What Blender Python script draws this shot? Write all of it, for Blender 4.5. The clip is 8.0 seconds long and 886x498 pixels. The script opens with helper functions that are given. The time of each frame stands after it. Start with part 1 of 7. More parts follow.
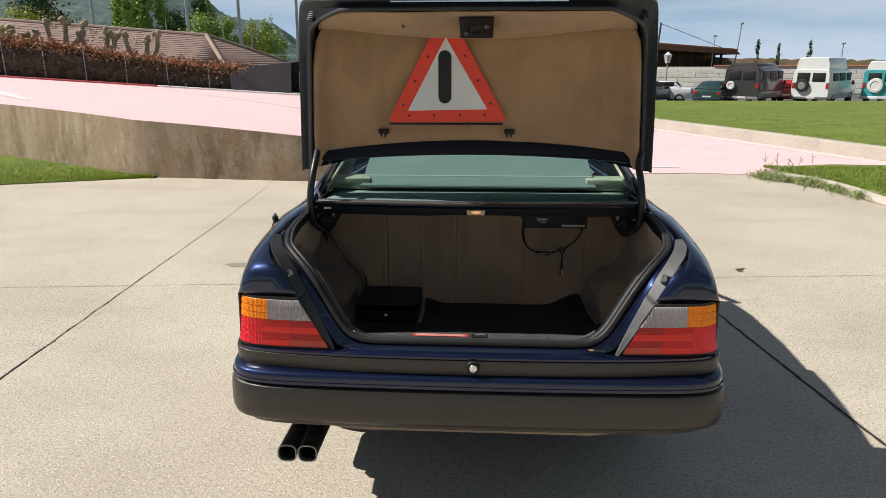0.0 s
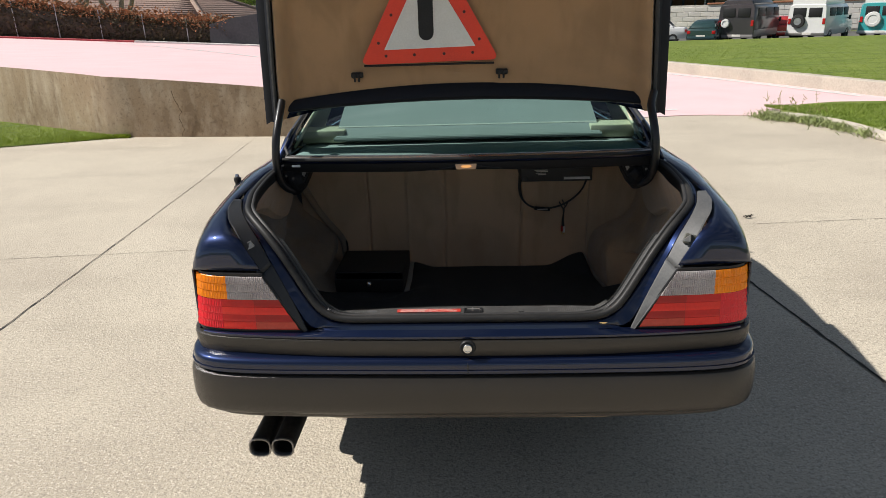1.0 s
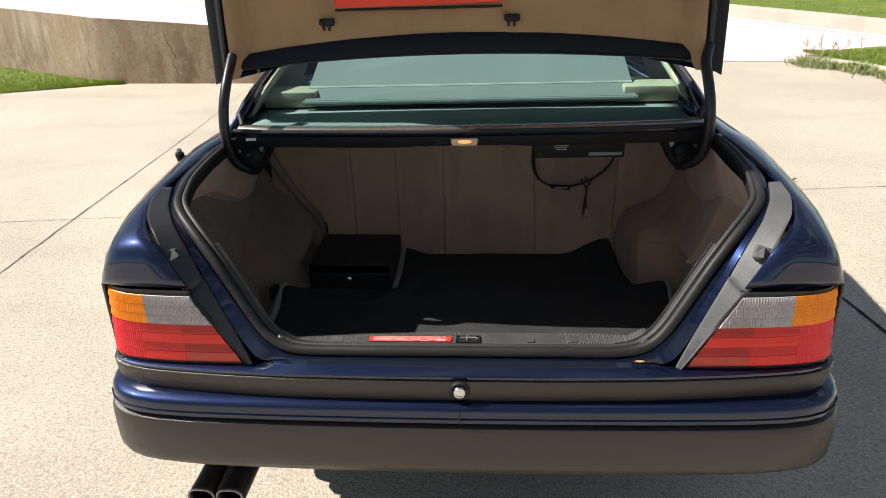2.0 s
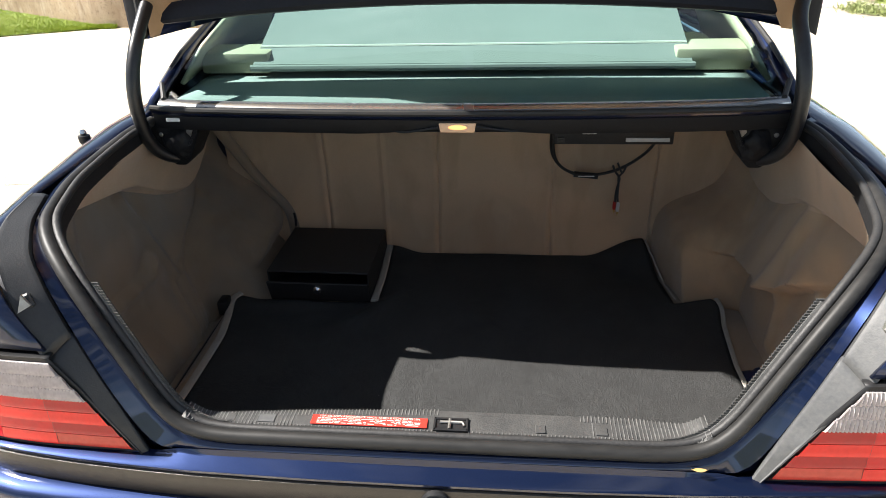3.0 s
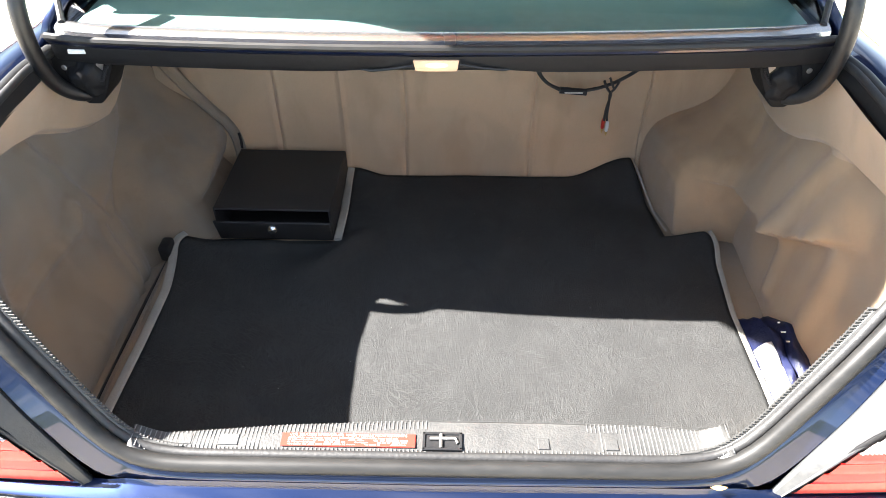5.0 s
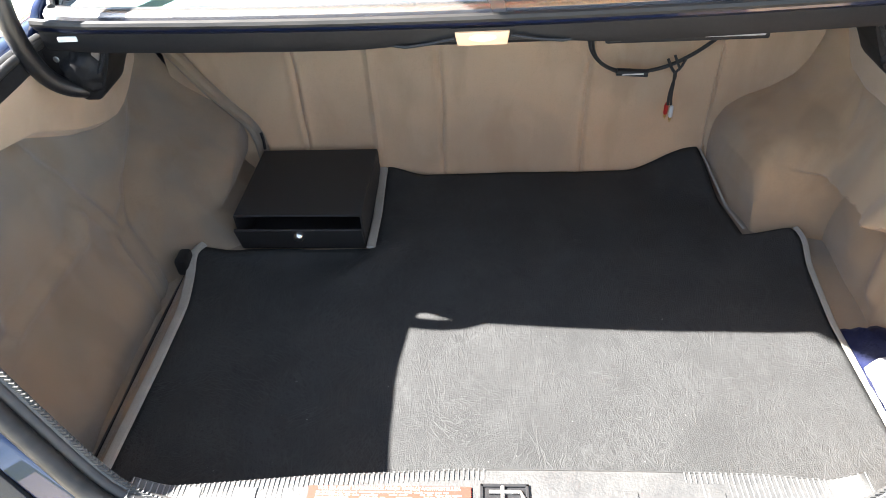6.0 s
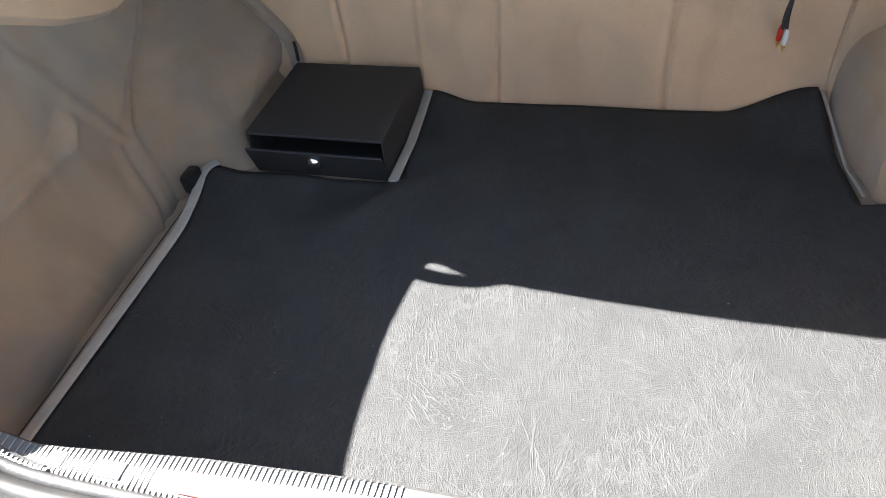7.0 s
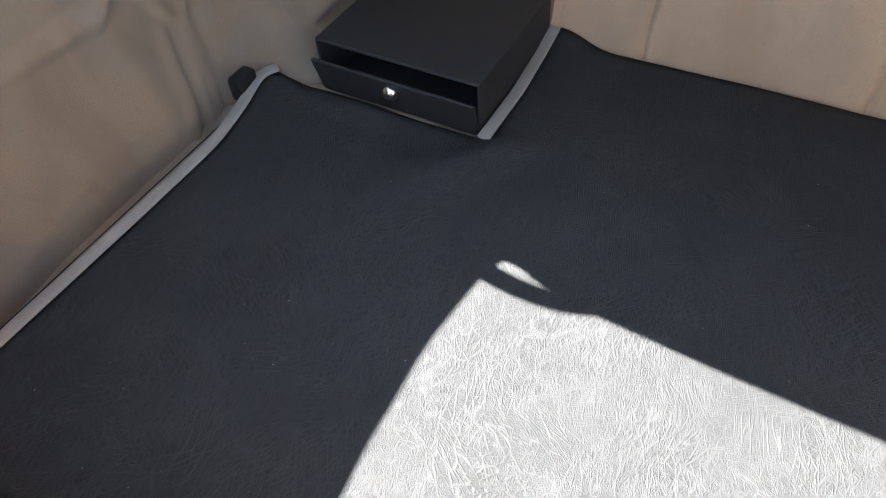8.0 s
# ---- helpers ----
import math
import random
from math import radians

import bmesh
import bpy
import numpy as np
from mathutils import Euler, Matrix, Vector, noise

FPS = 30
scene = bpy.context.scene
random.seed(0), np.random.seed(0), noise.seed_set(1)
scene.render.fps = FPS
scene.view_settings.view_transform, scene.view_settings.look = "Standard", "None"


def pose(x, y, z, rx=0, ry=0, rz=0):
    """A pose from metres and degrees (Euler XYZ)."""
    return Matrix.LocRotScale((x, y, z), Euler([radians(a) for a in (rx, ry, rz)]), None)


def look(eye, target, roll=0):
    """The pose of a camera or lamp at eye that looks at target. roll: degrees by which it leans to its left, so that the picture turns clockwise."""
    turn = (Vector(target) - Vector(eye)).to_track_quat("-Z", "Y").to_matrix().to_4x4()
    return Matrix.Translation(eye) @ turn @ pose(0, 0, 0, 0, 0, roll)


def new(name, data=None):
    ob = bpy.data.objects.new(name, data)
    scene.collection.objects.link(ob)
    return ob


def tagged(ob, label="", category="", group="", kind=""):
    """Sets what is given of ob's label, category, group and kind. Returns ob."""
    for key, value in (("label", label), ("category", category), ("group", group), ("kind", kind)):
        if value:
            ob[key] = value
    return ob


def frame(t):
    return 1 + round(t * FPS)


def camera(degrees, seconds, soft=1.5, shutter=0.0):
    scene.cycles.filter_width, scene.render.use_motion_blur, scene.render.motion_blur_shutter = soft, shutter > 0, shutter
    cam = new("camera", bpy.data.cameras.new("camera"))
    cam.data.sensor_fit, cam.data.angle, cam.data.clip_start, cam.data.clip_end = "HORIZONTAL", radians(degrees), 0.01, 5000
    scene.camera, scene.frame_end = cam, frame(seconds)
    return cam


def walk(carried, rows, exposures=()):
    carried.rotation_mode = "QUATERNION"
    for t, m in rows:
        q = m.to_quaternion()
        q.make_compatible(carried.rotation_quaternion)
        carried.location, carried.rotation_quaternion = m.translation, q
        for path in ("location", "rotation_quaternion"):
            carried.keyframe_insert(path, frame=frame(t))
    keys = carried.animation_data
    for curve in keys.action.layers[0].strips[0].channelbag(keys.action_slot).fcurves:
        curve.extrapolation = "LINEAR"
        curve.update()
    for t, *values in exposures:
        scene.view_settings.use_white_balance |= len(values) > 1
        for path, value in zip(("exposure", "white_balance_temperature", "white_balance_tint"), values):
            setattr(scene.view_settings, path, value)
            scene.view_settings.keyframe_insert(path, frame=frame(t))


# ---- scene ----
cam = camera(66.6, 8.0, soft=0.55)
PATH = [
    (0, (0.019, -2.118, 1.728), (-0.092, -0.195, 1.19), -0.1),
    (0.5, (-0.006, -1.996, 1.703), (-0.093, -0.091, 1.1), -1.2),
    (1, (0.024, -1.79, 1.668), (-0.069, 0.09, 0.993), -1.8),
    (1.5, (0.072, -1.516, 1.67), (-0.074, 0.33, 0.916), -2.6),
    (1.7, (0.069, -1.423, 1.664), (-0.079, 0.407, 0.872), -2.1),
    (2.8, (0.066, -0.839, 1.568), (-0.059, 0.939, 0.661), -2.1),
    (3, (0.102, -0.757, 1.578), (-0.086, 0.986, 0.615), -2.0),
    (3.5, (0.084, -0.639, 1.571), (-0.11, 1.007, 0.451), -3.6),
    (4, (0.001, -0.504, 1.612), (-0.108, 1.068, 0.38), -2.6),
    (4.5, (0.013, -0.487, 1.644), (-0.047, 1.016, 0.326), -1.0),
    (4.7, (0.023, -0.489, 1.657), (0.0, 1.007, 0.33), 0.1),
    (5.8, (0.049, -0.408, 1.543), (-0.091, 1.136, 0.279), -3.6),
    (6, (0.006, -0.348, 1.528), (-0.135, 1.161, 0.222), -4.3),
    (6.5, (0.064, -0.23, 1.453), (-0.174, 1.183, 0.057), -5.3),
    (7, (0.149, -0.158, 1.373), (-0.322, 1.179, -0.038), -8.5),
    (7.5, (0.15, -0.044, 1.325), (-0.418, 1.191, -0.142), -7.5),
    (8, (0.065, 0.081, 1.228), (-0.583, 1.186, -0.308), -4.0),
]
EXPOSURES = [(t, e, k, 11) for t, e, k in ((0, .26, 6650), (1.0, .26, 6650), (1.7, .40, 6700), (2.8, 1.40, 6700), (3.0, 1.50, 6700), (3.5, 2.35, 6650), (4.0, 2.35, 6650), (4.5, 3.05, 6650), (6.0, 3.45, 6550), (6.5, 3.8, 6500), (7.0, 3.65, 6450), (7.5, 3.5, 6400), (8.0, 3.85, 6350))]
walk(cam, [(t, look(eye, target, roll)) for t, eye, target, roll in PATH], EXPOSURES)

# ---- light ----
SUN_WAY = Vector((0.945, -0.040, -1.0)).normalized()
world = bpy.data.worlds.new("world")
scene.world = world
world.use_nodes = True
wn = world.node_tree
sky = wn.nodes.new("ShaderNodeTexSky")
sky.sky_type, sky.sun_disc = "NISHITA", False
sky.sun_elevation = math.asin(-SUN_WAY.z)
sky.sun_rotation = math.atan2(-SUN_WAY.x, -SUN_WAY.y)
sky.air_density, sky.dust_density, sky.ozone_density = 1.0, 0.6, 3.0
sky.altitude = 300.0
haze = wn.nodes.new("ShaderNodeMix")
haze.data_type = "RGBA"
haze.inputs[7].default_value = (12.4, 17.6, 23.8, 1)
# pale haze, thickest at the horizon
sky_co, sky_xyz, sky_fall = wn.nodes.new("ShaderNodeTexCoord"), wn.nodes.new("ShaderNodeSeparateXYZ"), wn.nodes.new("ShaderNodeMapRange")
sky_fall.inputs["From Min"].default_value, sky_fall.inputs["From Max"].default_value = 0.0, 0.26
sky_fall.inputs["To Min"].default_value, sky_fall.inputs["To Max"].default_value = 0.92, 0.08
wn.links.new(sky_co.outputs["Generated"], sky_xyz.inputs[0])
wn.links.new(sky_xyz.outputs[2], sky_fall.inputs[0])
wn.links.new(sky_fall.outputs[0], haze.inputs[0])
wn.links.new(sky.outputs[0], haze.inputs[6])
# thin streaks of cloud
cloud_map, cloud, cloud_range, cloud_mix = wn.nodes.new("ShaderNodeMapping"), wn.nodes.new("ShaderNodeTexNoise"), wn.nodes.new("ShaderNodeMapRange"), wn.nodes.new("ShaderNodeMix")
cloud_map.inputs["Scale"].default_value = (2.2, 2.2, 16.0)
cloud.inputs["Scale"].default_value, cloud.inputs["Detail"].default_value = 1.6, 6.0
cloud_range.inputs["From Min"].default_value, cloud_range.inputs["From Max"].default_value = 0.46, 0.74
cloud_range.inputs["To Max"].default_value = 0.55
cloud_mix.data_type = "RGBA"
cloud_mix.inputs[7].default_value = (21.0, 22.6, 24.6, 1)
wn.links.new(sky_co.outputs["Generated"], cloud_map.inputs[0])
wn.links.new(cloud_map.outputs[0], cloud.inputs["Vector"])
wn.links.new(cloud.outputs[0], cloud_range.inputs[0])
wn.links.new(cloud_range.outputs[0], cloud_mix.inputs[0])
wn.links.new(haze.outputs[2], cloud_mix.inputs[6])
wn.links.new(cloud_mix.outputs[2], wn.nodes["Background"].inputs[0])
wn.nodes["Background"].inputs[1].default_value = 0.029
sun = new("sun", bpy.data.lights.new("sun", "SUN"))
sun.data.energy, sun.data.angle, sun.data.color = 5.0, radians(0.55), (1.0, 0.972, 0.925)
sun.matrix_world = look((-60, 15, 60), Vector((-60, 15, 60)) + SUN_WAY)


# ---- materials ----
def node_material(name):
    m = bpy.data.materials.new(name)
    m.use_nodes = True
    return m, m.node_tree, m.node_tree.nodes["Principled BSDF"]


def material(name, color, color2=None, rough=0.5, metal=0.0, scale=6.0, fine=60.0, bump=0.0, bump_scale=None, coat=0.0,
             spec=0.5, rough2=None, vary=0.0, stretch=(1, 1, 1), sheen=0.0):
    """A surface with colour variation at two scales, a fine relief and uneven gloss."""
    m, t, b = node_material(name)
    color2 = color2 or tuple(c * 0.8 for c in color)
    co = t.nodes.new("ShaderNodeTexCoord")
    mp = t.nodes.new("ShaderNodeMapping")
    mp.inputs["Scale"].default_value = stretch
    t.links.new(co.outputs["Object"], mp.inputs[0])
    big, small = t.nodes.new("ShaderNodeTexNoise"), t.nodes.new("ShaderNodeTexNoise")
    for n, s, d in ((big, scale, 5), (small, fine, 3)):
        n.inputs["Scale"].default_value, n.inputs["Detail"].default_value = s, d
        t.links.new(mp.outputs[0], n.inputs["Vector"])
    add = t.nodes.new("ShaderNodeMath")
    add.operation = "ADD"
    t.links.new(big.outputs[0], add.inputs[0])
    t.links.new(small.outputs[0], add.inputs[1])
    ramp = t.nodes.new("ShaderNodeMapRange")
    ramp.inputs["From Min"].default_value, ramp.inputs["From Max"].default_value = 0.65, 1.35
    t.links.new(add.outputs[0], ramp.inputs[0])
    mix = t.nodes.new("ShaderNodeMix")
    mix.data_type = "RGBA"
    mix.inputs[6].default_value, mix.inputs[7].default_value = (*color, 1), (*color2, 1)
    t.links.new(ramp.outputs[0], mix.inputs[0])
    out = mix.outputs[2]
    if vary:
        info, hsv, mr = t.nodes.new("ShaderNodeObjectInfo"), t.nodes.new("ShaderNodeHueSaturation"), t.nodes.new("ShaderNodeMapRange")
        mr.inputs["To Min"].default_value, mr.inputs["To Max"].default_value = 1 - vary, 1 + vary
        t.links.new(info.outputs["Random"], mr.inputs[0])
        t.links.new(mr.outputs[0], hsv.inputs["Value"])
        t.links.new(out, hsv.inputs["Color"])
        out = hsv.outputs[0]
    t.links.new(out, b.inputs["Base Color"])
    r = t.nodes.new("ShaderNodeMapRange")
    r.inputs["To Min"].default_value, r.inputs["To Max"].default_value = rough, rough if rough2 is None else rough2
    t.links.new(big.outputs[0], r.inputs[0])
    t.links.new(r.outputs[0], b.inputs["Roughness"])
    b.inputs["Metallic"].default_value = metal
    b.inputs["Coat Weight"].default_value = coat
    b.inputs["Coat Roughness"].default_value = 0.03
    b.inputs["Specular IOR Level"].default_value = spec
    b.inputs["Sheen Weight"].default_value = sheen
    if bump:
        bn, bp = t.nodes.new("ShaderNodeTexNoise"), t.nodes.new("ShaderNodeBump")
        bn.inputs["Scale"].default_value, bn.inputs["Detail"].default_value = bump_scale or fine * 2, 4
        t.links.new(mp.outputs[0], bn.inputs["Vector"])
        bp.inputs["Strength"].default_value, bp.inputs["Distance"].default_value = bump, 0.01
        t.links.new(bn.outputs[0], bp.inputs["Height"])
        t.links.new(bp.outputs[0], b.inputs["Normal"])
    return m


def vinyl_material():
    """Black leather-grained vinyl: fine cells, long fine creases that cross one another in patches, pale with wear."""
    m, t, b = node_material("grained_vinyl")
    co = t.nodes.new("ShaderNodeTexCoord")

    def noise_of(scale, detail, lo, hi):
        n, r = t.nodes.new("ShaderNodeTexNoise"), t.nodes.new("ShaderNodeMapRange")
        n.inputs["Scale"].default_value, n.inputs["Detail"].default_value = scale, detail
        t.links.new(co.outputs["Object"], n.inputs["Vector"])
        r.inputs["From Min"].default_value, r.inputs["From Max"].default_value = lo, hi
        t.links.new(n.outputs[0], r.inputs[0])
        return n, r.outputs[0]

    def math_of(op, a, c):
        n = t.nodes.new("ShaderNodeMath")
        n.operation = op
        for k, v in enumerate((a, c)):
            if isinstance(v, float):
                n.inputs[k].default_value = v
            else:
                t.links.new(v, n.inputs[k])
        return n.outputs[0]

    bent_from = co.outputs["Object"]
    for scale, amount in ((4.2, 0.034), (19.0, 0.0045)):
        warp, _ = noise_of(scale, 2, 0, 1)
        bent = t.nodes.new("ShaderNodeMix")
        bent.data_type, bent.blend_type = "RGBA", "LINEAR_LIGHT"
        bent.inputs[0].default_value = amount
        t.links.new(bent_from, bent.inputs[6])
        t.links.new(warp.outputs["Color"], bent.inputs[7])
        bent_from = bent.outputs[2]

    def creases(scale, turn, squash, width):
        mp, v, r = t.nodes.new("ShaderNodeMapping"), t.nodes.new("ShaderNodeTexVoronoi"), t.nodes.new("ShaderNodeMapRange")
        mp.vector_type = "TEXTURE"
        mp.inputs["Rotation"].default_value, mp.inputs["Scale"].default_value = (0, 0, turn), (1, 1 / squash, 1)
        t.links.new(bent_from, mp.inputs[0])
        v.feature = "DISTANCE_TO_EDGE"
        v.inputs["Scale"].default_value = scale
        t.links.new(mp.outputs[0], v.inputs["Vector"])
        r.inputs["From Max"].default_value = width
        r.inputs["To Min"].default_value, r.inputs["To Max"].default_value = 1.0, 0.0
        t.links.new(v.outputs[0], r.inputs[0])
        return r.outputs[0]

    total = None
    for k, (scale, turn, squash, width, p) in enumerate(((110, 0.12, 0.12, 0.075, 9.0), (150, 0.55, 0.17, 0.09, 8.0), (125, -0.42, 0.14, 0.08, 7.5), (150, 1.05, 0.17, 0.09, 8.6), (160, -0.95, 0.19, 0.09, 9.5), (66, 0.22, 0.09, 0.045, 5.0), (60, -0.62, 0.09, 0.040, 4.5), (230, 1.5, 0.45, 0.11, 6.5))):
        _, mask = noise_of(p + .37 * k, 2, 0.30 + .01 * k, 0.62 + .01 * k)
        line = math_of("MULTIPLY", creases(scale, turn, squash, width), mask)
        total = line if total is None else math_of("MAXIMUM", total, line)
    grain = creases(380, 0.2, 0.8, 0.16)
    bp = t.nodes.new("ShaderNodeBump")
    bp.inputs["Strength"].default_value, bp.inputs["Distance"].default_value = 0.85, 0.0009
    t.links.new(math_of("ADD", total, math_of("MULTIPLY", grain, -0.35)), bp.inputs["Height"])
    t.links.new(bp.outputs[0], b.inputs["Normal"])
    _, dust = noise_of(170.0, 1, 0.80, 0.83)
    col = t.nodes.new("ShaderNodeMix")
    col.data_type = "RGBA"
    col.inputs[6].default_value, col.inputs[7].default_value = (0.0335, 0.0341, 0.0343, 1), (0.076, 0.077, 0.077, 1)
    t.links.new(math_of("MULTIPLY", total, 0.58), col.inputs[0])
    spot = t.nodes.new("ShaderNodeMix")
    spot.data_type = "RGBA"
    spot.inputs[7].default_value = (0.24, 0.24, 0.23, 1)
    t.links.new(dust, spot.inputs[0])
    t.links.new(col.outputs[2], spot.inputs[6])
    t.links.new(spot.outputs[2], b.inputs["Base Color"])
    b.inputs["Roughness"].default_value = 0.52
    b.inputs["Specular IOR Level"].default_value = 0.10
    return m


def felt_material(name, warm, faded, scale, lo, hi):
    """Needled felt: broad faded drifts with soft edges, fainter streaks, a pepper of fibres."""
    m, t, b = node_material(name)
    co = t.nodes.new("ShaderNodeTexCoord")

    def drift(sc, detail, a, c, stretch):
        mp, n, r = t.nodes.new("ShaderNodeMapping"), t.nodes.new("ShaderNodeTexNoise"), t.nodes.new("ShaderNodeMapRange")
        mp.inputs["Scale"].default_value = stretch
        t.links.new(co.outputs["Object"], mp.inputs[0])
        n.inputs["Scale"].default_value, n.inputs["Detail"].default_value, n.inputs["Distortion"].default_value = sc, detail, 0.6
        t.links.new(mp.outputs[0], n.inputs["Vector"])
        r.interpolation_type = "SMOOTHSTEP"
        r.inputs["From Min"].default_value, r.inputs["From Max"].default_value = a, c
        t.links.new(n.outputs[0], r.inputs[0])
        return r.outputs[0]

    def over(a, fac, color, amount):
        mx, mu = t.nodes.new("ShaderNodeMix"), t.nodes.new("ShaderNodeMath")
        mx.data_type = "RGBA"
        mu.operation = "MULTIPLY"
        mu.inputs[1].default_value = amount
        t.links.new(fac, mu.inputs[0])
        t.links.new(mu.outputs[0], mx.inputs[0])
        if isinstance(a, tuple):
            mx.inputs[6].default_value = (*a, 1)
        else:
            t.links.new(a, mx.inputs[6])
        mx.inputs[7].default_value = (*color, 1)
        return mx.outputs[2]

    c = over(warm, drift(scale, 4, lo, hi, (1, 1, 1)), faded, 1.0)
    c = over(c, drift(scale * 2.4, 5, .48, .68, (1.4, 1.4, .5)), tuple(v * .72 for v in warm), 0.55)
    c = over(c, drift(scale * 6, 4, .52, .74, (1, 1, .35)), tuple(min(1, v * 1.25) for v in faded), 0.35)
    c = over(c, drift(420, 2, .50, .72, (1, 1, 1)), tuple(v * .70 for v in warm), 0.40)
    t.links.new(c, b.inputs["Base Color"])
    b.inputs["Roughness"].default_value, b.inputs["Specular IOR Level"].default_value = 0.96, 0.15
    b.inputs["Sheen Weight"].default_value = 0.25
    n, bp = t.nodes.new("ShaderNodeTexNoise"), t.nodes.new("ShaderNodeBump")
    n.inputs["Scale"].default_value, n.inputs["Detail"].default_value = 900, 4
    t.links.new(co.outputs["Object"], n.inputs["Vector"])
    bp.inputs["Strength"].default_value, bp.inputs["Distance"].default_value = 0.4, 0.006
    t.links.new(n.outputs[0], bp.inputs["Height"])
    t.links.new(bp.outputs[0], b.inputs["Normal"])
    return m


def layered_material(name, base, layers, grain=130, depth=0.004):
    """A weathered mineral surface: layers of (scale, detail, from, to, colour, amount, stretch) laid over a base."""
    m, t, b = node_material(name)
    g = t.nodes.new("ShaderNodeNewGeometry")

    def noise_of(scale, detail, lo, hi, stretch=None):
        n, r = t.nodes.new("ShaderNodeTexNoise"), t.nodes.new("ShaderNodeMapRange")
        n.inputs["Scale"].default_value, n.inputs["Detail"].default_value = scale, detail
        src = g.outputs["Position"]
        if stretch:
            mp = t.nodes.new("ShaderNodeMapping")
            mp.inputs["Scale"].default_value = stretch
            t.links.new(src, mp.inputs[0])
            src = mp.outputs[0]
        t.links.new(src, n.inputs["Vector"])
        r.inputs["From Min"].default_value, r.inputs["From Max"].default_value = lo, hi
        t.links.new(n.outputs[0], r.inputs[0])
        return r.outputs[0]

    def blend(a, fac, color, amount):
        mx, mu = t.nodes.new("ShaderNodeMix"), t.nodes.new("ShaderNodeMath")
        mx.data_type = "RGBA"
        mu.operation = "MULTIPLY"
        mu.inputs[1].default_value = amount
        t.links.new(fac, mu.inputs[0])
        t.links.new(mu.outputs[0], mx.inputs[0])
        if isinstance(a, tuple):
            mx.inputs[6].default_value = (*a, 1)
        else:
            t.links.new(a, mx.inputs[6])
        mx.inputs[7].default_value = (*color, 1)
        return mx.outputs[2]

    c = base
    for scale, detail, lo, hi, color, amount, stretch in layers:
        c = blend(c, noise_of(scale, detail, lo, hi, stretch), color, amount)
    t.links.new(c, b.inputs["Base Color"])
    b.inputs["Roughness"].default_value = 0.88
    bp = t.nodes.new("ShaderNodeBump")
    bp.inputs["Strength"].default_value, bp.inputs["Distance"].default_value = 0.6, depth
    t.links.new(noise_of(grain, 4, 0, 1), bp.inputs["Height"])
    t.links.new(bp.outputs[0], b.inputs["Normal"])
    return m


def glass_material(name, tint, gloss=0.02):
    m = bpy.data.materials.new(name)
    m.use_nodes = True
    t = m.node_tree
    t.nodes.remove(t.nodes["Principled BSDF"])
    tr, gl, mx, fr = (t.nodes.new(k) for k in ("ShaderNodeBsdfTransparent", "ShaderNodeBsdfGlossy", "ShaderNodeMixShader", "ShaderNodeFresnel"))
    tr.inputs[0].default_value = (*tint, 1)
    gl.inputs["Roughness"].default_value = gloss
    fr.inputs[0].default_value = 1.45
    t.links.new(fr.outputs[0], mx.inputs[0])
    t.links.new(tr.outputs[0], mx.inputs[1])
    t.links.new(gl.outputs[0], mx.inputs[2])
    t.links.new(mx.outputs[0], t.nodes["Material Output"].inputs[0])
    return m


def glow_material(name, color, strength):
    m, t, b = node_material(name)
    b.inputs["Base Color"].default_value = (*color, 1)
    b.inputs["Emission Color"].default_value = (*color, 1)
    b.inputs["Emission Strength"].default_value = strength
    return m


def lens_material(name, color, color2, ribs):
    """Moulded lamp plastic with fine upright ribs inside."""
    m = material(name, color, color2, rough=0.2, rough2=0.28, scale=14, fine=120, spec=0.4)
    t, b = m.node_tree, m.node_tree.nodes["Principled BSDF"]
    if not ribs:
        return m
    co, w, bp = t.nodes.new("ShaderNodeTexCoord"), t.nodes.new("ShaderNodeTexWave"), t.nodes.new("ShaderNodeBump")
    w.bands_direction = "X"
    w.inputs["Scale"].default_value = ribs
    t.links.new(co.outputs["Object"], w.inputs["Vector"])
    bp.inputs["Strength"].default_value, bp.inputs["Distance"].default_value = 0.15, 0.001
    t.links.new(w.outputs["Fac"], bp.inputs["Height"])
    t.links.new(bp.outputs[0], b.inputs["Normal"])
    return m


PAINT = material("blue_lacquer", (0.0068, 0.0140, 0.0480), (0.0054, 0.0115, 0.039), rough=0.34, rough2=0.42, metal=0.7, scale=3, fine=400, coat=1.0, spec=0.1)
PAINT.node_tree.nodes["Principled BSDF"].inputs["Coat IOR"].default_value = 1.55
RUBBER = material("black_rubber", (0.020, 0.020, 0.021), (0.032, 0.031, 0.030), rough=0.5, rough2=0.65, scale=18, fine=90, bump=0.12)
SEAL = material("door_seal_rubber", (0.013, 0.013, 0.013), (0.030, 0.029, 0.028), rough=0.42, rough2=0.58, scale=14, fine=90, stretch=(.3, 1, 1), spec=0.28)
MOULDING = material("bright_moulding", (0.50, 0.48, 0.45), (0.40, 0.38, 0.36), rough=0.22, rough2=0.3, metal=0.9)

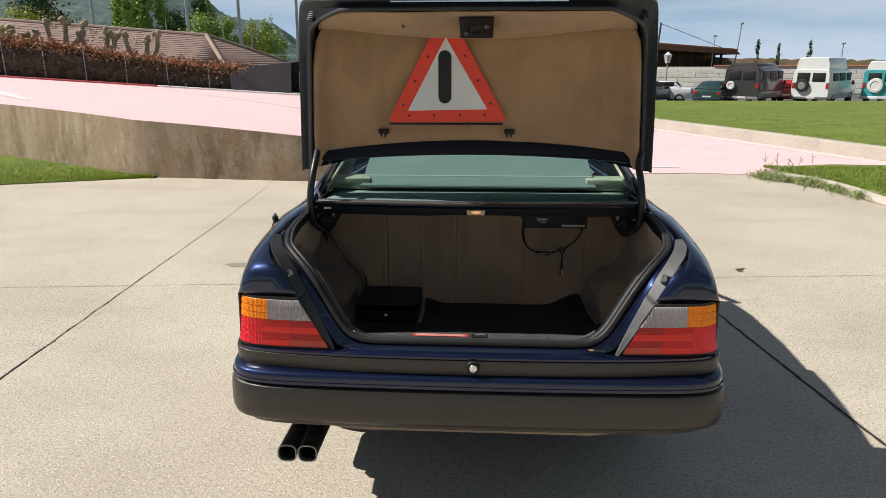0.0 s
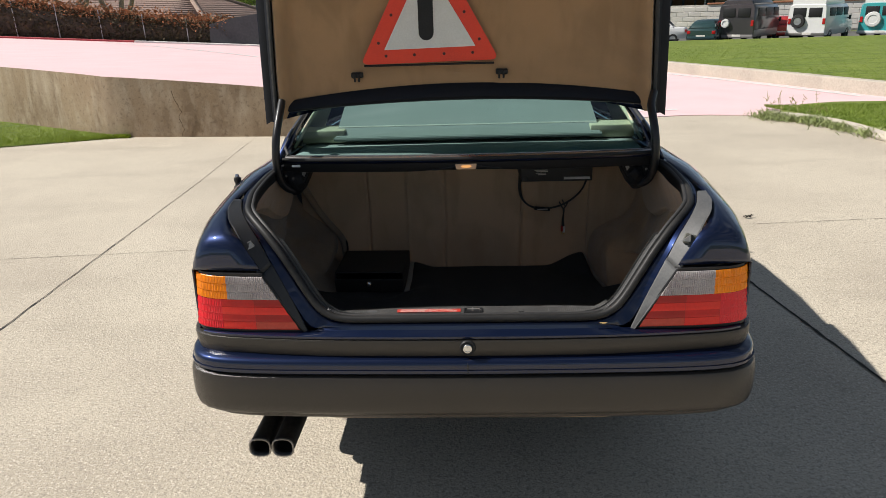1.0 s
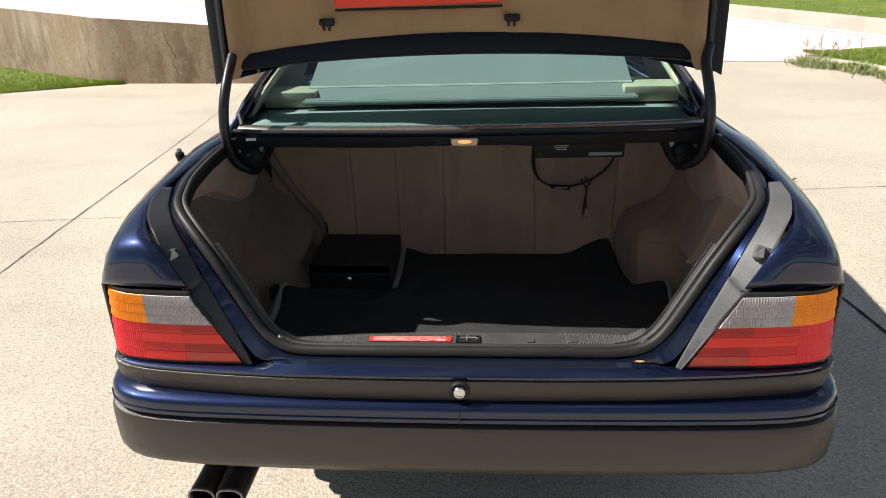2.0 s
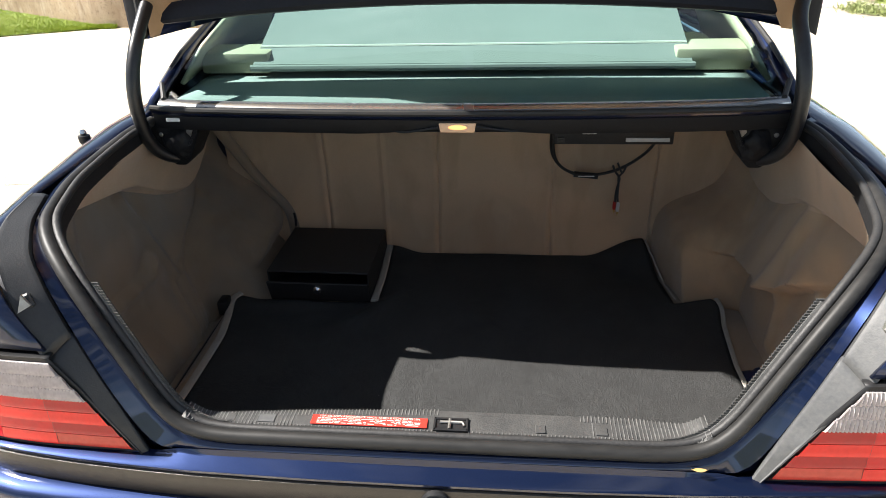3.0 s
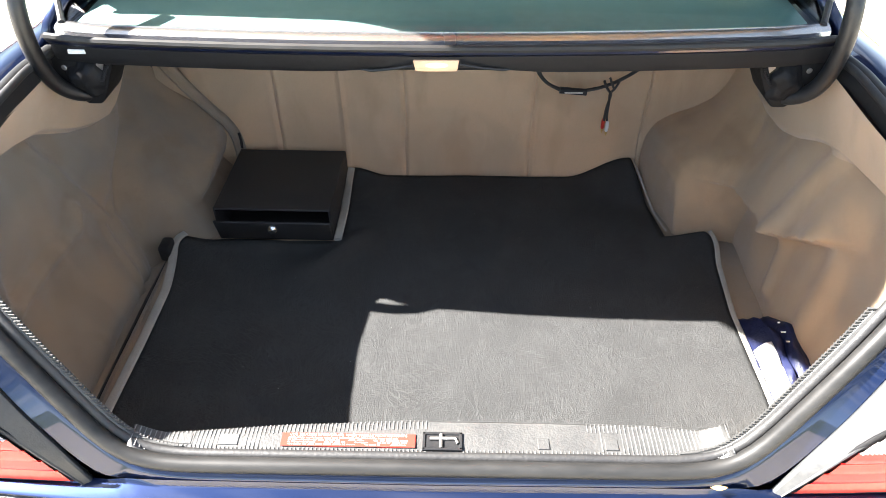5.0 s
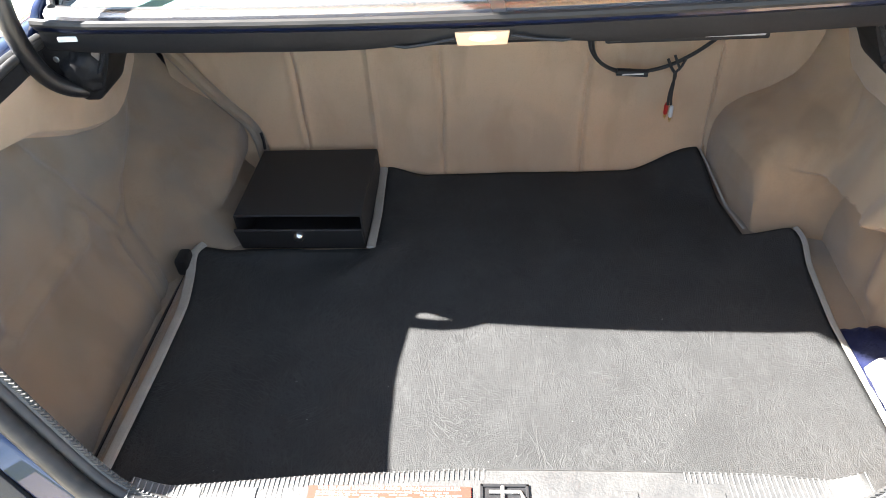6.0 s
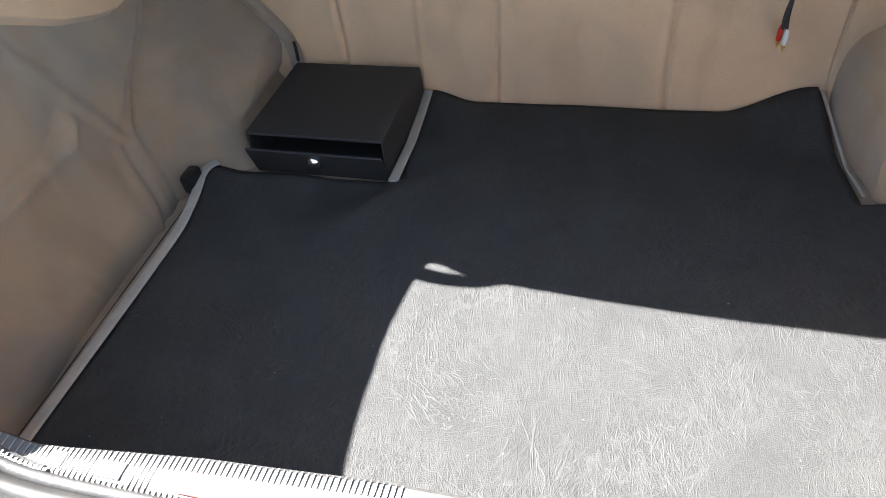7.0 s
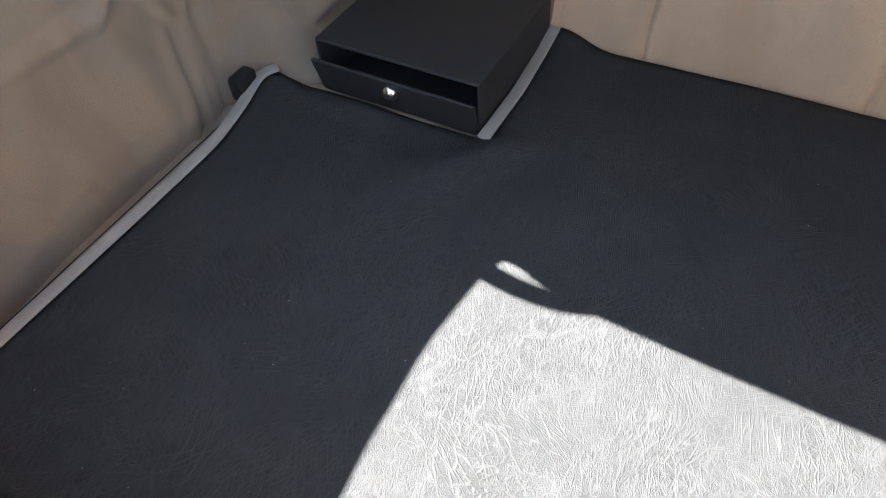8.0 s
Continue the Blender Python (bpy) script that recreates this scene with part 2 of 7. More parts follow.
BUMPER = material("dark_bumper_plastic", (0.020, 0.0155, 0.0115), (0.026, 0.020, 0.015), rough=0.30, rough2=0.34, spec=0.60, scale=5, fine=350, bump=0.2, bump_scale=900)
# Sunlit tone of the dusty grey lamp trim; a darker copy serves the shaded side.
TRIM = material("sunlit_dusty_plastic", (0.065, 0.067, 0.070), (0.105, 0.105, 0.103), rough=0.5, rough2=0.65, scale=14, fine=160, bump=0.06)
BLACK = material("black_plastic", (0.012, 0.012, 0.013), (0.022, 0.022, 0.023), rough=0.4, rough2=0.55, scale=20, fine=200, bump=0.05, spec=0.3)
CASE = material("black_fibreboard", (0.020, 0.020, 0.021), (0.030, 0.030, 0.031), rough=0.5, rough2=0.62, scale=14, fine=220, bump=0.25, bump_scale=700)
SILL = material("sill_plastic", (0.040, 0.040, 0.040), (0.070, 0.069, 0.066), rough=0.45, rough2=0.6, scale=16, fine=150, bump=0.15)
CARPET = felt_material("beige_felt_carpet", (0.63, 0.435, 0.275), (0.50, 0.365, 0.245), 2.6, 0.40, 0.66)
# Greyer faded felt, also toned down because the left side lies in shade.
CARPET_L = felt_material("faded_shade_toned_felt", (0.365, 0.262, 0.172), (0.250, 0.208, 0.166), 2.9, 0.36, 0.60)
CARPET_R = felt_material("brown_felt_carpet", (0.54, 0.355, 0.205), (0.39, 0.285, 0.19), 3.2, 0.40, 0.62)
LIDFELT = felt_material("brown_lid_felt", (0.46, 0.285, 0.155), (0.36, 0.23, 0.13), 3.0, 0.40, 0.66)
BINDING = material("grey_webbing", (0.42, 0.395, 0.345), (0.34, 0.315, 0.275), rough=0.9, scale=30, fine=400, bump=0.4, bump_scale=1200)
VINYL = vinyl_material()
CHROME = material("chrome", (0.75, 0.75, 0.74), (0.6, 0.6, 0.6), rough=0.12, rough2=0.22, metal=1.0)
STEEL = material("painted_steel", (0.35, 0.34, 0.32), (0.22, 0.2, 0.18), rough=0.4, metal=0.7, scale=30)
RED = material("red_reflex_foil", (0.92, 0.060, 0.022), (0.80, 0.046, 0.018), rough=0.3, scale=12, fine=200)
FRAMEBLACK = material("satin_black_lacquer", (0.006, 0.007, 0.011), (0.010, 0.011, 0.015), spec=0.25, rough=0.45, rough2=0.58, scale=12, fine=150)
RIVET = material("dark_rivet", (0.10, 0.012, 0.01), rough=0.5)
WHITE = material("white_reflex_foil", (0.78, 0.78, 0.76), (0.68, 0.68, 0.66), rough=0.4, scale=12, fine=200)
LABEL = material("red_sticker", (0.55, 0.04, 0.025), (0.45, 0.04, 0.03), rough=0.35, scale=25, fine=200)
INK = material("white_print", (0.75, 0.72, 0.66), rough=0.5)
CREAM = material("cream_leather", (0.55, 0.50, 0.36), (0.46, 0.42, 0.30), rough=0.5, scale=9, fine=150, bump=0.1)
SHADE = material("sunblind_mesh", (0.235, 0.25, 0.24), (0.205, 0.22, 0.21), rough=0.8, scale=6, fine=500)
GLASS = glass_material("green_tinted_glass", (0.51, 0.775, 0.75))
AMBER = lens_material("amber_lens", (1.0, 0.30, 0.006), (0.90, 0.23, 0.005), 55)
CLEAR = lens_material("ribbed_clear_lens", (0.58, 0.53, 0.53), (0.40, 0.36, 0.36), 55)
SIDERED = lens_material("side_red_lens", (0.80, 0.010, 0.026), (0.66, 0.008, 0.018), 55)
REFLEX = lens_material("dull_red_reflector", (0.62, 0.07, 0.045), (0.50, 0.05, 0.03), 0)
CLIP = material("grey_green_plastic", (0.12, 0.12, 0.10), (0.08, 0.08, 0.07), rough=0.6, scale=30)
REDLENS = lens_material("red_lens", (0.62, 0.008, 0.010), (0.50, 0.006, 0.008), 0)
LIGHTRED = lens_material("bright_red_lens", (0.82, 0.026, 0.018), (0.70, 0.018, 0.014), 0)
DARKRED = lens_material("deep_red_lens", (0.42, 0.006, 0.008), (0.34, 0.005, 0.006), 0)
BULB = glow_material("lit_bulb", (1.0, 0.47, 0.16), 0.55)
LAMPCOVER = glow_material("frosted_lamp_cover", (0.66, 0.42, 0.26), 0.021)
DECKBLACK = material("black_deck_paint", (0.006, 0.006, 0.007), (0.011, 0.011, 0.012), rough=0.5, rough2=0.62, scale=14, fine=160, bump=0.05, spec=0.2)
BOOTBLACK = material("glossy_black_vinyl", (0.006, 0.006, 0.007), (0.014, 0.014, 0.015), rough=0.28, rough2=0.45, scale=24, fine=120, bump=0.1)
# The same grey trim plastic with the shade darkened into its colour.
TRIM_SHADE = material("shaded_trim_plastic", (0.016, 0.017, 0.019), (0.026, 0.027, 0.029), rough=0.45, rough2=0.6, scale=14, fine=160, bump=0.06)
RIBS = material("worn_pale_ribs", (0.070, 0.070, 0.068), (0.20, 0.197, 0.19), rough=0.5, scale=30, fine=150)
BLUECLOTH = material("blue_nylon", (0.007, 0.011, 0.052), (0.005, 0.008, 0.036), rough=0.45, rough2=0.6, scale=15, fine=300, bump=0.4, bump_scale=60)
WHITEPLASTIC = material("white_plastic", (0.75, 0.74, 0.72), rough=0.4)
REDPLASTIC = material("red_plastic", (0.55, 0.03, 0.02), rough=0.4)
TYRE = material("tyre_rubber", (0.018, 0.018, 0.018), (0.03, 0.03, 0.03), rough=0.8, scale=12)
ALLOY = material("silver_alloy", (0.55, 0.55, 0.56), rough=0.35, metal=0.8)


# ---- mesh helpers ----
def part(name, bm, mat, parent=None, label="", sharp=35, flat=False):
    me = bpy.data.meshes.new(name)
    bmesh.ops.recalc_face_normals(bm, faces=bm.faces)
    bm.to_mesh(me)
    bm.free()
    if not flat:
        me.shade_smooth()
        me.set_sharp_from_angle(angle=radians(sharp))
    for m in (mat if isinstance(mat, (list, tuple)) else [mat]):
        me.materials.append(m)
    ob = new(name, me)
    if parent is not None:
        ob.parent = parent
        ob.matrix_parent_inverse = parent.matrix_basis.inverted()
    if label:
        ob["label"] = label
    return ob


def thing(name, at, label, category, group="", kind=""):
    ob = new(name)
    ob.location = at
    ob.empty_display_size = 0.1
    return tagged(ob, label, category, group, kind)


def box(bm, c, s, bevel=0.0, m=None, seg=1):
    r = bmesh.ops.create_cube(bm, size=1.0, matrix=(m or Matrix()) @ Matrix.Translation(c) @ Matrix.Diagonal((*s, 1)))
    if bevel:
        edges = list({e for v in r["verts"] for e in v.link_edges})
        bmesh.ops.bevel(bm, geom=edges, offset=bevel, segments=seg, affect="EDGES", profile=0.5)
    return bm


def sheet(bm, rows, close=False, back=False):
    """A skin over rows of points of one length."""
    vs = [[bm.verts.new(p) for p in r] for r in rows]
    n = len(vs[0])
    for a, b in zip(vs, vs[1:]):
        for k in range(n if close else n - 1):
            q = (a[k], a[(k + 1) % n], b[(k + 1) % n], b[k])
            if len({tuple(round(c, 6) for c in v.co) for v in q}) > 2:
                bm.faces.new(q[::-1] if back else q)
    return vs


def cap(bm, ring):
    bm.faces.new(ring)


def tube(bm, pts, r, n=10, flat=1.0, ends=True, smooth=0):
    """A round or flattened rod along points; r may be a list."""
    pts = [Vector(p) for p in pts]
    for _ in range(smooth):
        q = [pts[0]]
        for a, b in zip(pts, pts[1:]):
            q += [a.lerp(b, 0.25), a.lerp(b, 0.75)]
        pts = q + [pts[-1]]
    rs = r if isinstance(r, (list, tuple)) else [r] * len(pts)
    if len(rs) != len(pts):
        rs = np.interp(np.linspace(0, 1, len(pts)), np.linspace(0, 1, len(rs)), rs)
    t0 = (pts[1] - pts[0]).normalized()
    up = Vector((0, 0, 1)) if abs(t0.z) < 0.9 else Vector((0, 1, 0))
    rows = []
    for k, p in enumerate(pts):
        t = (pts[min(k + 1, len(pts) - 1)] - pts[max(k - 1, 0)]).normalized()
        side = t.cross(up).normalized()
        up = side.cross(t).normalized()
        rows.append([p + float(rs[k]) * (math.cos(a) * side + flat * math.sin(a) * up) for a in (2 * math.pi * j / n for j in range(n))])
    vs = sheet(bm, rows, close=True)
    if ends:
        cap(bm, vs[0])
        cap(bm, vs[-1][::-1])
    return bm


def lathe(bm, profile, m=None, n=24, capped=False):
    """Radius and height pairs turned about z, then placed by m."""
    m = m or Matrix()
    rows = [[m @ Vector((r * math.cos(a), r * math.sin(a), h)) for a in (2 * math.pi * k / n for k in range(n))] for r, h in profile]
    vs = sheet(bm, rows, close=True)
    if capped:
        cap(bm, vs[0])
        cap(bm, vs[-1][::-1])
    return bm


def prism(bm, outline, offset):
    """A plate: outline points, and the same points moved by offset."""
    a = [bm.verts.new(p) for p in outline]
    b = [bm.verts.new(Vector(p) + Vector(offset)) for p in outline]
    bm.faces.new(a)
    bm.faces.new(b[::-1])
    for k in range(len(a)):
        bm.faces.new((a[k], a[(k + 1) % len(a)], b[(k + 1) % len(b)], b[k]))
    return bm


def thick(ob, d, offset=-1.0):
    s = ob.modifiers.new("thickness", "SOLIDIFY")
    s.thickness, s.offset = d, offset
    return ob


def at(table, x):
    """Straight interpolation in pairs."""
    return float(np.interp(x, [p[0] for p in table], [p[1] for p in table]))


def smooth(a, b, x):
    t = min(1.0, max(0.0, (x - a) / ((b - a) or 1e-6)))
    return t * t * (3 - 2 * t)


def wob(x, y, z=0.0, s=1.0):
    return noise.noise(Vector((x * s, y * s, z * s)))


def mirror(points):
    """A half path from the middle out, made whole from minus x to plus x."""
    return [(-x, y, z) for x, y, z in points[:0:-1]] + list(points)


def densify(points, n):
    """Evenly spaced points along a path, rounded a little."""
    p = np.array(points, float)
    s = np.r_[0, np.cumsum(np.linalg.norm(np.diff(p, axis=0), axis=1))]
    u = np.linspace(0, s[-1], n)
    q = np.stack([np.interp(u, s, p[:, k]) for k in range(3)], 1)
    for _ in range(2):
        q[1:-1] = (q[:-2] + 2 * q[1:-1] + q[2:]) / 4
    return [tuple(v) for v in q]


# ---- ground and pavement base ----
def pink_height(x, y):
    near = 1.25 * (1 - math.exp(-0.155 * max(0.0, 2.0 - x)))
    far = 0.0592 * max(0.0, -1.8 - x)
    w = min(1.0, max(0.0, (y - 8.0) / 18.0))
    return near * (1 - w) + far * w


# ---- the car ----
car = thing("car", (0, 1.8, 0), "dark blue two-door saloon car with its boot lid standing open", "car")

TOP = [(.055, .962), (.057, 1.0), (.062, 1.030), (.076, 1.054), (.105, 1.070), (.16, 1.084), (.2, 1.092), (.3, 1.105), (.62, 1.125), (1.2, 1.11), (2.0, 1.07), (3.0, 1.03), (3.6, .98), (4.3, .86), (4.5, .76)]
INNER = [(.055, .600), (.057, .622), (.062, .640), (.076, .660), (.105, .690), (.16, .718), (.2, .736), (.3, .742), (.62, .715), (.8, .72), (3.0, .72), (4.5, .66)]
OUTER = [(.055, .824), (.1, .836), (.2, .850), (.5, .864), (2.0, .875), (3.8, .865), (4.3, .83), (4.5, .76)]
TAIL = [(0, 0), (.46, .004), (.58, .010), (.65, .015), (.72, .020), (.76, .026), (.79, .034), (.81, .043), (.83, .060), (.845, .095), (.87, .15)]
AXLES, HUB, ARCH = (1.08, 3.8), 0.335, 0.375


def low_edge(y):
    z = 0.25 if y > 0.7 else 0.44 if y > 0.28 else 0.52
    for a in AXLES:
        d = abs(y - a)
        if d < ARCH:
            z = max(z, HUB + math.sqrt(ARCH * ARCH - d * d))
    return z


def body_side(s):
    """One wing from tail to nose, arches cut, s = 1 or -1."""
    bm = bmesh.new()
    ys = [.055, .056, .057, .0595, .062, .069, .076, .09, .105, .135, .16, .2, .25, .3, .4, .5, .62]
    for a in AXLES:
        ys += [a - ARCH * math.cos(math.pi * k / 16) for k in range(17)]
        ys += [a - ARCH - .004, a + ARCH + .004]
    ys += [.69, 1.6, 1.9, 2.2, 2.5, 2.8, 3.1, 3.35, 4.3, 4.4, 4.5]
    rows = []
    for y in sorted(set(round(v, 4) for v in ys)):
        t, i, o, lo = at(TOP, y), at(INNER, y), at(OUTER, y), low_edge(y)
        r = min(1.0, max(.04, (t - .955) / .115))
        sec = [(i, t), (i + (o - .080 - i) * .5, t), (o - .080, t - .006 * r), (o - .053, t - .020 * r), (o - .032, t - .042 * r), (o - .015, t - .080 * r), (o - .005, t - .135 * r),
               (o, .82), (o + .004, .74), (o, .62), (o - .008, .5), (o - .02, .4), (o - .05, .28), (o - .07, .24)]
        tail = 1 - smooth(.055, .36, y)
        rows.append([(s * x, y + (at(TAIL, x) - .055) * tail, max(min(z, t), lo)) for x, z in sec])
    sheet(bm, rows)
    bmesh.ops.remove_doubles(bm, verts=bm.verts, dist=1e-5)
    ob = part("wing", bm, PAINT, car, "dark blue lacquered wing")
    thick(ob, .006)
    return ob


for s in (-1, 1):
    body_side(s)

# opening of the boot: seal line and outer edge, from the middle outwards
SEAL_HALF = [(0, .012, .803), (.34, .012, .803), (.395, .014, .807), (.43, .02, .823), (.458, .03, .855), (.545, .07, .985), (.598, .105, 1.042),
             (.645, .15, 1.072), (.680, .2, 1.088), (.704, .32, 1.105), (.711, .45, 1.112), (.704, .56, 1.122), (.682, .62, 1.128)]
EDGE_HALF = [(0, -.004, .787), (.36, -.002, .786), (.43, .004, .780), (.462, .008, .770), (.503, .018, .833), (.541, .032, .910), (.577, .054, .972), (.612, .076, 1.033),
             (.655, .12, 1.073), (.696, .2, 1.091), (.727, .32, 1.104), (.733, .45, 1.114), (.728, .56, 1.125), (.712, .63, 1.131)]
seal_path = densify(mirror(SEAL_HALF), 121)
edge_path = densify(mirror(EDGE_HALF), 121)

bm = bmesh.new()
mid = [tuple((a * .5 + b * .5) for a, b in zip(p, q)) for p, q in zip(edge_path, seal_path)]
mid = [(x, y + .002, z - .004) for x, y, z in mid]
under_path = [(x + math.copysign(.016, x) * smooth(.44, .48, abs(x)), y + .006 * smooth(.44, .48, abs(x)), z - .010 * smooth(.44, .48, abs(x))) for x, y, z in edge_path]
sheet(bm, [under_path, edge_path, mid, [(x, y + .004, z - .006) for x, y, z in seal_path]])
for s in (-1, 1):
    sheet(bm, [[(s * .40, .016, .762), (s * .47, .018, .762), (s * .53, .020, .762)], [(s * .43, .024, .80), (s * .49, .026, .80), (s * .545, .026, .80)], [(s * .47, .034, .86), (s * .52, .036, .86), (s * .57, .034, .86)]])
thick(part("boot_surround", bm, PAINT, car, "dark blue lacquered boot surround"), .003)

# rear panel under the lip, down behind the bumper
bm = bmesh.new()
PANEL_HALF = [(0, -.032), (.2, -.031), (.4, -.026), (.5, -.020), (.60, -.012), (.68, -.003), (.74, .006), (.79, .020), (.818, .038), (.837, .063), (.849, .095), (.857, .14), (.863, .21), (.868, .4)]
def lip(x):
    return at([(0, .787), (.36, .786), (.43, .780), (.455, .772), (.80, .768)], abs(x))
def lip_y(x):
    return at([(0, -.0045), (.36, -.0025), (.43, .003), (.46, .006), (.8, .045)], abs(x))
def shelf_y(x):
    return at(PANEL_HALF, abs(x))
xs = np.linspace(-.80, .80, 61)
sheet(bm, [[(x, lip_y(x), lip(x)) for x in xs], [(x, min(lip_y(x) - .003, .03), min(lip(x), .776)) for x in xs], [(x, lip_y(x) - .006, min(lip(x), .7745)) for x in xs],
           [(x, shelf_y(x) + .002, .7675) for x in xs], [(x, shelf_y(x) - .0025, .765) for x in xs], [(x, shelf_y(x) - .001, .758) for x in xs], [(x, shelf_y(x) + .012, .752) for x in xs], [(x, shelf_y(x) + .03, .60) for x in xs]])
part("rear_panel", bm, PAINT, car)

bm = bmesh.new()
tube(bm, seal_path, .0112, 18)
ob = part("boot_seal", bm, SEAL, car, "worn black rubber boot seal")
bm = bmesh.new()
tube(bm, [(x * .985, y + .016, z + .003) for x, y, z in seal_path], .007, 14)
part("inner_seal_lip", bm, RUBBER, ob)


def plan_loft(bm, plan, section):
    """A profile (outward, height) carried along a plan path of x, y."""
    p = [Vector(v) for v in plan]
    rows = []
    for k, v in enumerate(p):
        t = (p[min(k + 1, len(p) - 1)] - p[max(k - 1, 0)]).normalized()
        n = Vector((t.y, -t.x))
        rows.append([(v.x + n.x * d, v.y + n.y * d, z) for d, z in section])
    return sheet(bm, rows)


def whole(half):
    return [(-x, y) for x, y in half[:0:-1]] + list(half)


BUMP_PLAN = whole([(0, -.05), (.2, -.049), (.4, -.046), (.55, -.042), (.64, -.038), (.715, -.031), (.765, -.021), (.80, -.007), (.828, .014), (.848, .043), (.861, .080), (.869, .13), (.874, .20), (.876, .30), (.873, .45), (.873, .665)])
bm = bmesh.new()
plan_loft(bm, BUMP_PLAN, [(-.03, .651), (-.002, .6505), (.010, .644), (.016, .630), (.018, .59), (.018, .555), (.016, .535), (.011, .522), (.003, .515), (-.008, .512), (-.10, .512)])
bumper = part("bumper", bm, BUMPER, car, "matt dark grey plastic bumper")
bm = bmesh.new()
plan_loft(bm, BUMP_PLAN, [(-.045, .7045), (-.030, .7035), (-.016, .7005), (-.006, .6965), (-.001, .6935), (.0025, .6895), (.0045, .685), (.0055, .678), (.006, .668), (.006, .656), (.002, .651), (-.03, .651)])
part("bumper_strip", bm, PAINT, bumper, "glossy dark blue bumper strip")
bm = bmesh.new()
plan_loft(bm, BUMP_PLAN, [(.0045, .668), (.0095, .668), (.0095, .662), (.0045, .662)])
part("moulding_line", bm, PAINT, bumper)
bm = bmesh.new()
box(bm, (0, -.0555, .672), (.0025, .012, .034), .0005)
part("joint", bm, BLACK, bumper)
bm = bmesh.new()
plan_loft(bm, [(x * .975, y + .010) for x, y in BUMP_PLAN[3:-3]], [(0, .515), (-.001, .503), (-.006, .493), (-.020, .486), (-.10, .483)])
part("rear_apron", bm, BUMPER, car, "dark plastic apron below the bumper")

# strip that carries the lock
PANEL_PLAN = whole(PANEL_HALF)
bm = bmesh.new()
plan_loft(bm, PANEL_PLAN, [(-.03, .757), (-.002, .7565), (.003, .754), (.005, .748), (.003, .72), (-.003, .692), (-.02, .688)])
strip = part("lock_panel", bm, BUMPER, car, "matt dark plastic strip with the boot lock")
bm = bmesh.new()
m = Matrix.Translation((0, -.0365, .733)) @ Matrix.Rotation(radians(90), 4, "X")
lathe(bm, [(.0, -.004), (.0235, -.004), (.0235, .004), (.021, .007), (.017, .0055), (.0, .0055)], m, 28)
lock = part("lock_rim", bm, BLACK, strip)
bm = bmesh.new()
lathe(bm, [(.0145, .004), (.0145, .010), (.0125, .013), (.0095, .0135), (.009, .011), (.0, .011)], m, 24)
box(bm, (0, 0, .0115), (.002, .010, .002), 0, m)
part("lock_barrel", bm, CHROME, strip, "chromed lock barrel")


# ---- tail lamps ----
LAMP_PLAN = [(.40, .0), (.46, .002), (.58, .006), (.66, .010), (.72, .016), (.76, .022), (.785, .030), (.803, .039), (.819, .053), (.830, .074), (.838, .103), (.846, .15), (.856, .24), (.861, .30)]


def slant(z):
    return .496 + .565 * (z - .775)


def plan_point(u):
    """A point and outward way on the lamp's plan at run u in metres from the first."""
    p = np.array(LAMP_PLAN)
    s = np.r_[0, np.cumsum(np.linalg.norm(np.diff(p, axis=0), axis=1))]
    q = np.array([np.interp(u, s, p[:, 0]), np.interp(u, s, p[:, 1])])
    r = np.array([np.interp(u + .01, s, p[:, 0]), np.interp(u + .01, s, p[:, 1])])
    t = (r - q) / (np.linalg.norm(r - q) + 1e-9)
    return q, np.array([t[1], -t[0]])


def run_of(x):
    p = np.array(LAMP_PLAN)
    s = np.r_[0, np.cumsum(np.linalg.norm(np.diff(p, axis=0), axis=1))]
    return float(np.interp(x, p[:, 0], s))


RUN_END = run_of(.848)
STEP = [(.0, -.8), (.05, .7), (.14, 1.0), (.5, .75), (.84, .30), (.95, .10), (1.0, -.8)]


def tumble(x, z):
    """How far the lamp's outer end leans in at a height."""
    return .10 * (z - .76) * smooth(.66, .80, x)


def lens(bm, side, z0, z1, u0, u1, rows, out, rib=.0009, pitch=.0029, gap=-.8):
    """A moulded lens between two heights, from run u0(z) to u1: stepped rows that lean to the sky, fine upright prisms."""
    zs = [(z0, -.25)]
    for k in range(rows):
        a, b = z0 + (z1 - z0) * k / rows, z0 + (z1 - z0) * (k + 1) / rows
        zs += [(a + (b - a) * f, max(h, gap)) for f, h in STEP]
    zs.append((z1, -.25))
    lo = min(u0(z0), u0(z1))
    n = int((u1 - lo) / pitch)
    grid = []
    for z, h in zs:
        row = []
        for j in range(n + 1):
            u = max(lo + (u1 - lo) * j / n, u0(z))
            q, w = plan_point(u)
            d = out + .0026 * h + (rib if j % 2 else -rib) * (1 if h > .2 else 0)
            row.append((side * (q[0] + w[0] * d - tumble(q[0], z)), q[1] + w[1] * d, z))
        grid.append(row)
    sheet(bm, grid, back=side < 0)


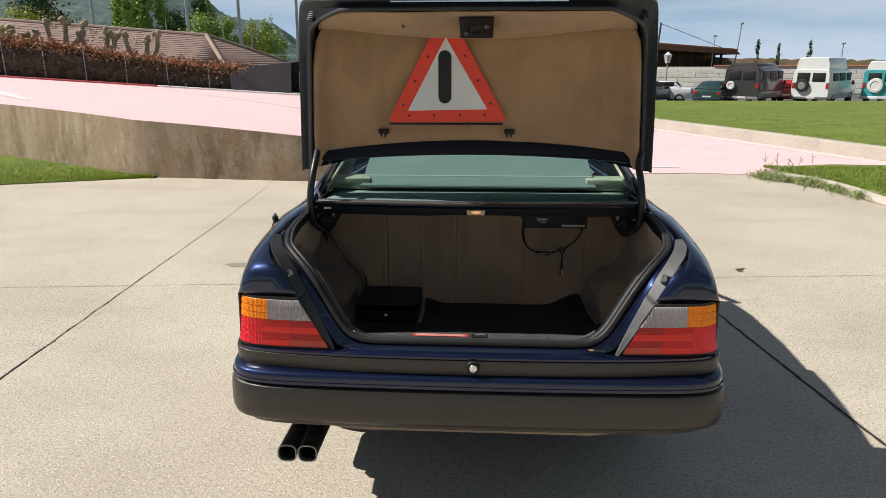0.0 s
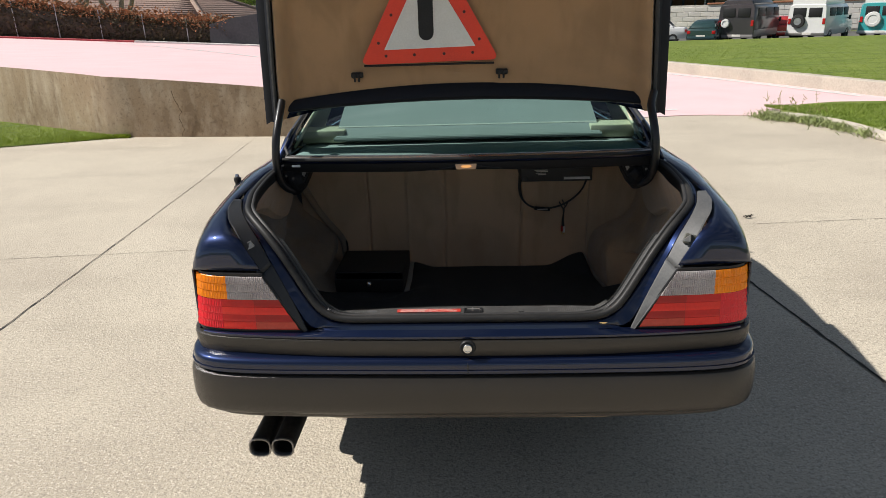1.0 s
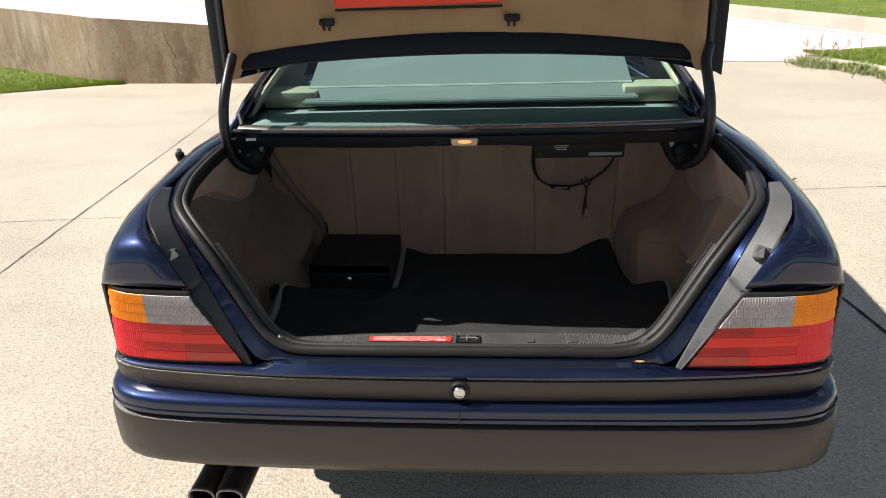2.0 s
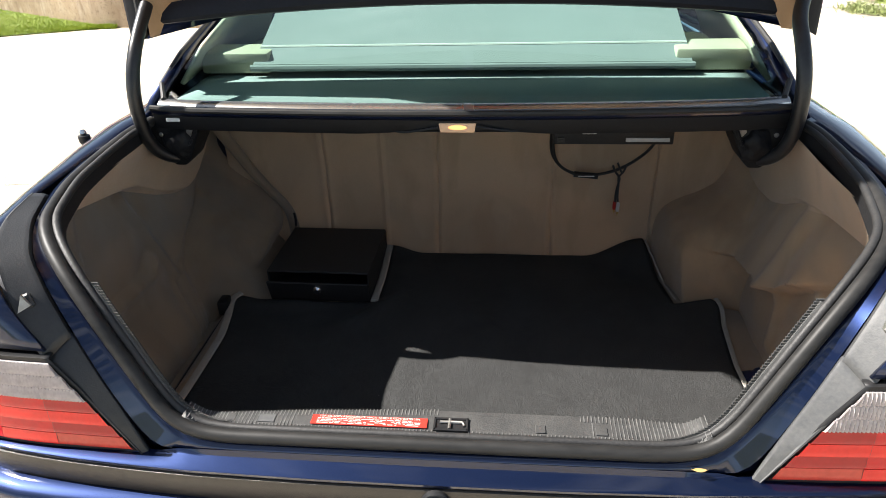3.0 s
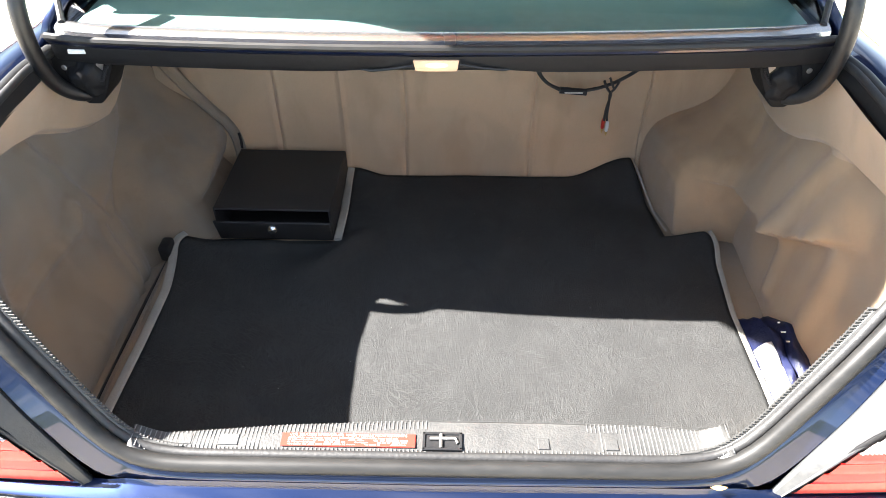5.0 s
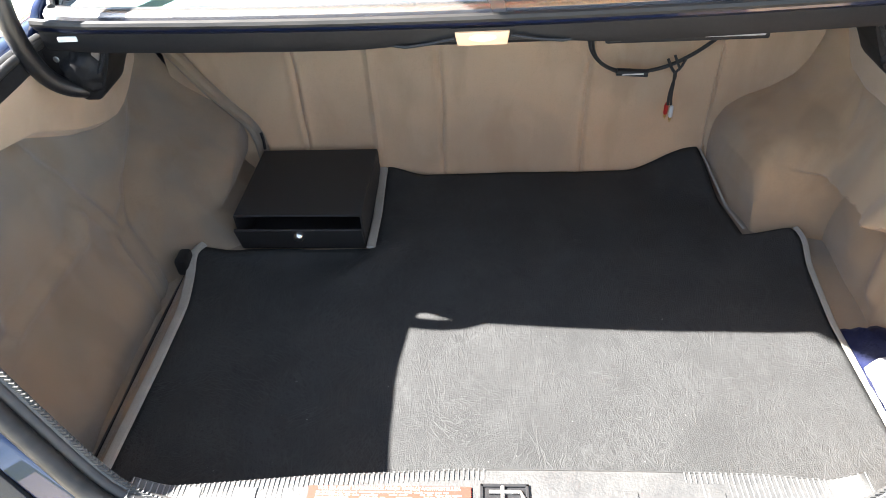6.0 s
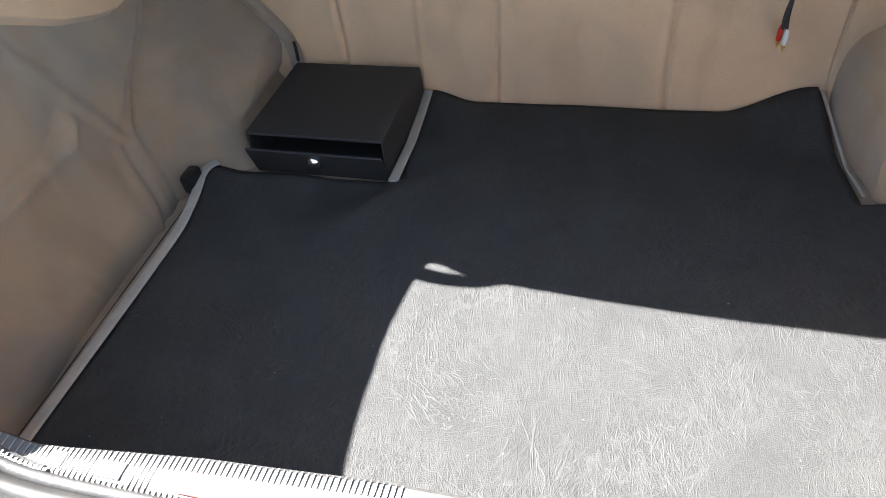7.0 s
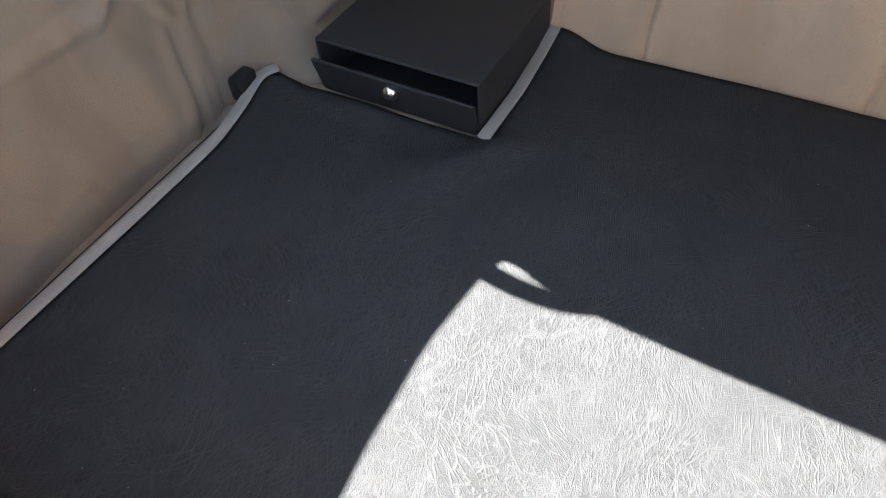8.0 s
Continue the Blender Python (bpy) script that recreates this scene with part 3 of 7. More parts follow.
def tail_lamp(side):
    bm = bmesh.new()
    rows = []
    for z, d in ((.766, -.012), (.767, .001), (.80, -.002), (.9, -.002), (.953, .001), (.954, -.012)):
        us = np.linspace(run_of(slant(z)) - .004, RUN_END + .0005, 30)
        rows.append([(side * (plan_point(u)[0][0] + plan_point(u)[1][0] * d - tumble(plan_point(u)[0][0], z)), plan_point(u)[0][1] + plan_point(u)[1][1] * d, z) for u in us])
    sheet(bm, rows)
    lamp = part("tail_lamp", bm, BLACK, car, "tail lamp with amber, clear and red lenses")
    thick(lamp, .003, 0)
    inner = lambda z: run_of(slant(z)) + .001
    split, cut, corner = run_of(.709), run_of(.628), run_of(.732)
    pieces = [("amber_lens", AMBER, .873, .946, lambda z: split + .0004, RUN_END, 3, .0040, .0007, "amber indicator lens"),
              ("clear_lens", CLEAR, .873, .946, inner, split - .0004, 3, .0040, .0017, "ribbed clear reversing lens"),
              ("reflector", REFLEX, .777, .801, inner, cut - .0003, 1, .0038, .0, "dull orange-red reflector")]
    for k, (z0, z1) in enumerate(((.777, .801), (.801, .825), (.825, .849), (.849, .8725))):
        mat = REDLENS if k % 2 else LIGHTRED
        pieces.append(("red_lens", mat, z0, z1, lambda z: cut, corner - .0003, 1, .0036 if k % 2 else .0044, .0, ""))
        pieces.append(("side_lens", SIDERED, z0, z1, lambda z: corner, RUN_END, 1, .0040, .0005, ""))
        if k:
            pieces.append(("fog_lens", DARKRED if k % 2 else LIGHTRED, z0, z1, inner, cut - .0003, 1, .0034 if k % 2 else .0042, .0, ""))
    for name, mat, z0, z1, a, b, rows, out, rib, lab in pieces:
        bm = bmesh.new()
        lens(bm, side, z0, z1, a, b, rows, out, rib, .0029 if rib else .012, -.5 if rows > 1 else .28)
        part(name, bm, mat, lamp, lab, sharp=20 if rib else 40)
    return lamp


for s in (-1, 1):
    tail_lamp(s)


# grey plastic along the inner edge of each lamp, with the wing corner over it
def band(s, A, B, n, rise):
    rows = []
    for a, b in zip(densify(A, n), densify(B, n)):
        a, b = Vector(a), Vector(b)
        up = Vector((0, -.8, .6)) * rise
        rows.append([(s * p.x, p.y, p.z) for p in (a - up * 2, a + up * .2, a.lerp(b, .12) + up, a.lerp(b, .82) + up, a.lerp(b, .90) + up * 1.6, b + up * 1.3, b - up * 2)])
    return rows


def corner_trim(s):
    bm = bmesh.new()
    sheet(bm, band(s, [(.470, .003, .758), (.503, .013, .835), (.541, .027, .912), (.576, .048, .972)], [(.479, -.001, .756), (.518, .002, .818), (.562, .009, .884), (.603, .016, .945)], 14, .003))
    # One plastic on both sides: paler where sunlit, near black where shaded.
    mat = TRIM if s > 0 else TRIM_SHADE
    trim = part("corner_trim", bm, mat, car, "dusty grey plastic strip beside the lamp, sunlit tone" if s > 0 else "dark grey plastic strip beside the lamp, shaded tone")
    thick(trim, .002)
    bm = bmesh.new()
    sheet(bm, band(s, [(.574, .044, .966), (.611, .068, 1.033), (.655, .113, 1.076), (.695, .19, 1.095), (.722, .28, 1.104)],
                   [(.603, .014, .940), (.638, .026, 1.005), (.672, .062, 1.060), (.710, .112, 1.087), (.740, .20, 1.099), (.745, .28, 1.105)], 24, .004))
    bracket = part("wing_bracket", bm, mat, trim, "worn grey plastic wing corner, sunlit tone" if s > 0 else "dark grey plastic wing corner, shaded tone")
    thick(bracket, .002)
    m = pose(s * .628, .046, 1.030, -18, s * 14, s * -22)
    bm = bmesh.new()
    if s > 0:
        box(bm, (0, 0, 0), (.020, .018, .030), .003, m)
        box(bm, (.015, .006, .006), (.012, .012, .020), .002, m)
    else:
        box(bm, (0, .004, 0), (.016, .010, .024), .003, m)
    part("bracket_clip", bm, CLIP if s > 0 else TRIM_SHADE, bracket, "grey-green plastic clip" if s > 0 else "dark plastic clip, shaded tone")
    bm = bmesh.new()
    prism(bm, [m @ Vector(p) for p in ((-.012, -.0125, -.010), (.010, -.0125, -.006), (.004, -.0125, .014))], (0, -.003, 0))
    part("clip_tab", bm, STEEL, bracket)


for s in (-1, 1):
    corner_trim(s)

# twin tailpipes
for x in (-.668, -.594):
    bm = bmesh.new()
    rows, inner_rows = [], []
    for y, g in ((-.0, 1.0), (.02, 1.0), (.25, .98), (.42, .97)):
        ring = []
        for k in range(20):
            a = 2 * math.pi * k / 20
            c, d = math.cos(a), math.sin(a)
            rr = (abs(c) ** 3 + abs(d) ** 3) ** (-1 / 3)
            ring.append((x + .033 * g * c * rr + (.04 * y), y - .005, .364 + .031 * g * d * rr + .06 * y))
        rows.append(ring)
    sheet(bm, rows, close=True)
    ob = part("tailpipe", bm, material("sooty_steel", (.03, .028, .026), (.06, .055, .05), rough=.45, metal=.6, scale=30), car, "sooty squared twin tailpipe")
    thick(ob, .003)
    bm = bmesh.new()
    tube(bm, [v for v in [(p[0], p[1] - .001, p[2]) for p in rows[0]]] + [rows[0][0]], .0032, 6)
    part("tailpipe_rim", bm, STEEL, ob)
bm = bmesh.new()
box(bm, (-.50, .62, .35), (.62, .34, .2), .06, seg=3)
part("silencer", bm, material("rusty_steel", (.10, .07, .05), (.05, .04, .035), rough=.7, metal=.4), car)
bm = bmesh.new()
box(bm, (0, 2.35, .30), (1.45, 3.9, .12), .03)
box(bm, (0, .42, .50), (1.40, .68, .06), .02)
for s in (-1, 1):
    box(bm, (s * .60, 1.10, .37), (.02, .90, .34))
    box(bm, (s * .71, 1.31, .57), (.30, .40, .04))
    box(bm, (s * .57, 1.31, .48), (.02, .40, .20))
part("underbody", bm, BLACK, car)


# ---- rear deck, window, cabin ----
def bow(x):
    return -.036 * (1 - (x / .67) ** 2) + .010 * smooth(.60, .655, abs(x))


bm = bmesh.new()
DECK = [(.68, 1.116), (.605, 1.121), (.595, 1.124), (.590, 1.130), (.590, 1.152)]
xs = np.linspace(-.665, .665, 33)
sheet(bm, [[(x, y + bow(x), z - (.005 * smooth(.10, .20, abs(x)) if k < 3 else 0)) for x in xs] for k, (y, z) in enumerate(DECK)])
part("deck_edge", bm, DECKBLACK, car, "black edge of the rear deck over the boot")
bm = bmesh.new()
sheet(bm, [[(x, y + bow(x), z) for x in xs] for y, z in [(.590, 1.150), (.583, 1.156), (.581, 1.164), (.587, 1.168), (.596, 1.166), (.602, 1.150), (.606, 1.138), (.616, 1.138), (.620, 1.160)]])
ob = part("water_gutter", bm, PAINT, car, "painted steel gutter below the rear window")
bm = bmesh.new()
tube(bm, [(x, .586 + bow(x), 1.165) for x in xs], .0065, 8)
part("gutter_seal", bm, SEAL, ob)
bm = bmesh.new()
sheet(bm, [[(x, y + bow(x), z) for x in xs] for y, z in [(.616, 1.156), (.618, 1.164), (.623, 1.168), (.634, 1.171), (.640, 1.171), (.645, 1.168)]])
part("window_moulding", bm, MOULDING, car, "bright rear window moulding")
for s in (-1, 1):
    bm = bmesh.new()
    tube(bm, [(s * .655, .640, 1.170), (s * .678, .69, 1.192), (s * .67, .80, 1.238), (s * .625, 1.15, 1.35), (s * .58, 1.46, 1.435)], .006, 8)
    part("window_moulding", bm, RUBBER, car)

bm = bmesh.new()
box(bm, (0, .872, 1.122), (1.40, .50, .010), .003)
part("deck_underside", bm, DECKBLACK, car, "bare black underside of the rear deck")

# glass rises forward to the roof
GL = [(.640, 1.169, .655), (.80, 1.24, .64), (1.0, 1.305, .615), (1.2, 1.36, .59), (1.47, 1.43, .565)]
bm = bmesh.new()
us = np.linspace(-1, 1, 25)
sheet(bm, [[(u * w, y + bow(u * .67) * (1 - .6 * k / 4), z + .03 * (1 - u * u) * (k / 4)) for u in us] for k, (y, z, w) in enumerate(GL)])
ob = part("rear_window", bm, GLASS, car, "green tinted rear window")
ob.visible_shadow = False

ROOF = [(1.45, 1.435, .57), (1.6, 1.455, .58), (2.0, 1.475, .585), (2.5, 1.47, .58), (2.78, 1.44, .56)]
bm = bmesh.new()
sheet(bm, [[(u * w, y + (-.03 if k == 0 else 0) * (1 - u * u), z + .03 * (1 - u * u) - .04 * abs(u) ** 8) for u in us] for k, (y, z, w) in enumerate(ROOF)])
thick(part("roof", bm, PAINT, car, "dark blue roof"), .03)
for s in (-1, 1):
    bm = bmesh.new()
    sheet(bm, [[(s * .715, .64, 1.125), (s * .70, .66, 1.165), (s * .675, .69, 1.20)], [(s * .745, .80, 1.128), (s * .72, .85, 1.20), (s * .665, .86, 1.262)],
               [(s * .755, 1.0, 1.12), (s * .70, 1.1, 1.25), (s * .64, 1.1, 1.335)], [(s * .755, 1.25, 1.11), (s * .68, 1.38, 1.32), (s * .60, 1.40, 1.415)],
               [(s * .75, 1.62, 1.10), (s * .66, 1.62, 1.36), (s * .575, 1.6, 1.45)]])
    thick(part("rear_pillar", bm, PAINT, car), .02)
    bm = bmesh.new()
    sheet(bm, [[(s * .745, 1.60, 1.10), (s * .745, 2.0, 1.075), (s * .745, 3.0, 1.035)], [(s * .60, 1.62, 1.42), (s * .605, 2.0, 1.435), (s * .58, 2.78, 1.40)]])
    ob = part("side_window", bm, GLASS, car)
    ob.visible_shadow = False
    bm = bmesh.new()
    tube(bm, [(s * .73, 3.15, 1.03), (s * .57, 2.75, 1.43)], .025, 8)
    part("front_pillar", bm, PAINT, car)
bm = bmesh.new()
sheet(bm, [[(u * .72, 3.2 + .12 * (1 - u * u), 1.03) for u in us], [(u * .57, 2.78 + .05 * (1 - u * u), 1.44) for u in us]])
ob = part("windscreen", bm, GLASS, car)
ob.visible_shadow = False
bm = bmesh.new()
sheet(bm, [[(u * at(INNER, y), y, at(TOP, y) + .02 * (1 - u * u)) for u in us] for y in (3.18, 3.5, 3.9, 4.3, 4.5)] + [[(u * .66, 4.56, .62) for u in us], [(u * .66, 4.58, .35) for u in us]])
thick(part("bonnet", bm, PAINT, car), .02)
for s in (-1, 1):
    for y in AXLES:
        bm = bmesh.new()
        m = Matrix.Translation((s * .74, y, .318)) @ Matrix.Rotation(radians(90), 4, "Y")
        lathe(bm, [(.20, -.09), (.29, -.098), (.315, -.08), (.318, 0), (.315, .08), (.29, .098), (.20, .09)], m, 32)
        wheel = part("wheel", bm, TYRE, car, "wheel with a black tyre")
        bm = bmesh.new()
        lathe(bm, [(.0, .05 * s), (.05, .06 * s), (.18, .045 * s), (.2, .09 * s), (.2, -.09 * s)], m, 24)
        part("rim", bm, ALLOY, wheel, "silver alloy rim")

# inside of the cabin
bm = bmesh.new()
sheet(bm, [[(u * .64, y + bow(u * .67) * f, 1.172 - .01 * f) for u in us] for y, f in ((.655, 1), (.85, .4), (1.14, .0))])
thick(part("parcel_shelf", bm, material("grey_shelf_felt", (.37, .38, .37), (.32, .33, .32), rough=.9), car), .02)
for s in (-1, 1):
    bm = bmesh.new()
    box(bm, (s * .565, .90, 1.198), (.17, .11, .05), .007, seg=2)
    part("shelf_box", bm, CREAM, car, "cream leather headrest folded on the parcel shelf")
    bm = bmesh.new()
    sheet(bm, [[(s * .66, .74, 1.18), (s * .63, .82, 1.25)], [(s * .69, 1.0, 1.18), (s * .615, 1.05, 1.31)], [(s * .70, 1.4, 1.12), (s * .575, 1.45, 1.42)]])
    thick(part("pillar_trim", bm, CREAM, car, "cream pillar trim"), .01)
bm = bmesh.new()
box(bm, (0, 1.22, .92), (1.34, .16, .52), .05, pose(0, 0, 0, 0, 0, 0), 3)
part("rear_seat_back", bm, CREAM, car, "cream leather rear seat back")
for x in (-.36, .36):
    bm = bmesh.new()
    box(bm, (x, 2.0, .95), (.5, .16, .7), .06, seg=3)
    box(bm, (x, 2.0, 1.36), (.26, .1, .16), .04, seg=3)
    part("front_seat_back", bm, CREAM, car)
bm = bmesh.new()
box(bm, (0, 2.18, .55), (1.5, 2.02, .04))
box(bm, (0, 3.0, .9), (1.4, .2, .3), .05)
part("cabin_floor", bm, material("dark_cabin_carpet", (.04, .04, .045), rough=.95), car)
blind = thing("sun_blind", (0, .86, 1.18), "grey-green mesh roller blind drawn up behind the rear window", "blind")
bm = bmesh.new()
prism(bm, [(-.515, .835, 1.195), (.515, .835, 1.195), (.50, 1.30, 1.395), (-.50, 1.30, 1.395)], (0, -.001, .003))
part("mesh_cloth", bm, SHADE, blind)
bm = bmesh.new()
tube(bm, [(-.52, .83, 1.190), (.52, .83, 1.190)], .008, 8)
part("roller", bm, SHADE, blind)
bm = bmesh.new()
tube(bm, [(-.512, .90, 1.226), (.512, .90, 1.226)], .004, 6)
part("batten", bm, INK, blind)

# aerial on the wing
bm = bmesh.new()
lathe(bm, [(.016, -.05), (.016, .008), (.011, .012), (.010, .022), (.013, .026), (.013, .04), (.0, .043)], Matrix.Translation((-.846, .61, 1.058)), 14)
aerial = part("aerial", bm, BLACK, car, "black stub of a retracted aerial")
bm = bmesh.new()
lathe(bm, [(.006, .040), (.008, .046), (.006, .052), (.0, .054)], Matrix.Translation((-.846, .61, 1.058)), 12)
part("aerial_tip", bm, CHROME, aerial)


# ---- boot interior ----
FLOOR_Z = .545
BACK_Y = 1.085
bm = bmesh.new()
sheet(bm, [[(x, y, FLOOR_Z + .002 * wob(x, y, 0, 6) - .03 * smooth(-.655, -.70, x) * smooth(.80, .72, y)) for x in np.linspace(-.83, .80, 49)] for y in np.linspace(.06, 1.12, 36)])
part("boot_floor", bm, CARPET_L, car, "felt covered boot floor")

# back wall of felt, with pressed seams
SEAMS = [(-.445, .0), (-.105, .0), (.232, .0)]
CREASE = [(-.268, .006), (.08, .002)]


def back_wall(x, z):
    y = BACK_Y - .018 * smooth(.68, .56, z) + .004 * wob(x, z, 3, 5) + .002 * wob(x, z, 9, 14)
    for sx, _ in SEAMS:
        d = abs(x - sx + .006 * wob(z, sx, 0, 6))
        y += .006 * max(0.0, 1 - d / .007) - .003 * max(0.0, 1 - abs(d - .012) / .012)
    for sx, h in CREASE:
        y -= h * max(0.0, 1 - abs(x - sx) / .012)
    y += .007 * max(0.0, 1 - abs(x - (.523 + (z - .72) * .01)) / .004)
    return y


bm = bmesh.new()
xs = sorted(set(np.round(np.r_[np.linspace(-.74, .74, 90), [sx + d for sx in (-.445, -.105, .232, -.268, .523) for d in np.linspace(-.02, .02, 17)]], 4)))
sheet(bm, [[(x, back_wall(x, z), z) for x in xs] for z in np.linspace(.53, 1.118, 30)])
part("back_liner", bm, CARPET, car, "beige felt back liner with pressed seams")

# side liners with the wheel housing and the folded upper edge
LEDGE_L = [(.05, 1.04), (.30, 1.032), (.40, 1.016), (.50, .998), (.585, .978), (.645, .945), (.70, .915), (.765, .890), (.82, .876), (.86, .880), (.90, .895), (.96, .93), (1.0, .98), (1.1, 1.08)]
LEDGE_R = [(.05, 1.02), (.30, .985), (.45, .972), (.53, .962), (.62, .945), (.67, .925), (.73, .893), (.80, .868), (.88, .862), (.95, .875), (1.0, .93), (1.1, 1.06)]
# inner face of each wheel housing by height, with the groove above its felt foot
HOUSE_L = [(.42, .545), (.545, .552), (.575, .575), (.600, .602), (.612, .614), (.630, .601), (.67, .590), (.715, .596), (.75, .625), (.80, .660), (.87, .700), (.97, .735)]
HOUSE_R = [(.545, .538), (.62, .534), (.68, .540), (.715, .556), (.742, .592), (.762, .645), (.79, .690), (.83, .715), (.88, .728)]
FOLD_L = [(.40, .655), (.49, .690), (.658, .746), (.745, .807), (.815, .900), (.90, .985)]
PAD_R = [(.40, .865), (.45, .838), (.50, .805), (.55, .765), (.61, .73), (.70, .715), (.84, .70)]


def ridge(y, z, pts, w):
    """1 on a line of points, falling to 0 at the width w."""
    best = 9.0
    for (ay, az), (by, bz) in zip(pts, pts[1:]):
        dy, dz = by - ay, bz - az
        f = min(1.0, max(0.0, ((y - ay) * dy + (z - az) * dz) / (dy * dy + dz * dz)))
        best = min(best, math.hypot(y - ay - f * dy, z - az - f * dz))
    return smooth(w, 0, best)


def liner_left(y, z):
    x = .792 - .05 * smooth(.34, .06, y) - .062 * smooth(.70, .53, z)
    e = at(LEDGE_L, y)
    up = smooth(-.004, .010, z - e)
    low = 1 - up
    turn = y - at(FOLD_L, z)
    # creases of the slack felt in the pocket
    x -= .012 * smooth(.020, 0, abs(turn)) * low
    x -= .016 * ridge(y, z, [(.585, .955), (.645, .840), (.722, .672)], .020) * low
    x -= .030 * smooth(0, .07, ((y - .593) * .90 + (z - .938) * .43)) * smooth(.012, -.05, turn) * low
    x -= .014 * ridge(y, z, [(.635, .765), (.60, .735), (.36, .735)], .022) * low
    x -= .022 * smooth(.02, -.03, z - at([(.2, .735), (.58, .735), (.66, .80)], y)) * smooth(.72, .60, y) * low
    x -= .010 * ridge(y, z, [(.735, .66), (.690, .56), (.665, .46)], .016) * low
    x -= .010 * ridge(y, z, [(.70, .66), (.640, .54), (.625, .46)], .018) * low
    x -= .012 * ridge(y, z, [(.40, 1.01), (.37, .88), (.35, .76)], .03) * low
    # the housing turns inwards past the fold, sooner near the floor
    run = at([(.45, .11), (.61, .14), (.68, .22), (.73, .30), (.85, .34)], z)
    k = smooth(0, run, turn) * low
    x = x * (1 - k) + min(x, at(HOUSE_L, z)) * k
    x += .010 * smooth(.05, 0, math.hypot(y - .97, (z - .80) * 1.3)) * low
    x = x * low + (.738 - .050 * smooth(e, 1.12, z)) * up
    x += .008 * wob(y, z, 1, 5) * low + .005 * wob(y, z, 5, 12) * low + .003 * wob(y, z, 2, 8)
    return -x


def liner_right(y, z):
    h = (z - FLOOR_Z) / .5
    x = .715 + .030 * smooth(0, .5, h) - .05 * smooth(.35, .05, y) * smooth(.5, 0.0, h)
    e = at(LEDGE_R, y)
    up = smooth(-.002, .009, z - e)
    low = 1 - up
    zl = at(PAD_R, y)
    x -= .062 * (1 - min(1.0, max(0.0, (z - zl) / max(.02, e - zl)))) * smooth(-.007, .007, z - zl) * smooth(.40, .50, y) * smooth(.92, .84, y) * low
    x -= .016 * ridge(y, z, [(.57, .955), (.60, .84), (.615, .735)], .045) * low
    x -= .014 * ridge(y, z, [(.61, .72), (.585, .60)], .035) * low
    x -= .012 * ridge(y, z, [(.47, .82), (.44, .70), (.43, .60)], .05) * low
    k = smooth(.795, .835 + .07 * smooth(.6, .78, z), y) * low
    x = x * (1 - k) + min(x, at(HOUSE_R, z) + .035 * smooth(1.0, .82, y)) * k
    x = x * low + (.728 - .045 * smooth(e, 1.12, z)) * up
    x += .008 * wob(y, z, 11, 5) * low + .004 * wob(y, z, 15, 12) * low + .003 * wob(y, z, 12, 8)
    return x


for f, mat, lab in ((liner_left, CARPET_L, "faded beige felt liner over the wheel housing, toned darker for shade"), (liner_right, CARPET_R, "beige felt liner moulded over the wheel housing")):
    bm = bmesh.new()
    table = LEDGE_L if f is liner_left else LEDGE_R
    ys = np.linspace(.07, 1.10, 130)
    lower, upper = list(np.linspace(0, 1, 84)), [.0, .02, .05] + list(np.linspace(.1, 1, 16))
    rows = []
    for k, v in enumerate(lower + upper):
        row = []
        for y in ys:
            top = at([(.07, .93), (.12, 1.02), (.2, 1.062), (.32, 1.078), (.6, 1.092), (1.1, 1.10)], y)
            e = min(at(table, y), top - .006)
            z = .43 + (e - .003 - .43) * v if k < len(lower) else e + .006 + (top - e - .006) * v
            row.append((f(y, z), y, z))
        rows.append(row)
    sheet(bm, rows)
    cut = len(lower) - 1
    # Lower felt darker than the band above: the fold's shading put into colour.
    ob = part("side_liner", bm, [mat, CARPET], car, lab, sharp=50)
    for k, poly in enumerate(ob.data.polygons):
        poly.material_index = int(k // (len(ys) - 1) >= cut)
bm = bmesh.new()
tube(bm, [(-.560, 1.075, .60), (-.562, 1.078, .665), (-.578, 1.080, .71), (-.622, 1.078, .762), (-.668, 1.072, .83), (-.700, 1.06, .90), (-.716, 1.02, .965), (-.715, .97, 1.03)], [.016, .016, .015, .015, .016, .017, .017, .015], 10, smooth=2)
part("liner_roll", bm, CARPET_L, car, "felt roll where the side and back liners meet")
bm = bmesh.new()
tube(bm, [(-.552, 1.066, .69), (-.548, 1.060, .672), (-.549, 1.058, .648)], .004, 6)
part("liner_clip", bm, BLACK, car)

# inner wall of the tail and the ribbed sill
bm = bmesh.new()
sheet(bm, [[(x * .99, y + .008, z - .004) for x, y, z in seal_path], [(x * .985, y + .020, z - .006) for x, y, z in seal_path], [(x * .985, y + .028, z - .03) for x, y, z in seal_path]])
part("boot_flange", bm, BLACK, car)
bm = bmesh.new()
xs = np.linspace(-.78, .78, 41)
sheet(bm, [[(x, y + .06 * smooth(.40, .70, abs(x)), z + (.20 * smooth(.42, .70, abs(x)) if z > .7 else 0)) for x in xs] for y, z in ((.044, .797), (.047, .79), (.052, .72), (.060, .43))])
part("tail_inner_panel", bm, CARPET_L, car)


def sill_edge(x):
    """Inner edge of the sill trim: deeper in the middle."""
    return at([(-.46, .056), (-.35, .063), (-.20, .078), (-.03, .087), (.17, .086), (.31, .084), (.40, .076), (.46, .070)], x) + .001 * wob(x, 0, 0, 4)


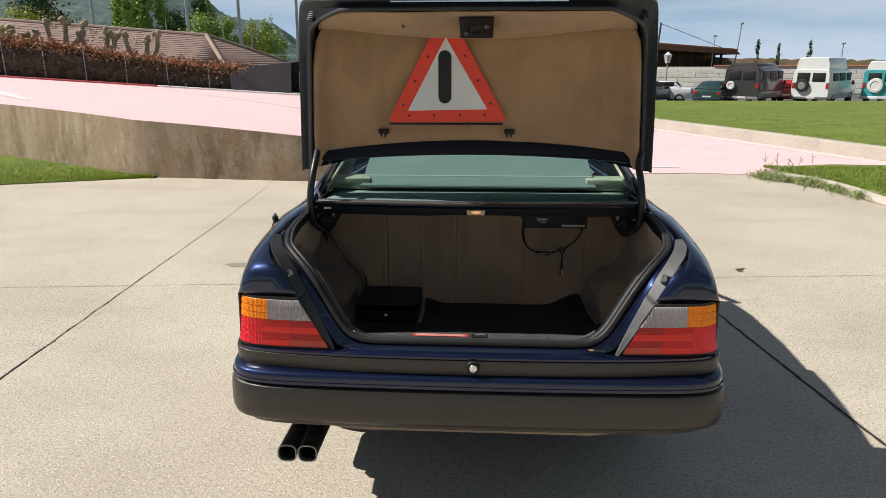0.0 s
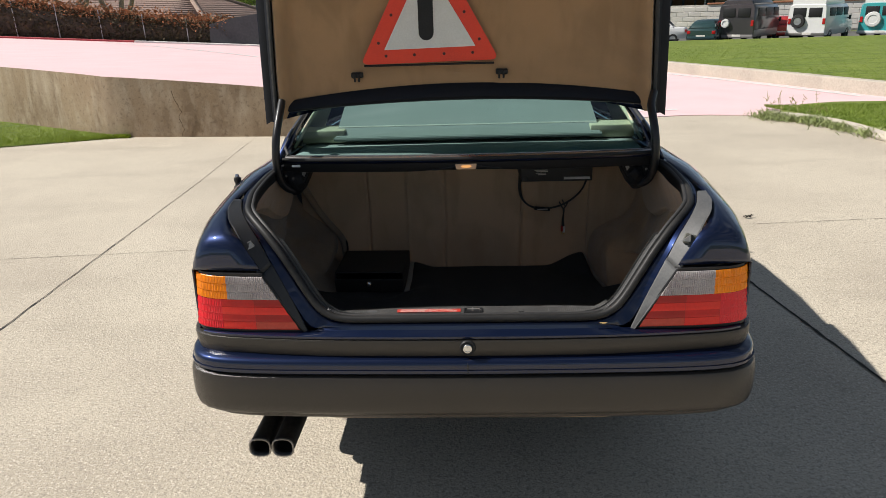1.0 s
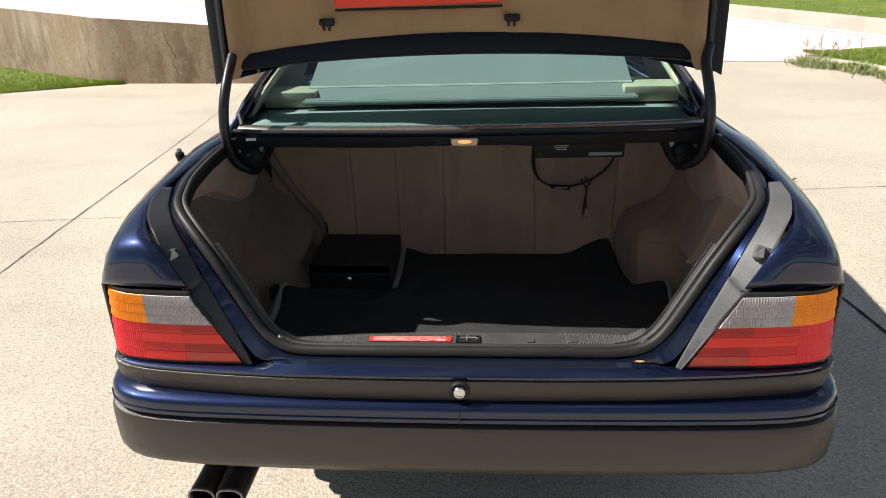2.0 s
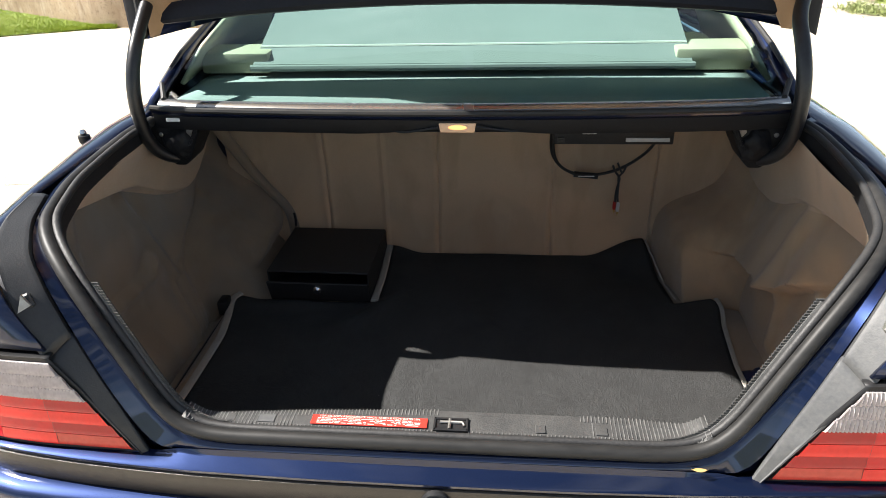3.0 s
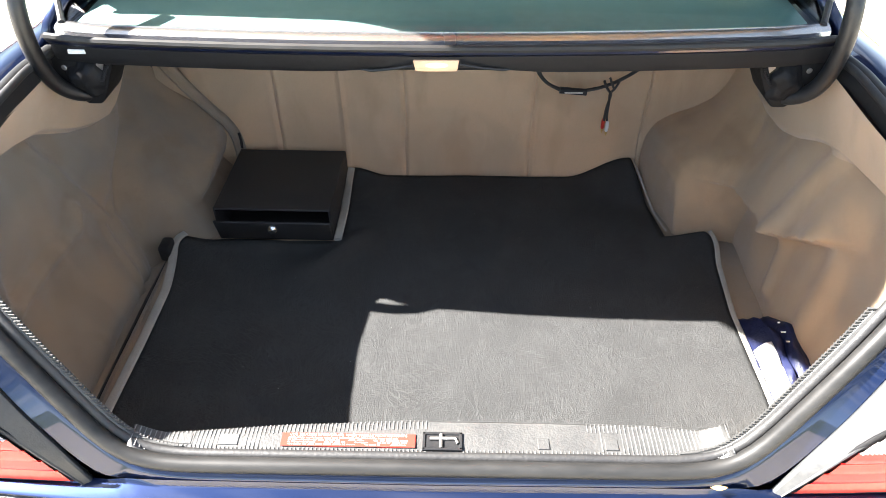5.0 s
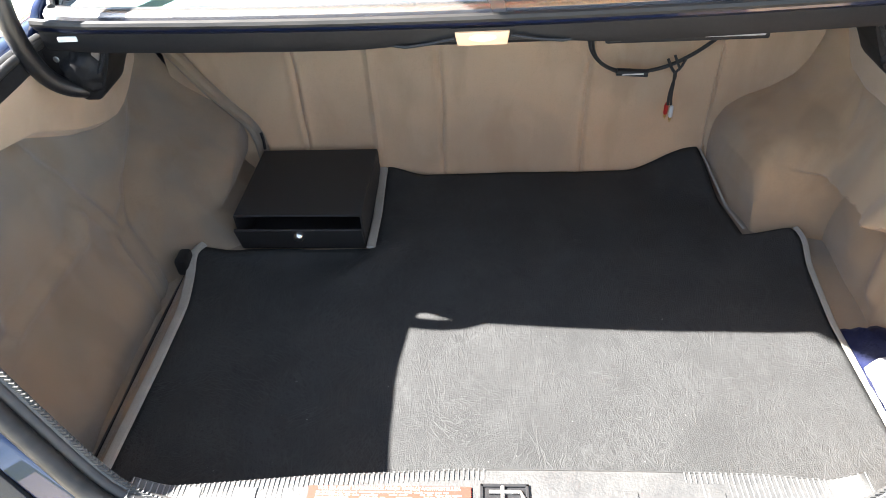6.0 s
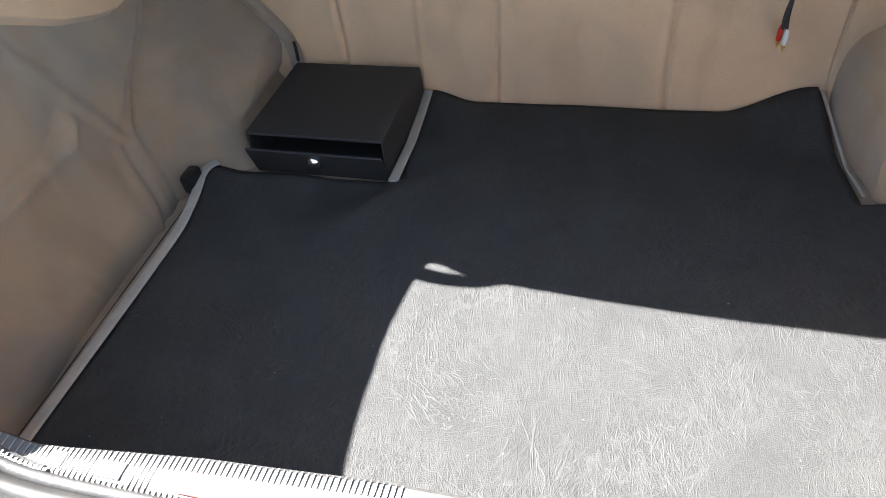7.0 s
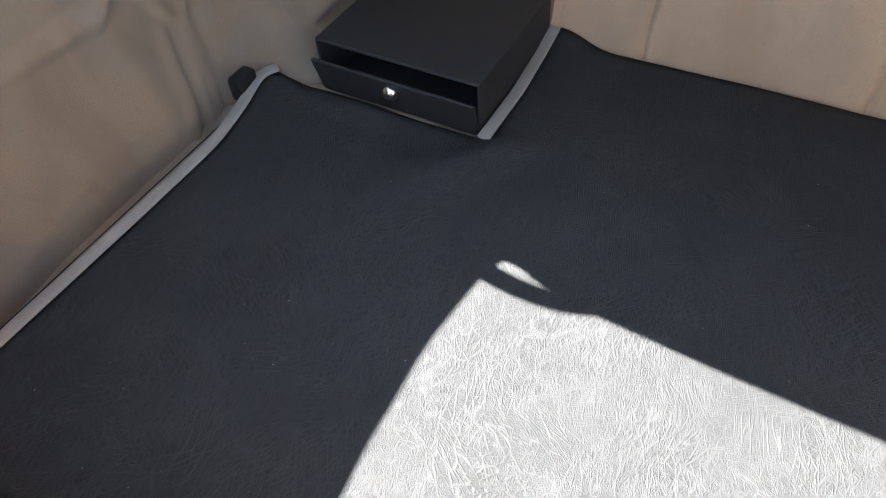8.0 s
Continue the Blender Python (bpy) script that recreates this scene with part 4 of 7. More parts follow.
bm = bmesh.new()
xs = np.linspace(-.415, .415, 71)
def sill_z(x):
    return .028 * smooth(.375, .43, abs(x))
sheet(bm, [[(x, y0 + (sill_edge(x) - .022) * f, z + sill_z(x)) for x in xs] for y0, f, z in ((.022, 0, .800), (.022, .02, .8085), (.022, .5, .8105), (.022, .93, .8095), (.022, 1.0, .805), (.024, 1.0, .785))])
sill = part("sill_trim", bm, SILL, car, "worn black ribbed plastic loading sill")
thick(sill, .002)
bm = bmesh.new()
n = 0
for k in range(-70, 71):
    x = k * .0059 + .0004 * wob(k, 0, 0, 1.7)
    e = sill_edge(x)
    z = .8106 + sill_z(x)
    w = .0016 if k % 2 else .0011
    if not (-.005 < x < .042):
        box(bm, (x, .0265 + .0045, z), (w, .012, .0008))
        if not (.04 < x < .22):
            box(bm, (x, e - .010, z), (w, .014, .0008))
    if abs(x) > .24 and not (-.30 < x < -.265) and not (.245 < x < .27):
        box(bm, (x, (.036 + e - .018) / 2, z), (w, max(.004, e - .018 - .036), .0008))
tagged(part("sill_ribs", bm, RIBS, sill, flat=True), kind="stuff")
for x, w in ((-.285, .028), (-.345, .016), (.16, .016), (.255, .018)):
    bm = bmesh.new()
    box(bm, (x, .048, .8108 + sill_z(x)), (w, .017, .0022), .0006)
    part("sill_cap", bm, TRIM if w > .02 else SILL, sill)
# serrated strip up both sides
for s in (-1, 1):
    bm = bmesh.new()
    pts = [p for p in seal_path if s * p[0] > .36 and p[2] < 1.02]
    pts = [(x * .976 - s * .002, y + .022, z + .004) for x, y, z in pts]
    tube(bm, pts, .006, 6, flat=.6)
    q = densify(pts, 60)
    for p in q:
        box(bm, p, (.015, .0028, .010), 0)
    part("serrated_edge", bm, SILL, sill, flat=True)
# striker well
bm = bmesh.new()
for c, sz in (((.0, .0615, .812), (.056, .004, .004)), ((.0, .0365, .812), (.056, .004, .004)), ((-.026, .049, .812), (.004, .028, .004)), ((.026, .049, .812), (.004, .028, .004))):
    box(bm, (c[0] + .018, c[1], c[2]), sz, .0008)
striker = part("striker_frame", bm, BLACK, sill)
bm = bmesh.new()
box(bm, (.018, .049, .8112), (.05, .024, .001))
part("striker_well", bm, BLACK, striker)
bm = bmesh.new()
tube(bm, [(.0, .053, .8135), (.036, .053, .8135), (.040, .045, .8135)], .0026, 8)
tube(bm, [(.016, .038, .8135), (.016, .060, .8135)], .0026, 8)
part("striker_bar", bm, STEEL, striker, "worn steel lid striker")
# red sticker with a printed line and smaller lines that cannot be read
bm = bmesh.new()
box(bm, (-.115, .049, .8122), (.190, .0215, .001), .0003)
sticker = part("sticker", bm, LABEL, sill, "faded red tyre pressure sticker with white print")
txt = bpy.data.curves.new("printed_line", "FONT")
txt.body, txt.size, txt.align_x = "VOR BELADEN REIFENDRUCK NACH TABELLE RICHTIGSTELLEN.", .0058, "CENTER"
txt.extrude = .0001
txt.materials.append(INK)
line = new("printed_line", txt)
line.matrix_world = pose(-.115, .0545, .8130)
line.parent = sticker
bm = bmesh.new()
rng = random.Random(4)
for r in range(4):
    x = -.200
    while x < -.035:
        w = rng.uniform(.003, .011)
        box(bm, (x + w / 2, .0515 - r * .0034, .8129), (w, .0015, .0003))
        x += w + rng.uniform(.0012, .003) + (.012 if rng.random() < .07 else 0)
tagged(part("small_print", bm, INK, sticker, flat=True), kind="stuff")

# courtesy lamp under the deck
bm = bmesh.new()
prism(bm, [(-.040, .570, 1.146), (.037, .570, 1.146), (.033, .570, 1.126), (-.036, .570, 1.126)], (0, -.0205, -.001))
bmesh.ops.bevel(bm, geom=list(bm.edges), offset=.0025, segments=2, affect="EDGES", profile=.5)
lampbox = part("boot_lamp", bm, LAMPCOVER, car, "lit warm boot lamp under the deck edge")
bm = bmesh.new()
bmesh.ops.create_uvsphere(bm, u_segments=16, v_segments=8, radius=1.0, matrix=Matrix.Translation((-.001, .5500, 1.1365)) @ Matrix.Diagonal((.020, .0035, .0052, 1)))
part("bulb", bm, BULB, lampbox, "glowing warm bulb")
bm = bmesh.new()
prism(bm, [(-.045, .570, 1.150), (.042, .570, 1.150), (.040, .570, 1.1455), (-.043, .570, 1.1455)], (0, -.018, 0))
part("lamp_clip", bm, DECKBLACK, lampbox)
bm = bmesh.new()
tube(bm, [(-.040, .546, 1.138), (-.075, .548, 1.131), (-.11, .553, 1.125), (-.16, .575, 1.124)], .0022, 6)
part("lamp_wire", bm, BLACK, lampbox)
bm = bmesh.new()
tube(bm, [(.038, .546, 1.140), (.075, .548, 1.133), (.11, .552, 1.128), (.15, .575, 1.124)], .0022, 6)
part("lamp_wire", bm, BLACK, lampbox)

# hinge arms: each sweeps down and inwards to the foot of its black housing
for s, g in ((-1, 0.0), (1, -.020)):
    bm = bmesh.new()
    tube(bm, [(s * (x + g), y, z) for x, y, z in ((.622, .640, 1.037), (.642, .622, 1.040), (.662, .603, 1.054), (.676, .586, 1.080), (.682, .574, 1.122), (.682, .568, 1.175), (.677, .574, 1.235), (.672, .60, 1.285), (.670, .64, 1.325), (.672 - g, .69, 1.36))],
         [.010, .012, .0135, .014, .0145, .0145, .014, .014, .014, .014], 12, smooth=2)
    part("hinge_arm", bm, BOOTBLACK, car, "black gooseneck hinge arm of the boot lid")
    bm = bmesh.new()
    prism(bm, [(s * (x + g), .612, z) for x, z in ((.700, 1.126), (.570, 1.126), (.580, 1.100), (.596, 1.068), (.610, 1.040), (.622, 1.026), (.646, 1.026), (.672, 1.052), (.690, 1.09))], (s * -.004, .075, .004))
    bmesh.ops.bevel(bm, geom=list(bm.edges), offset=.005, segments=2, affect="EDGES", profile=.5)
    housing = part("hinge_housing", bm, DECKBLACK, car, "black hinge housing")
    bm = bmesh.new()
    bmesh.ops.create_icosphere(bm, subdivisions=4, radius=1.0)
    for v in bm.verts:
        n = v.co.copy()
        f = 1 + .22 * wob(n.x, n.y, n.z + 3 * s, 1.6) + .13 * wob(n.x, n.y, n.z + s, 4.0)
        v.co = Vector((s * (.630 + g + .034 * n.x * f), .622 + .026 * n.y * f, 1.076 + .038 * n.z * f))
    part("hinge_boot", bm, DECKBLACK, housing, "crumpled black vinyl boot of the hinge", sharp=50)
    bm = bmesh.new()
    coil = [(s * (.574 + g + .026 * u + .0030 * math.cos(u * 75)), .604 + .0030 * math.sin(u * 75), 1.120 - .042 * u) for u in np.linspace(0, 1, 90)]
    tube(bm, coil, .0011, 5)
    part("hinge_spring", bm, BLACK, housing, "thin black coil spring")
    bm = bmesh.new()
    prism(bm, [(s * (x + g), .608, z) for x, z in ((.588, 1.114), (.600, 1.118), (.604, 1.106), (.596, 1.096))], (0, .003, 0))
    part("hinge_plate", bm, STEEL, housing, "small bare steel plate")
    bm = bmesh.new()
    lathe(bm, [(0, .002), (.004, .0015), (.0052, 0)], Matrix.Translation((s * (.664 + g), .610, 1.100)) @ Matrix.Rotation(radians(90), 4, "X"), 10)
    part("hinge_bolt", bm, STEEL, housing)
bm = bmesh.new()
box(bm, (-.615, .585, 1.142), (.03, .004, .008), .001)
part("deck_tag", bm, WHITEPLASTIC, car)


# ---- boot lid ----
LID_X = -.011


def lid_y(z):
    return .722


def lid_path(half, n=141):
    return [(x + LID_X, y, z) for x, y, z in densify(mirror(half), n)]


RIM_HALF = [(0, .385, 1.906), (.475, .385, 1.904), (.53, .46, 1.893), (.595, .55, 1.877), (.64, .615, 1.853), (.66, .665, 1.81), (.672, .70, 1.72), (.684, .708, 1.5), (.692, .712, 1.29)]
SKIRT_HALF = [(0, .372, 1.936), (.485, .372, 1.932), (.56, .47, 1.939), (.64, .58, 1.946), (.69, .66, 1.944), (.712, .715, 1.92), (.719, .732, 1.86), (.729, .74, 1.72), (.737, .742, 1.5), (.744, .745, 1.27)]
rim_path, skirt_path = lid_path(RIM_HALF), lid_path(SKIRT_HALF)
bm = bmesh.new()
rows = [skirt_path, [(x * 1.004, y + .012, z + .012) for x, y, z in skirt_path]]
rows.append([(x * .985, max(y + .05, .775), z - (.02 if z > 1.9 else 0)) for x, y, z in skirt_path])
rows.append([(x * .55, .815, max(min(z, 1.90), 1.342)) for x, y, z in skirt_path])
rows.append([(x * .02, .822, max(min(z, 1.90), 1.344)) for x, y, z in skirt_path])
sheet(bm, rows)
lid = part("boot_lid", bm, PAINT, car, "open dark blue boot lid")
thick(lid, .003)
bm = bmesh.new()
mids = [tuple(a * .55 + b * .45 for a, b in zip(p, q)) for p, q in zip(rim_path, skirt_path)]
sheet(bm, [[(x, y + .001, z - .001) for x, y, z in skirt_path], [tuple(a * .15 + b * .85 for a, b in zip(p, q)) for p, q in zip(rim_path, skirt_path)], [(x, y + .012, z + .003) for x, y, z in mids], rim_path, [(x * .985, y + .03, z + .004) for x, y, z in rim_path]])
part("lid_frame", bm, FRAMEBLACK, lid, "black painted inner frame of the lid")
bm = bmesh.new()
tube(bm, [(x, y - .004, z - .002) for x, y, z in rim_path], .0075, 8)
part("lid_seal", bm, RUBBER, lid, "black rubber edging of the lining")
bm = bmesh.new()
box(bm, (LID_X + .012, .3685, 1.927), (.62, .004, .006), .001)
part("lid_trim", bm, CHROME, lid, "bright trim strip on the lid edge")
bm = bmesh.new()
us = np.linspace(-1, 1, 41)
sheet(bm, [[(u * .682 + LID_X, lid_y(1.33) + d, 1.346 - .075 * (u * .68) ** 2 + h * (1 - .35 * u * u)) for u in us] for h, d in ((.0, .05), (.0, .0), (.004, -.008), (.014, -.012), (.036, -.006), (.06, .012))])
part("lid_lower_band", bm, FRAMEBLACK, lid, "black lower band of the lid")
for s in (-1, 1):
    m = pose(s * .632 + LID_X, .595, 1.893, -35, 0, s * 20)
    bm = bmesh.new()
    box(bm, (0, 0, 0), (.030, .016, .044), .006, m, 2)
    stop = part("lid_bump_stop", bm, RUBBER, lid)
    for k in range(4):
        bm = bmesh.new()
        box(bm, (0, -.009, -.014 + k * .009), (.017, .005, .004), .001, m)
        part("stop_rib", bm, BLACK, stop)
# felt lining: flat middle, thick rolled sides, roll along the top
bm = bmesh.new()
rows = []
for v in np.linspace(0, 1, 44):
    hw = at([(0, .690), (.35, .682), (.72, .674), (.88, .664), (1, .63)], v)
    row = []
    for u in np.linspace(-1, 1, 81):
        x = u * hw
        low = 1.396 - .11 * x * x - .055 * smooth(.630, .655, abs(x))
        z = low + v * (1.862 - low)
        edge = smooth(hw - .070, hw - .030, abs(x)) - .8 * smooth(hw - .018, hw, abs(x))
        y = lid_y(z) + .020 - (.040 + .008 * wob(z, u, 3, 7)) * edge + .007 * wob(x, z, 4, 4) + .0025 * wob(x, z, 8, 13)
        y -= .010 * smooth(.05, 0, abs(abs(x) - .30 - .5 * (1.8 - z))) * smooth(1.5, 1.62, z)
        row.append((x + LID_X, y, z))
    rows.append(row)
sheet(bm, rows)
thick(part("lid_lining", bm, LIDFELT, lid, "beige felt lining inside the lid", sharp=60), .004, 1)
bm = bmesh.new()
rows = []
for f in [-.12, -.03, 0] + list(np.linspace(.06, 1, 14)):
    row = []
    for u in np.linspace(-1, 1, 61):
        g = max(f, 0)
        x = u * at([(0, .628), (.3, .603), (.7, .540), (1, .474)], g)
        sag = 1.811 + .036 * min(1.0, (abs(x) / .52) ** 2) + .003 * wob(x, 0, 1, 4)
        y = .668 - .272 * g + (-f * .35 if f < 0 else 0)
        z = sag + (1.892 - sag) * g ** .75 + (-f * .10 if f < 0 else 0) + .002 * wob(x, f, 2, 6)
        row.append((x + LID_X, y, z))
    rows.append(row)
sheet(bm, rows)
thick(part("lid_upper_lining", bm, LIDFELT, lid, "beige felt roll along the lid edge", sharp=60), .003, 1)
m = pose(-.006, .494, 1.850, 152.5)
latch = bmesh.new()
prism(latch, [m @ Vector((x, y, .004)) for x, y in ((-.062, -.060), (-.056, -.067), (.056, -.067), (.062, -.060), (.062, .068), (-.062, .068))], m.to_3x3() @ Vector((0, 0, .007)))
latch = part("lid_latch", latch, BLACK, lid, "black boot latch plate")
bm = bmesh.new()
for c, sz in (((-.020, .0, .015), (.006, .06, .014)), ((.020, .0, .015), (.006, .06, .014)), ((0, -.027, .015), (.046, .006, .014)), ((0, .01, .012), (.034, .03, .004))):
    box(bm, c, sz, .001, m)
part("latch_jaw", bm, RUBBER, latch)
for x, y in ((-.038, -.030), (.036, .018)):
    bm = bmesh.new()
    lathe(bm, [(.010, .010), (.010, .014), (.006, .015), (.006, .020), (.0, .021)], m @ Matrix.Translation((x, y, 0)), 12)
    part("bolt", bm, STEEL, latch)
bm = bmesh.new()
lathe(bm, [(.007, -.004), (.007, .003), (.003, .007), (.003, .014), (0, .015)], pose(-.285, .55, 1.850, 120), 10)
part("lining_stud", bm, STEEL, lid)


# ---- warning triangle clipped into the lid ----
def on_lid(x, z, d):
    return Vector((x, lid_y(z) + .005 - d, z))


tri = thing("warning_triangle", on_lid(-.13, 1.46, 0), "red and white warning triangle clipped to the lid lining", "warning triangle")
A, B, C = (-.376, 1.480), (.122, 1.487), (-.131, 1.938)


def inset(k):
    g = (sum(p[0] for p in (A, B, C)) / 3, sum(p[1] for p in (A, B, C)) / 3)
    return [(g[0] + (p[0] - g[0]) * k, g[1] + (p[1] - g[1]) * k) for p in (A, B, C)]


def rounded(pts, r):
    out = []
    n = len(pts)
    for k in range(n):
        p, a, b = Vector(pts[k]), Vector(pts[k - 1]), Vector(pts[(k + 1) % n])
        u, v = (a - p).normalized() * r, (b - p).normalized() * r
        for t in (0.0, .2, .4, .6, .8, 1.0):
            q = (1 - t) ** 2 * (p + u) + 2 * t * (1 - t) * p + t * t * (p + v)
            out.append((q.x, q.y))
    return out


bm = bmesh.new()
prism(bm, [on_lid(x, z, .010) for x, z in rounded(inset(1.0), .030)], (0, -.006, 0))
part("red_frame", bm, RED, tri, "red reflective border")
bm = bmesh.new()
prism(bm, [on_lid(x, z, .0165) for x, z in rounded([(-.288, 1.529), (.039, 1.535), (-.132, 1.819)], .004)], (0, -.0025, 0))
part("white_face", bm, WHITE, tri, "white reflective face")
bm = bmesh.new()
bar = [(-.135 + .0265 * math.cos(a), 1.742 + .0265 * math.sin(a)) for a in np.linspace(0, math.pi, 10)] + [(-.135 + .0265 * math.cos(a), 1.585 + .0265 * math.sin(a)) for a in np.linspace(math.pi, 2 * math.pi, 10)]
prism(bm, [on_lid(x, z, .0195) for x, z in bar], (0, -.002, 0))
part("black_bar", bm, BLACK, tri, "black rounded bar")
rim_in, rim_out = inset(.82), inset(.97)
for k in range(3):
    a, b = Vector(rim_in[k]), Vector(rim_in[(k + 1) % 3])
    for f in (.12, .37, .63, .88):
        p = a.lerp(b, f)
        bm = bmesh.new()
        lathe(bm, [(.0055, 0), (.005, .003), (0, .0036)], Matrix.Translation(on_lid(p.x, p.y, .016)) @ Matrix.Rotation(radians(90), 4, "X"), 10)
        part("rivet", bm, RIVET, tri)
bm = bmesh.new()
box(bm, on_lid(-.130, 1.4755, .012), (.47, .012, .007), .002)
part("holder_rail", bm, BLACK, tri)
for x in (-.392, .132):
    bm = bmesh.new()
    box(bm, on_lid(x, 1.444, .010), (.044, .016, .020), .004)
    for d in (-.010, .006):
        box(bm, on_lid(x + d, 1.441, .021), (.009, .008, .016), .002)
        box(bm, on_lid(x + d, 1.428, .012), (.007, .010, .016), .002)
    part("holder_clip", bm, BLACK, tri, "black holder clip")

# ---- things in the boot ----
MAT_L = [(.075, -.630), (.254, -.628), (.446, -.622), (.60, -.623), (.70, -.640), (.745, -.650), (.765, -.648), (.778, -.634)]
MAT_R = [(.075, .632), (.309, .640), (.535, .634), (.70, .648), (.77, .660), (.79, .657), (.806, .645)]
REAR_L = [(.70, -.252), (.80, -.251), (1.0, -.254), (1.07, -.250)]
REAR_R = [(.70, .556), (.80, .552), (.90, .538), (1.0, .520), (1.07, .505)]


def mat_back(x):
    return 1.058 + .010 * smooth(.34, .48, x) + .006 * smooth(-.16, -.24, x)


def mat_z(x, y):
    z = .560 + .0025 * wob(x, y, 0, 5) + .0012 * wob(x, y, 7, 12)
    z += .058 * smooth(.15, 0, math.hypot((x - .50) / 1.1, (y - 1.075) * .9))
    z += .022 * smooth(.10, 0, math.hypot(x + .25, y - 1.07))
    z += .018 * smooth(.12, 0, math.hypot(x - .66, y - .81))
    z += .014 * smooth(.09, 0, math.hypot(x + .65, y - .77))
    z += .017 * smooth(.045, 0, abs((x + .25) * .8 - (y - .73) * .6)) * smooth(.15, .02, math.hypot(x + .24, y - .73)) + .008 * smooth(.10, .0, math.hypot((x + .33) * .7, y - .66))
    z += .011 * smooth(.035, 0, abs(y - .755)) * smooth(-.60, -.52, x) * smooth(-.36, -.46, x)
    return z


floor_mat = thing("boot_mat", (0, .55, .555), "black grained vinyl boot mat with grey bound edges", "mat")
bm = bmesh.new()
ys = [float(v) for v in np.linspace(.075, .778, 48)] + [.785, .792, .799, .806] + [float(v) for v in np.linspace(.82, 1.07, 20)]
grid = []
for y in ys:
    l, r = at(REAR_L, y), at(REAR_R, y)
    cols = list(np.linspace(at(MAT_L, y), l, 25)) + list(np.linspace(l, r, 51))[1:] + list(np.linspace(r, at(MAT_R, y), 9))[1:]
    row = []
    for j, x in enumerate(cols):
        if (j < 24 and y > .779) or (j > 74 and y > .807):
            row.append(None)
            continue
        yy = .075 + (y - .075) * (mat_back(x) - .075) / (1.07 - .075) if y > .82 else y + (.82 - .075) * (mat_back(x) - 1.07) / (1.07 - .075) * smooth(.6, .82, y)
        row.append(bm.verts.new((x, yy, mat_z(x, yy))))
    grid.append(row)
for p, q in zip(grid, grid[1:]):
    for j in range(len(p) - 1):
        c = (p[j], p[j + 1], q[j + 1], q[j])
        if None not in c:
            bm.faces.new(c)
bmesh.ops.delete(bm, geom=[v for v in bm.verts if not v.link_faces], context="VERTS")
thick(part("vinyl_sheet", bm, VINYL, floor_mat, sharp=80), .004)


def binding(points, w):
    pts = densify([(x, y, mat_z(x, y) + .004) for x, y in points], 40)
    bm = bmesh.new()
    tube(bm, pts, w, 8, flat=.45)
    part("edge_binding", bm, BINDING, floor_mat, "grey bound edge")


binding([(-.633, .078), (-.631, .254), (-.625, .446), (-.626, .60), (-.643, .70), (-.654, .745), (-.650, .768), (-.636, .780)], .0105)
binding([(-.258, .772), (-.257, .90), (-.260, 1.0), (-.258, 1.055)], .0105)
binding([(.642, .25), (.642, .345), (.638, .54), (.652, .70), (.664, .77), (.655, .800)], .006)
binding([(.557, .82), (.542, .90), (.524, 1.0), (.510, 1.055)], .003)

case = thing("drawer_case", (-.415, .92, .548), "black fibreboard storage case with a tilted lockable flap", "case")
m = pose(-.412, .914, .550, 0, 0, -1.0)
for name, c, sz in (("case_top", (0, .008, .092), (.285, .262, .006)), ("case_base", (0, .008, .003), (.285, .262, .006)), ("case_side", (-.1405, .008, .0475), (.005, .262, .086)),
                    ("case_side", (.1405, .008, .0475), (.005, .262, .086)), ("case_back", (0, .138, .0475), (.276, .005, .086))):
    bm = bmesh.new()
    box(bm, c, sz, .0012, m)
    part(name, bm, CASE, case)
bm = bmesh.new()
mf = m @ pose(0, -.123, .006, 16)
box(bm, (0, 0, .033), (.284, .006, .066), .0012, mf)
flap = part("case_flap", bm, CASE, case, "tilted front flap with a lock")
bm = bmesh.new()
lathe(bm, [(.0135, 0), (.0135, .004), (.010, .009), (.008, .011), (0, .011)], mf @ Matrix.Translation((.0, -.003, .045)) @ Matrix.Rotation(radians(90), 4, "X"), 18)
part("flap_lock", bm, CHROME, flap, "small chromed lock")

wedge = thing("foam_block", (-.665, .70, .553), "small black foam block wedged beside the mat", "block")
bm = bmesh.new()
box(bm, (-.662, .722, .575), (.026, .045, .042), .006, pose(0, 0, 0), 2)
part("foam", bm, BLACK, wedge)

bag = thing("folded_bag", (.69, .45, .55), "crumpled blue nylon bag with a white patch lying in the corner", "bag")
bm = bmesh.new()
rows = []
for i in range(22):
    v = i / 21
    row = []
    for j in range(16):
        u = j / 15
        x = .644 + .092 * u + .012 * wob(u, v, 0, 4)
        y = .25 + .28 * v + .02 * wob(u, v, 6, 3)
        z = .552 + .072 * math.sin(math.pi * u * .9) ** .7 * math.sin(math.pi * min(1, v * 1.02)) ** .45 + .018 * wob(u, v, 3, 5) - .02 * max(0, 1 - abs(u - .45) / .07)
        row.append((x, y, max(z, .549)))
    rows.append(row)
sheet(bm, rows)
thick(part("bag_cloth", bm, BLUECLOTH, bag, sharp=70), .003, 1)
bm = bmesh.new()
sheet(bm, [[(.641 + .026 * u, .26 + .16 * v, .563 + .046 * math.sin(math.pi * (.12 + .4 * u)) * (1 if v else .95) + .004 * wob(u, v, 0, 7)) for u in np.linspace(0, 1, 6)] for v in np.linspace(0, 1, 12)])
thick(part("white_patch", bm, WHITEPLASTIC, bag, "white printed panel"), .002, 1)
for v, w in ((.40, .012), (.425, .016), (.45, .008)):
    bm = bmesh.new()
    box(bm, (.684, v, .634), (w * .6, .0025, .002), 0, None)
    part("print_bar", bm, INK, bag)

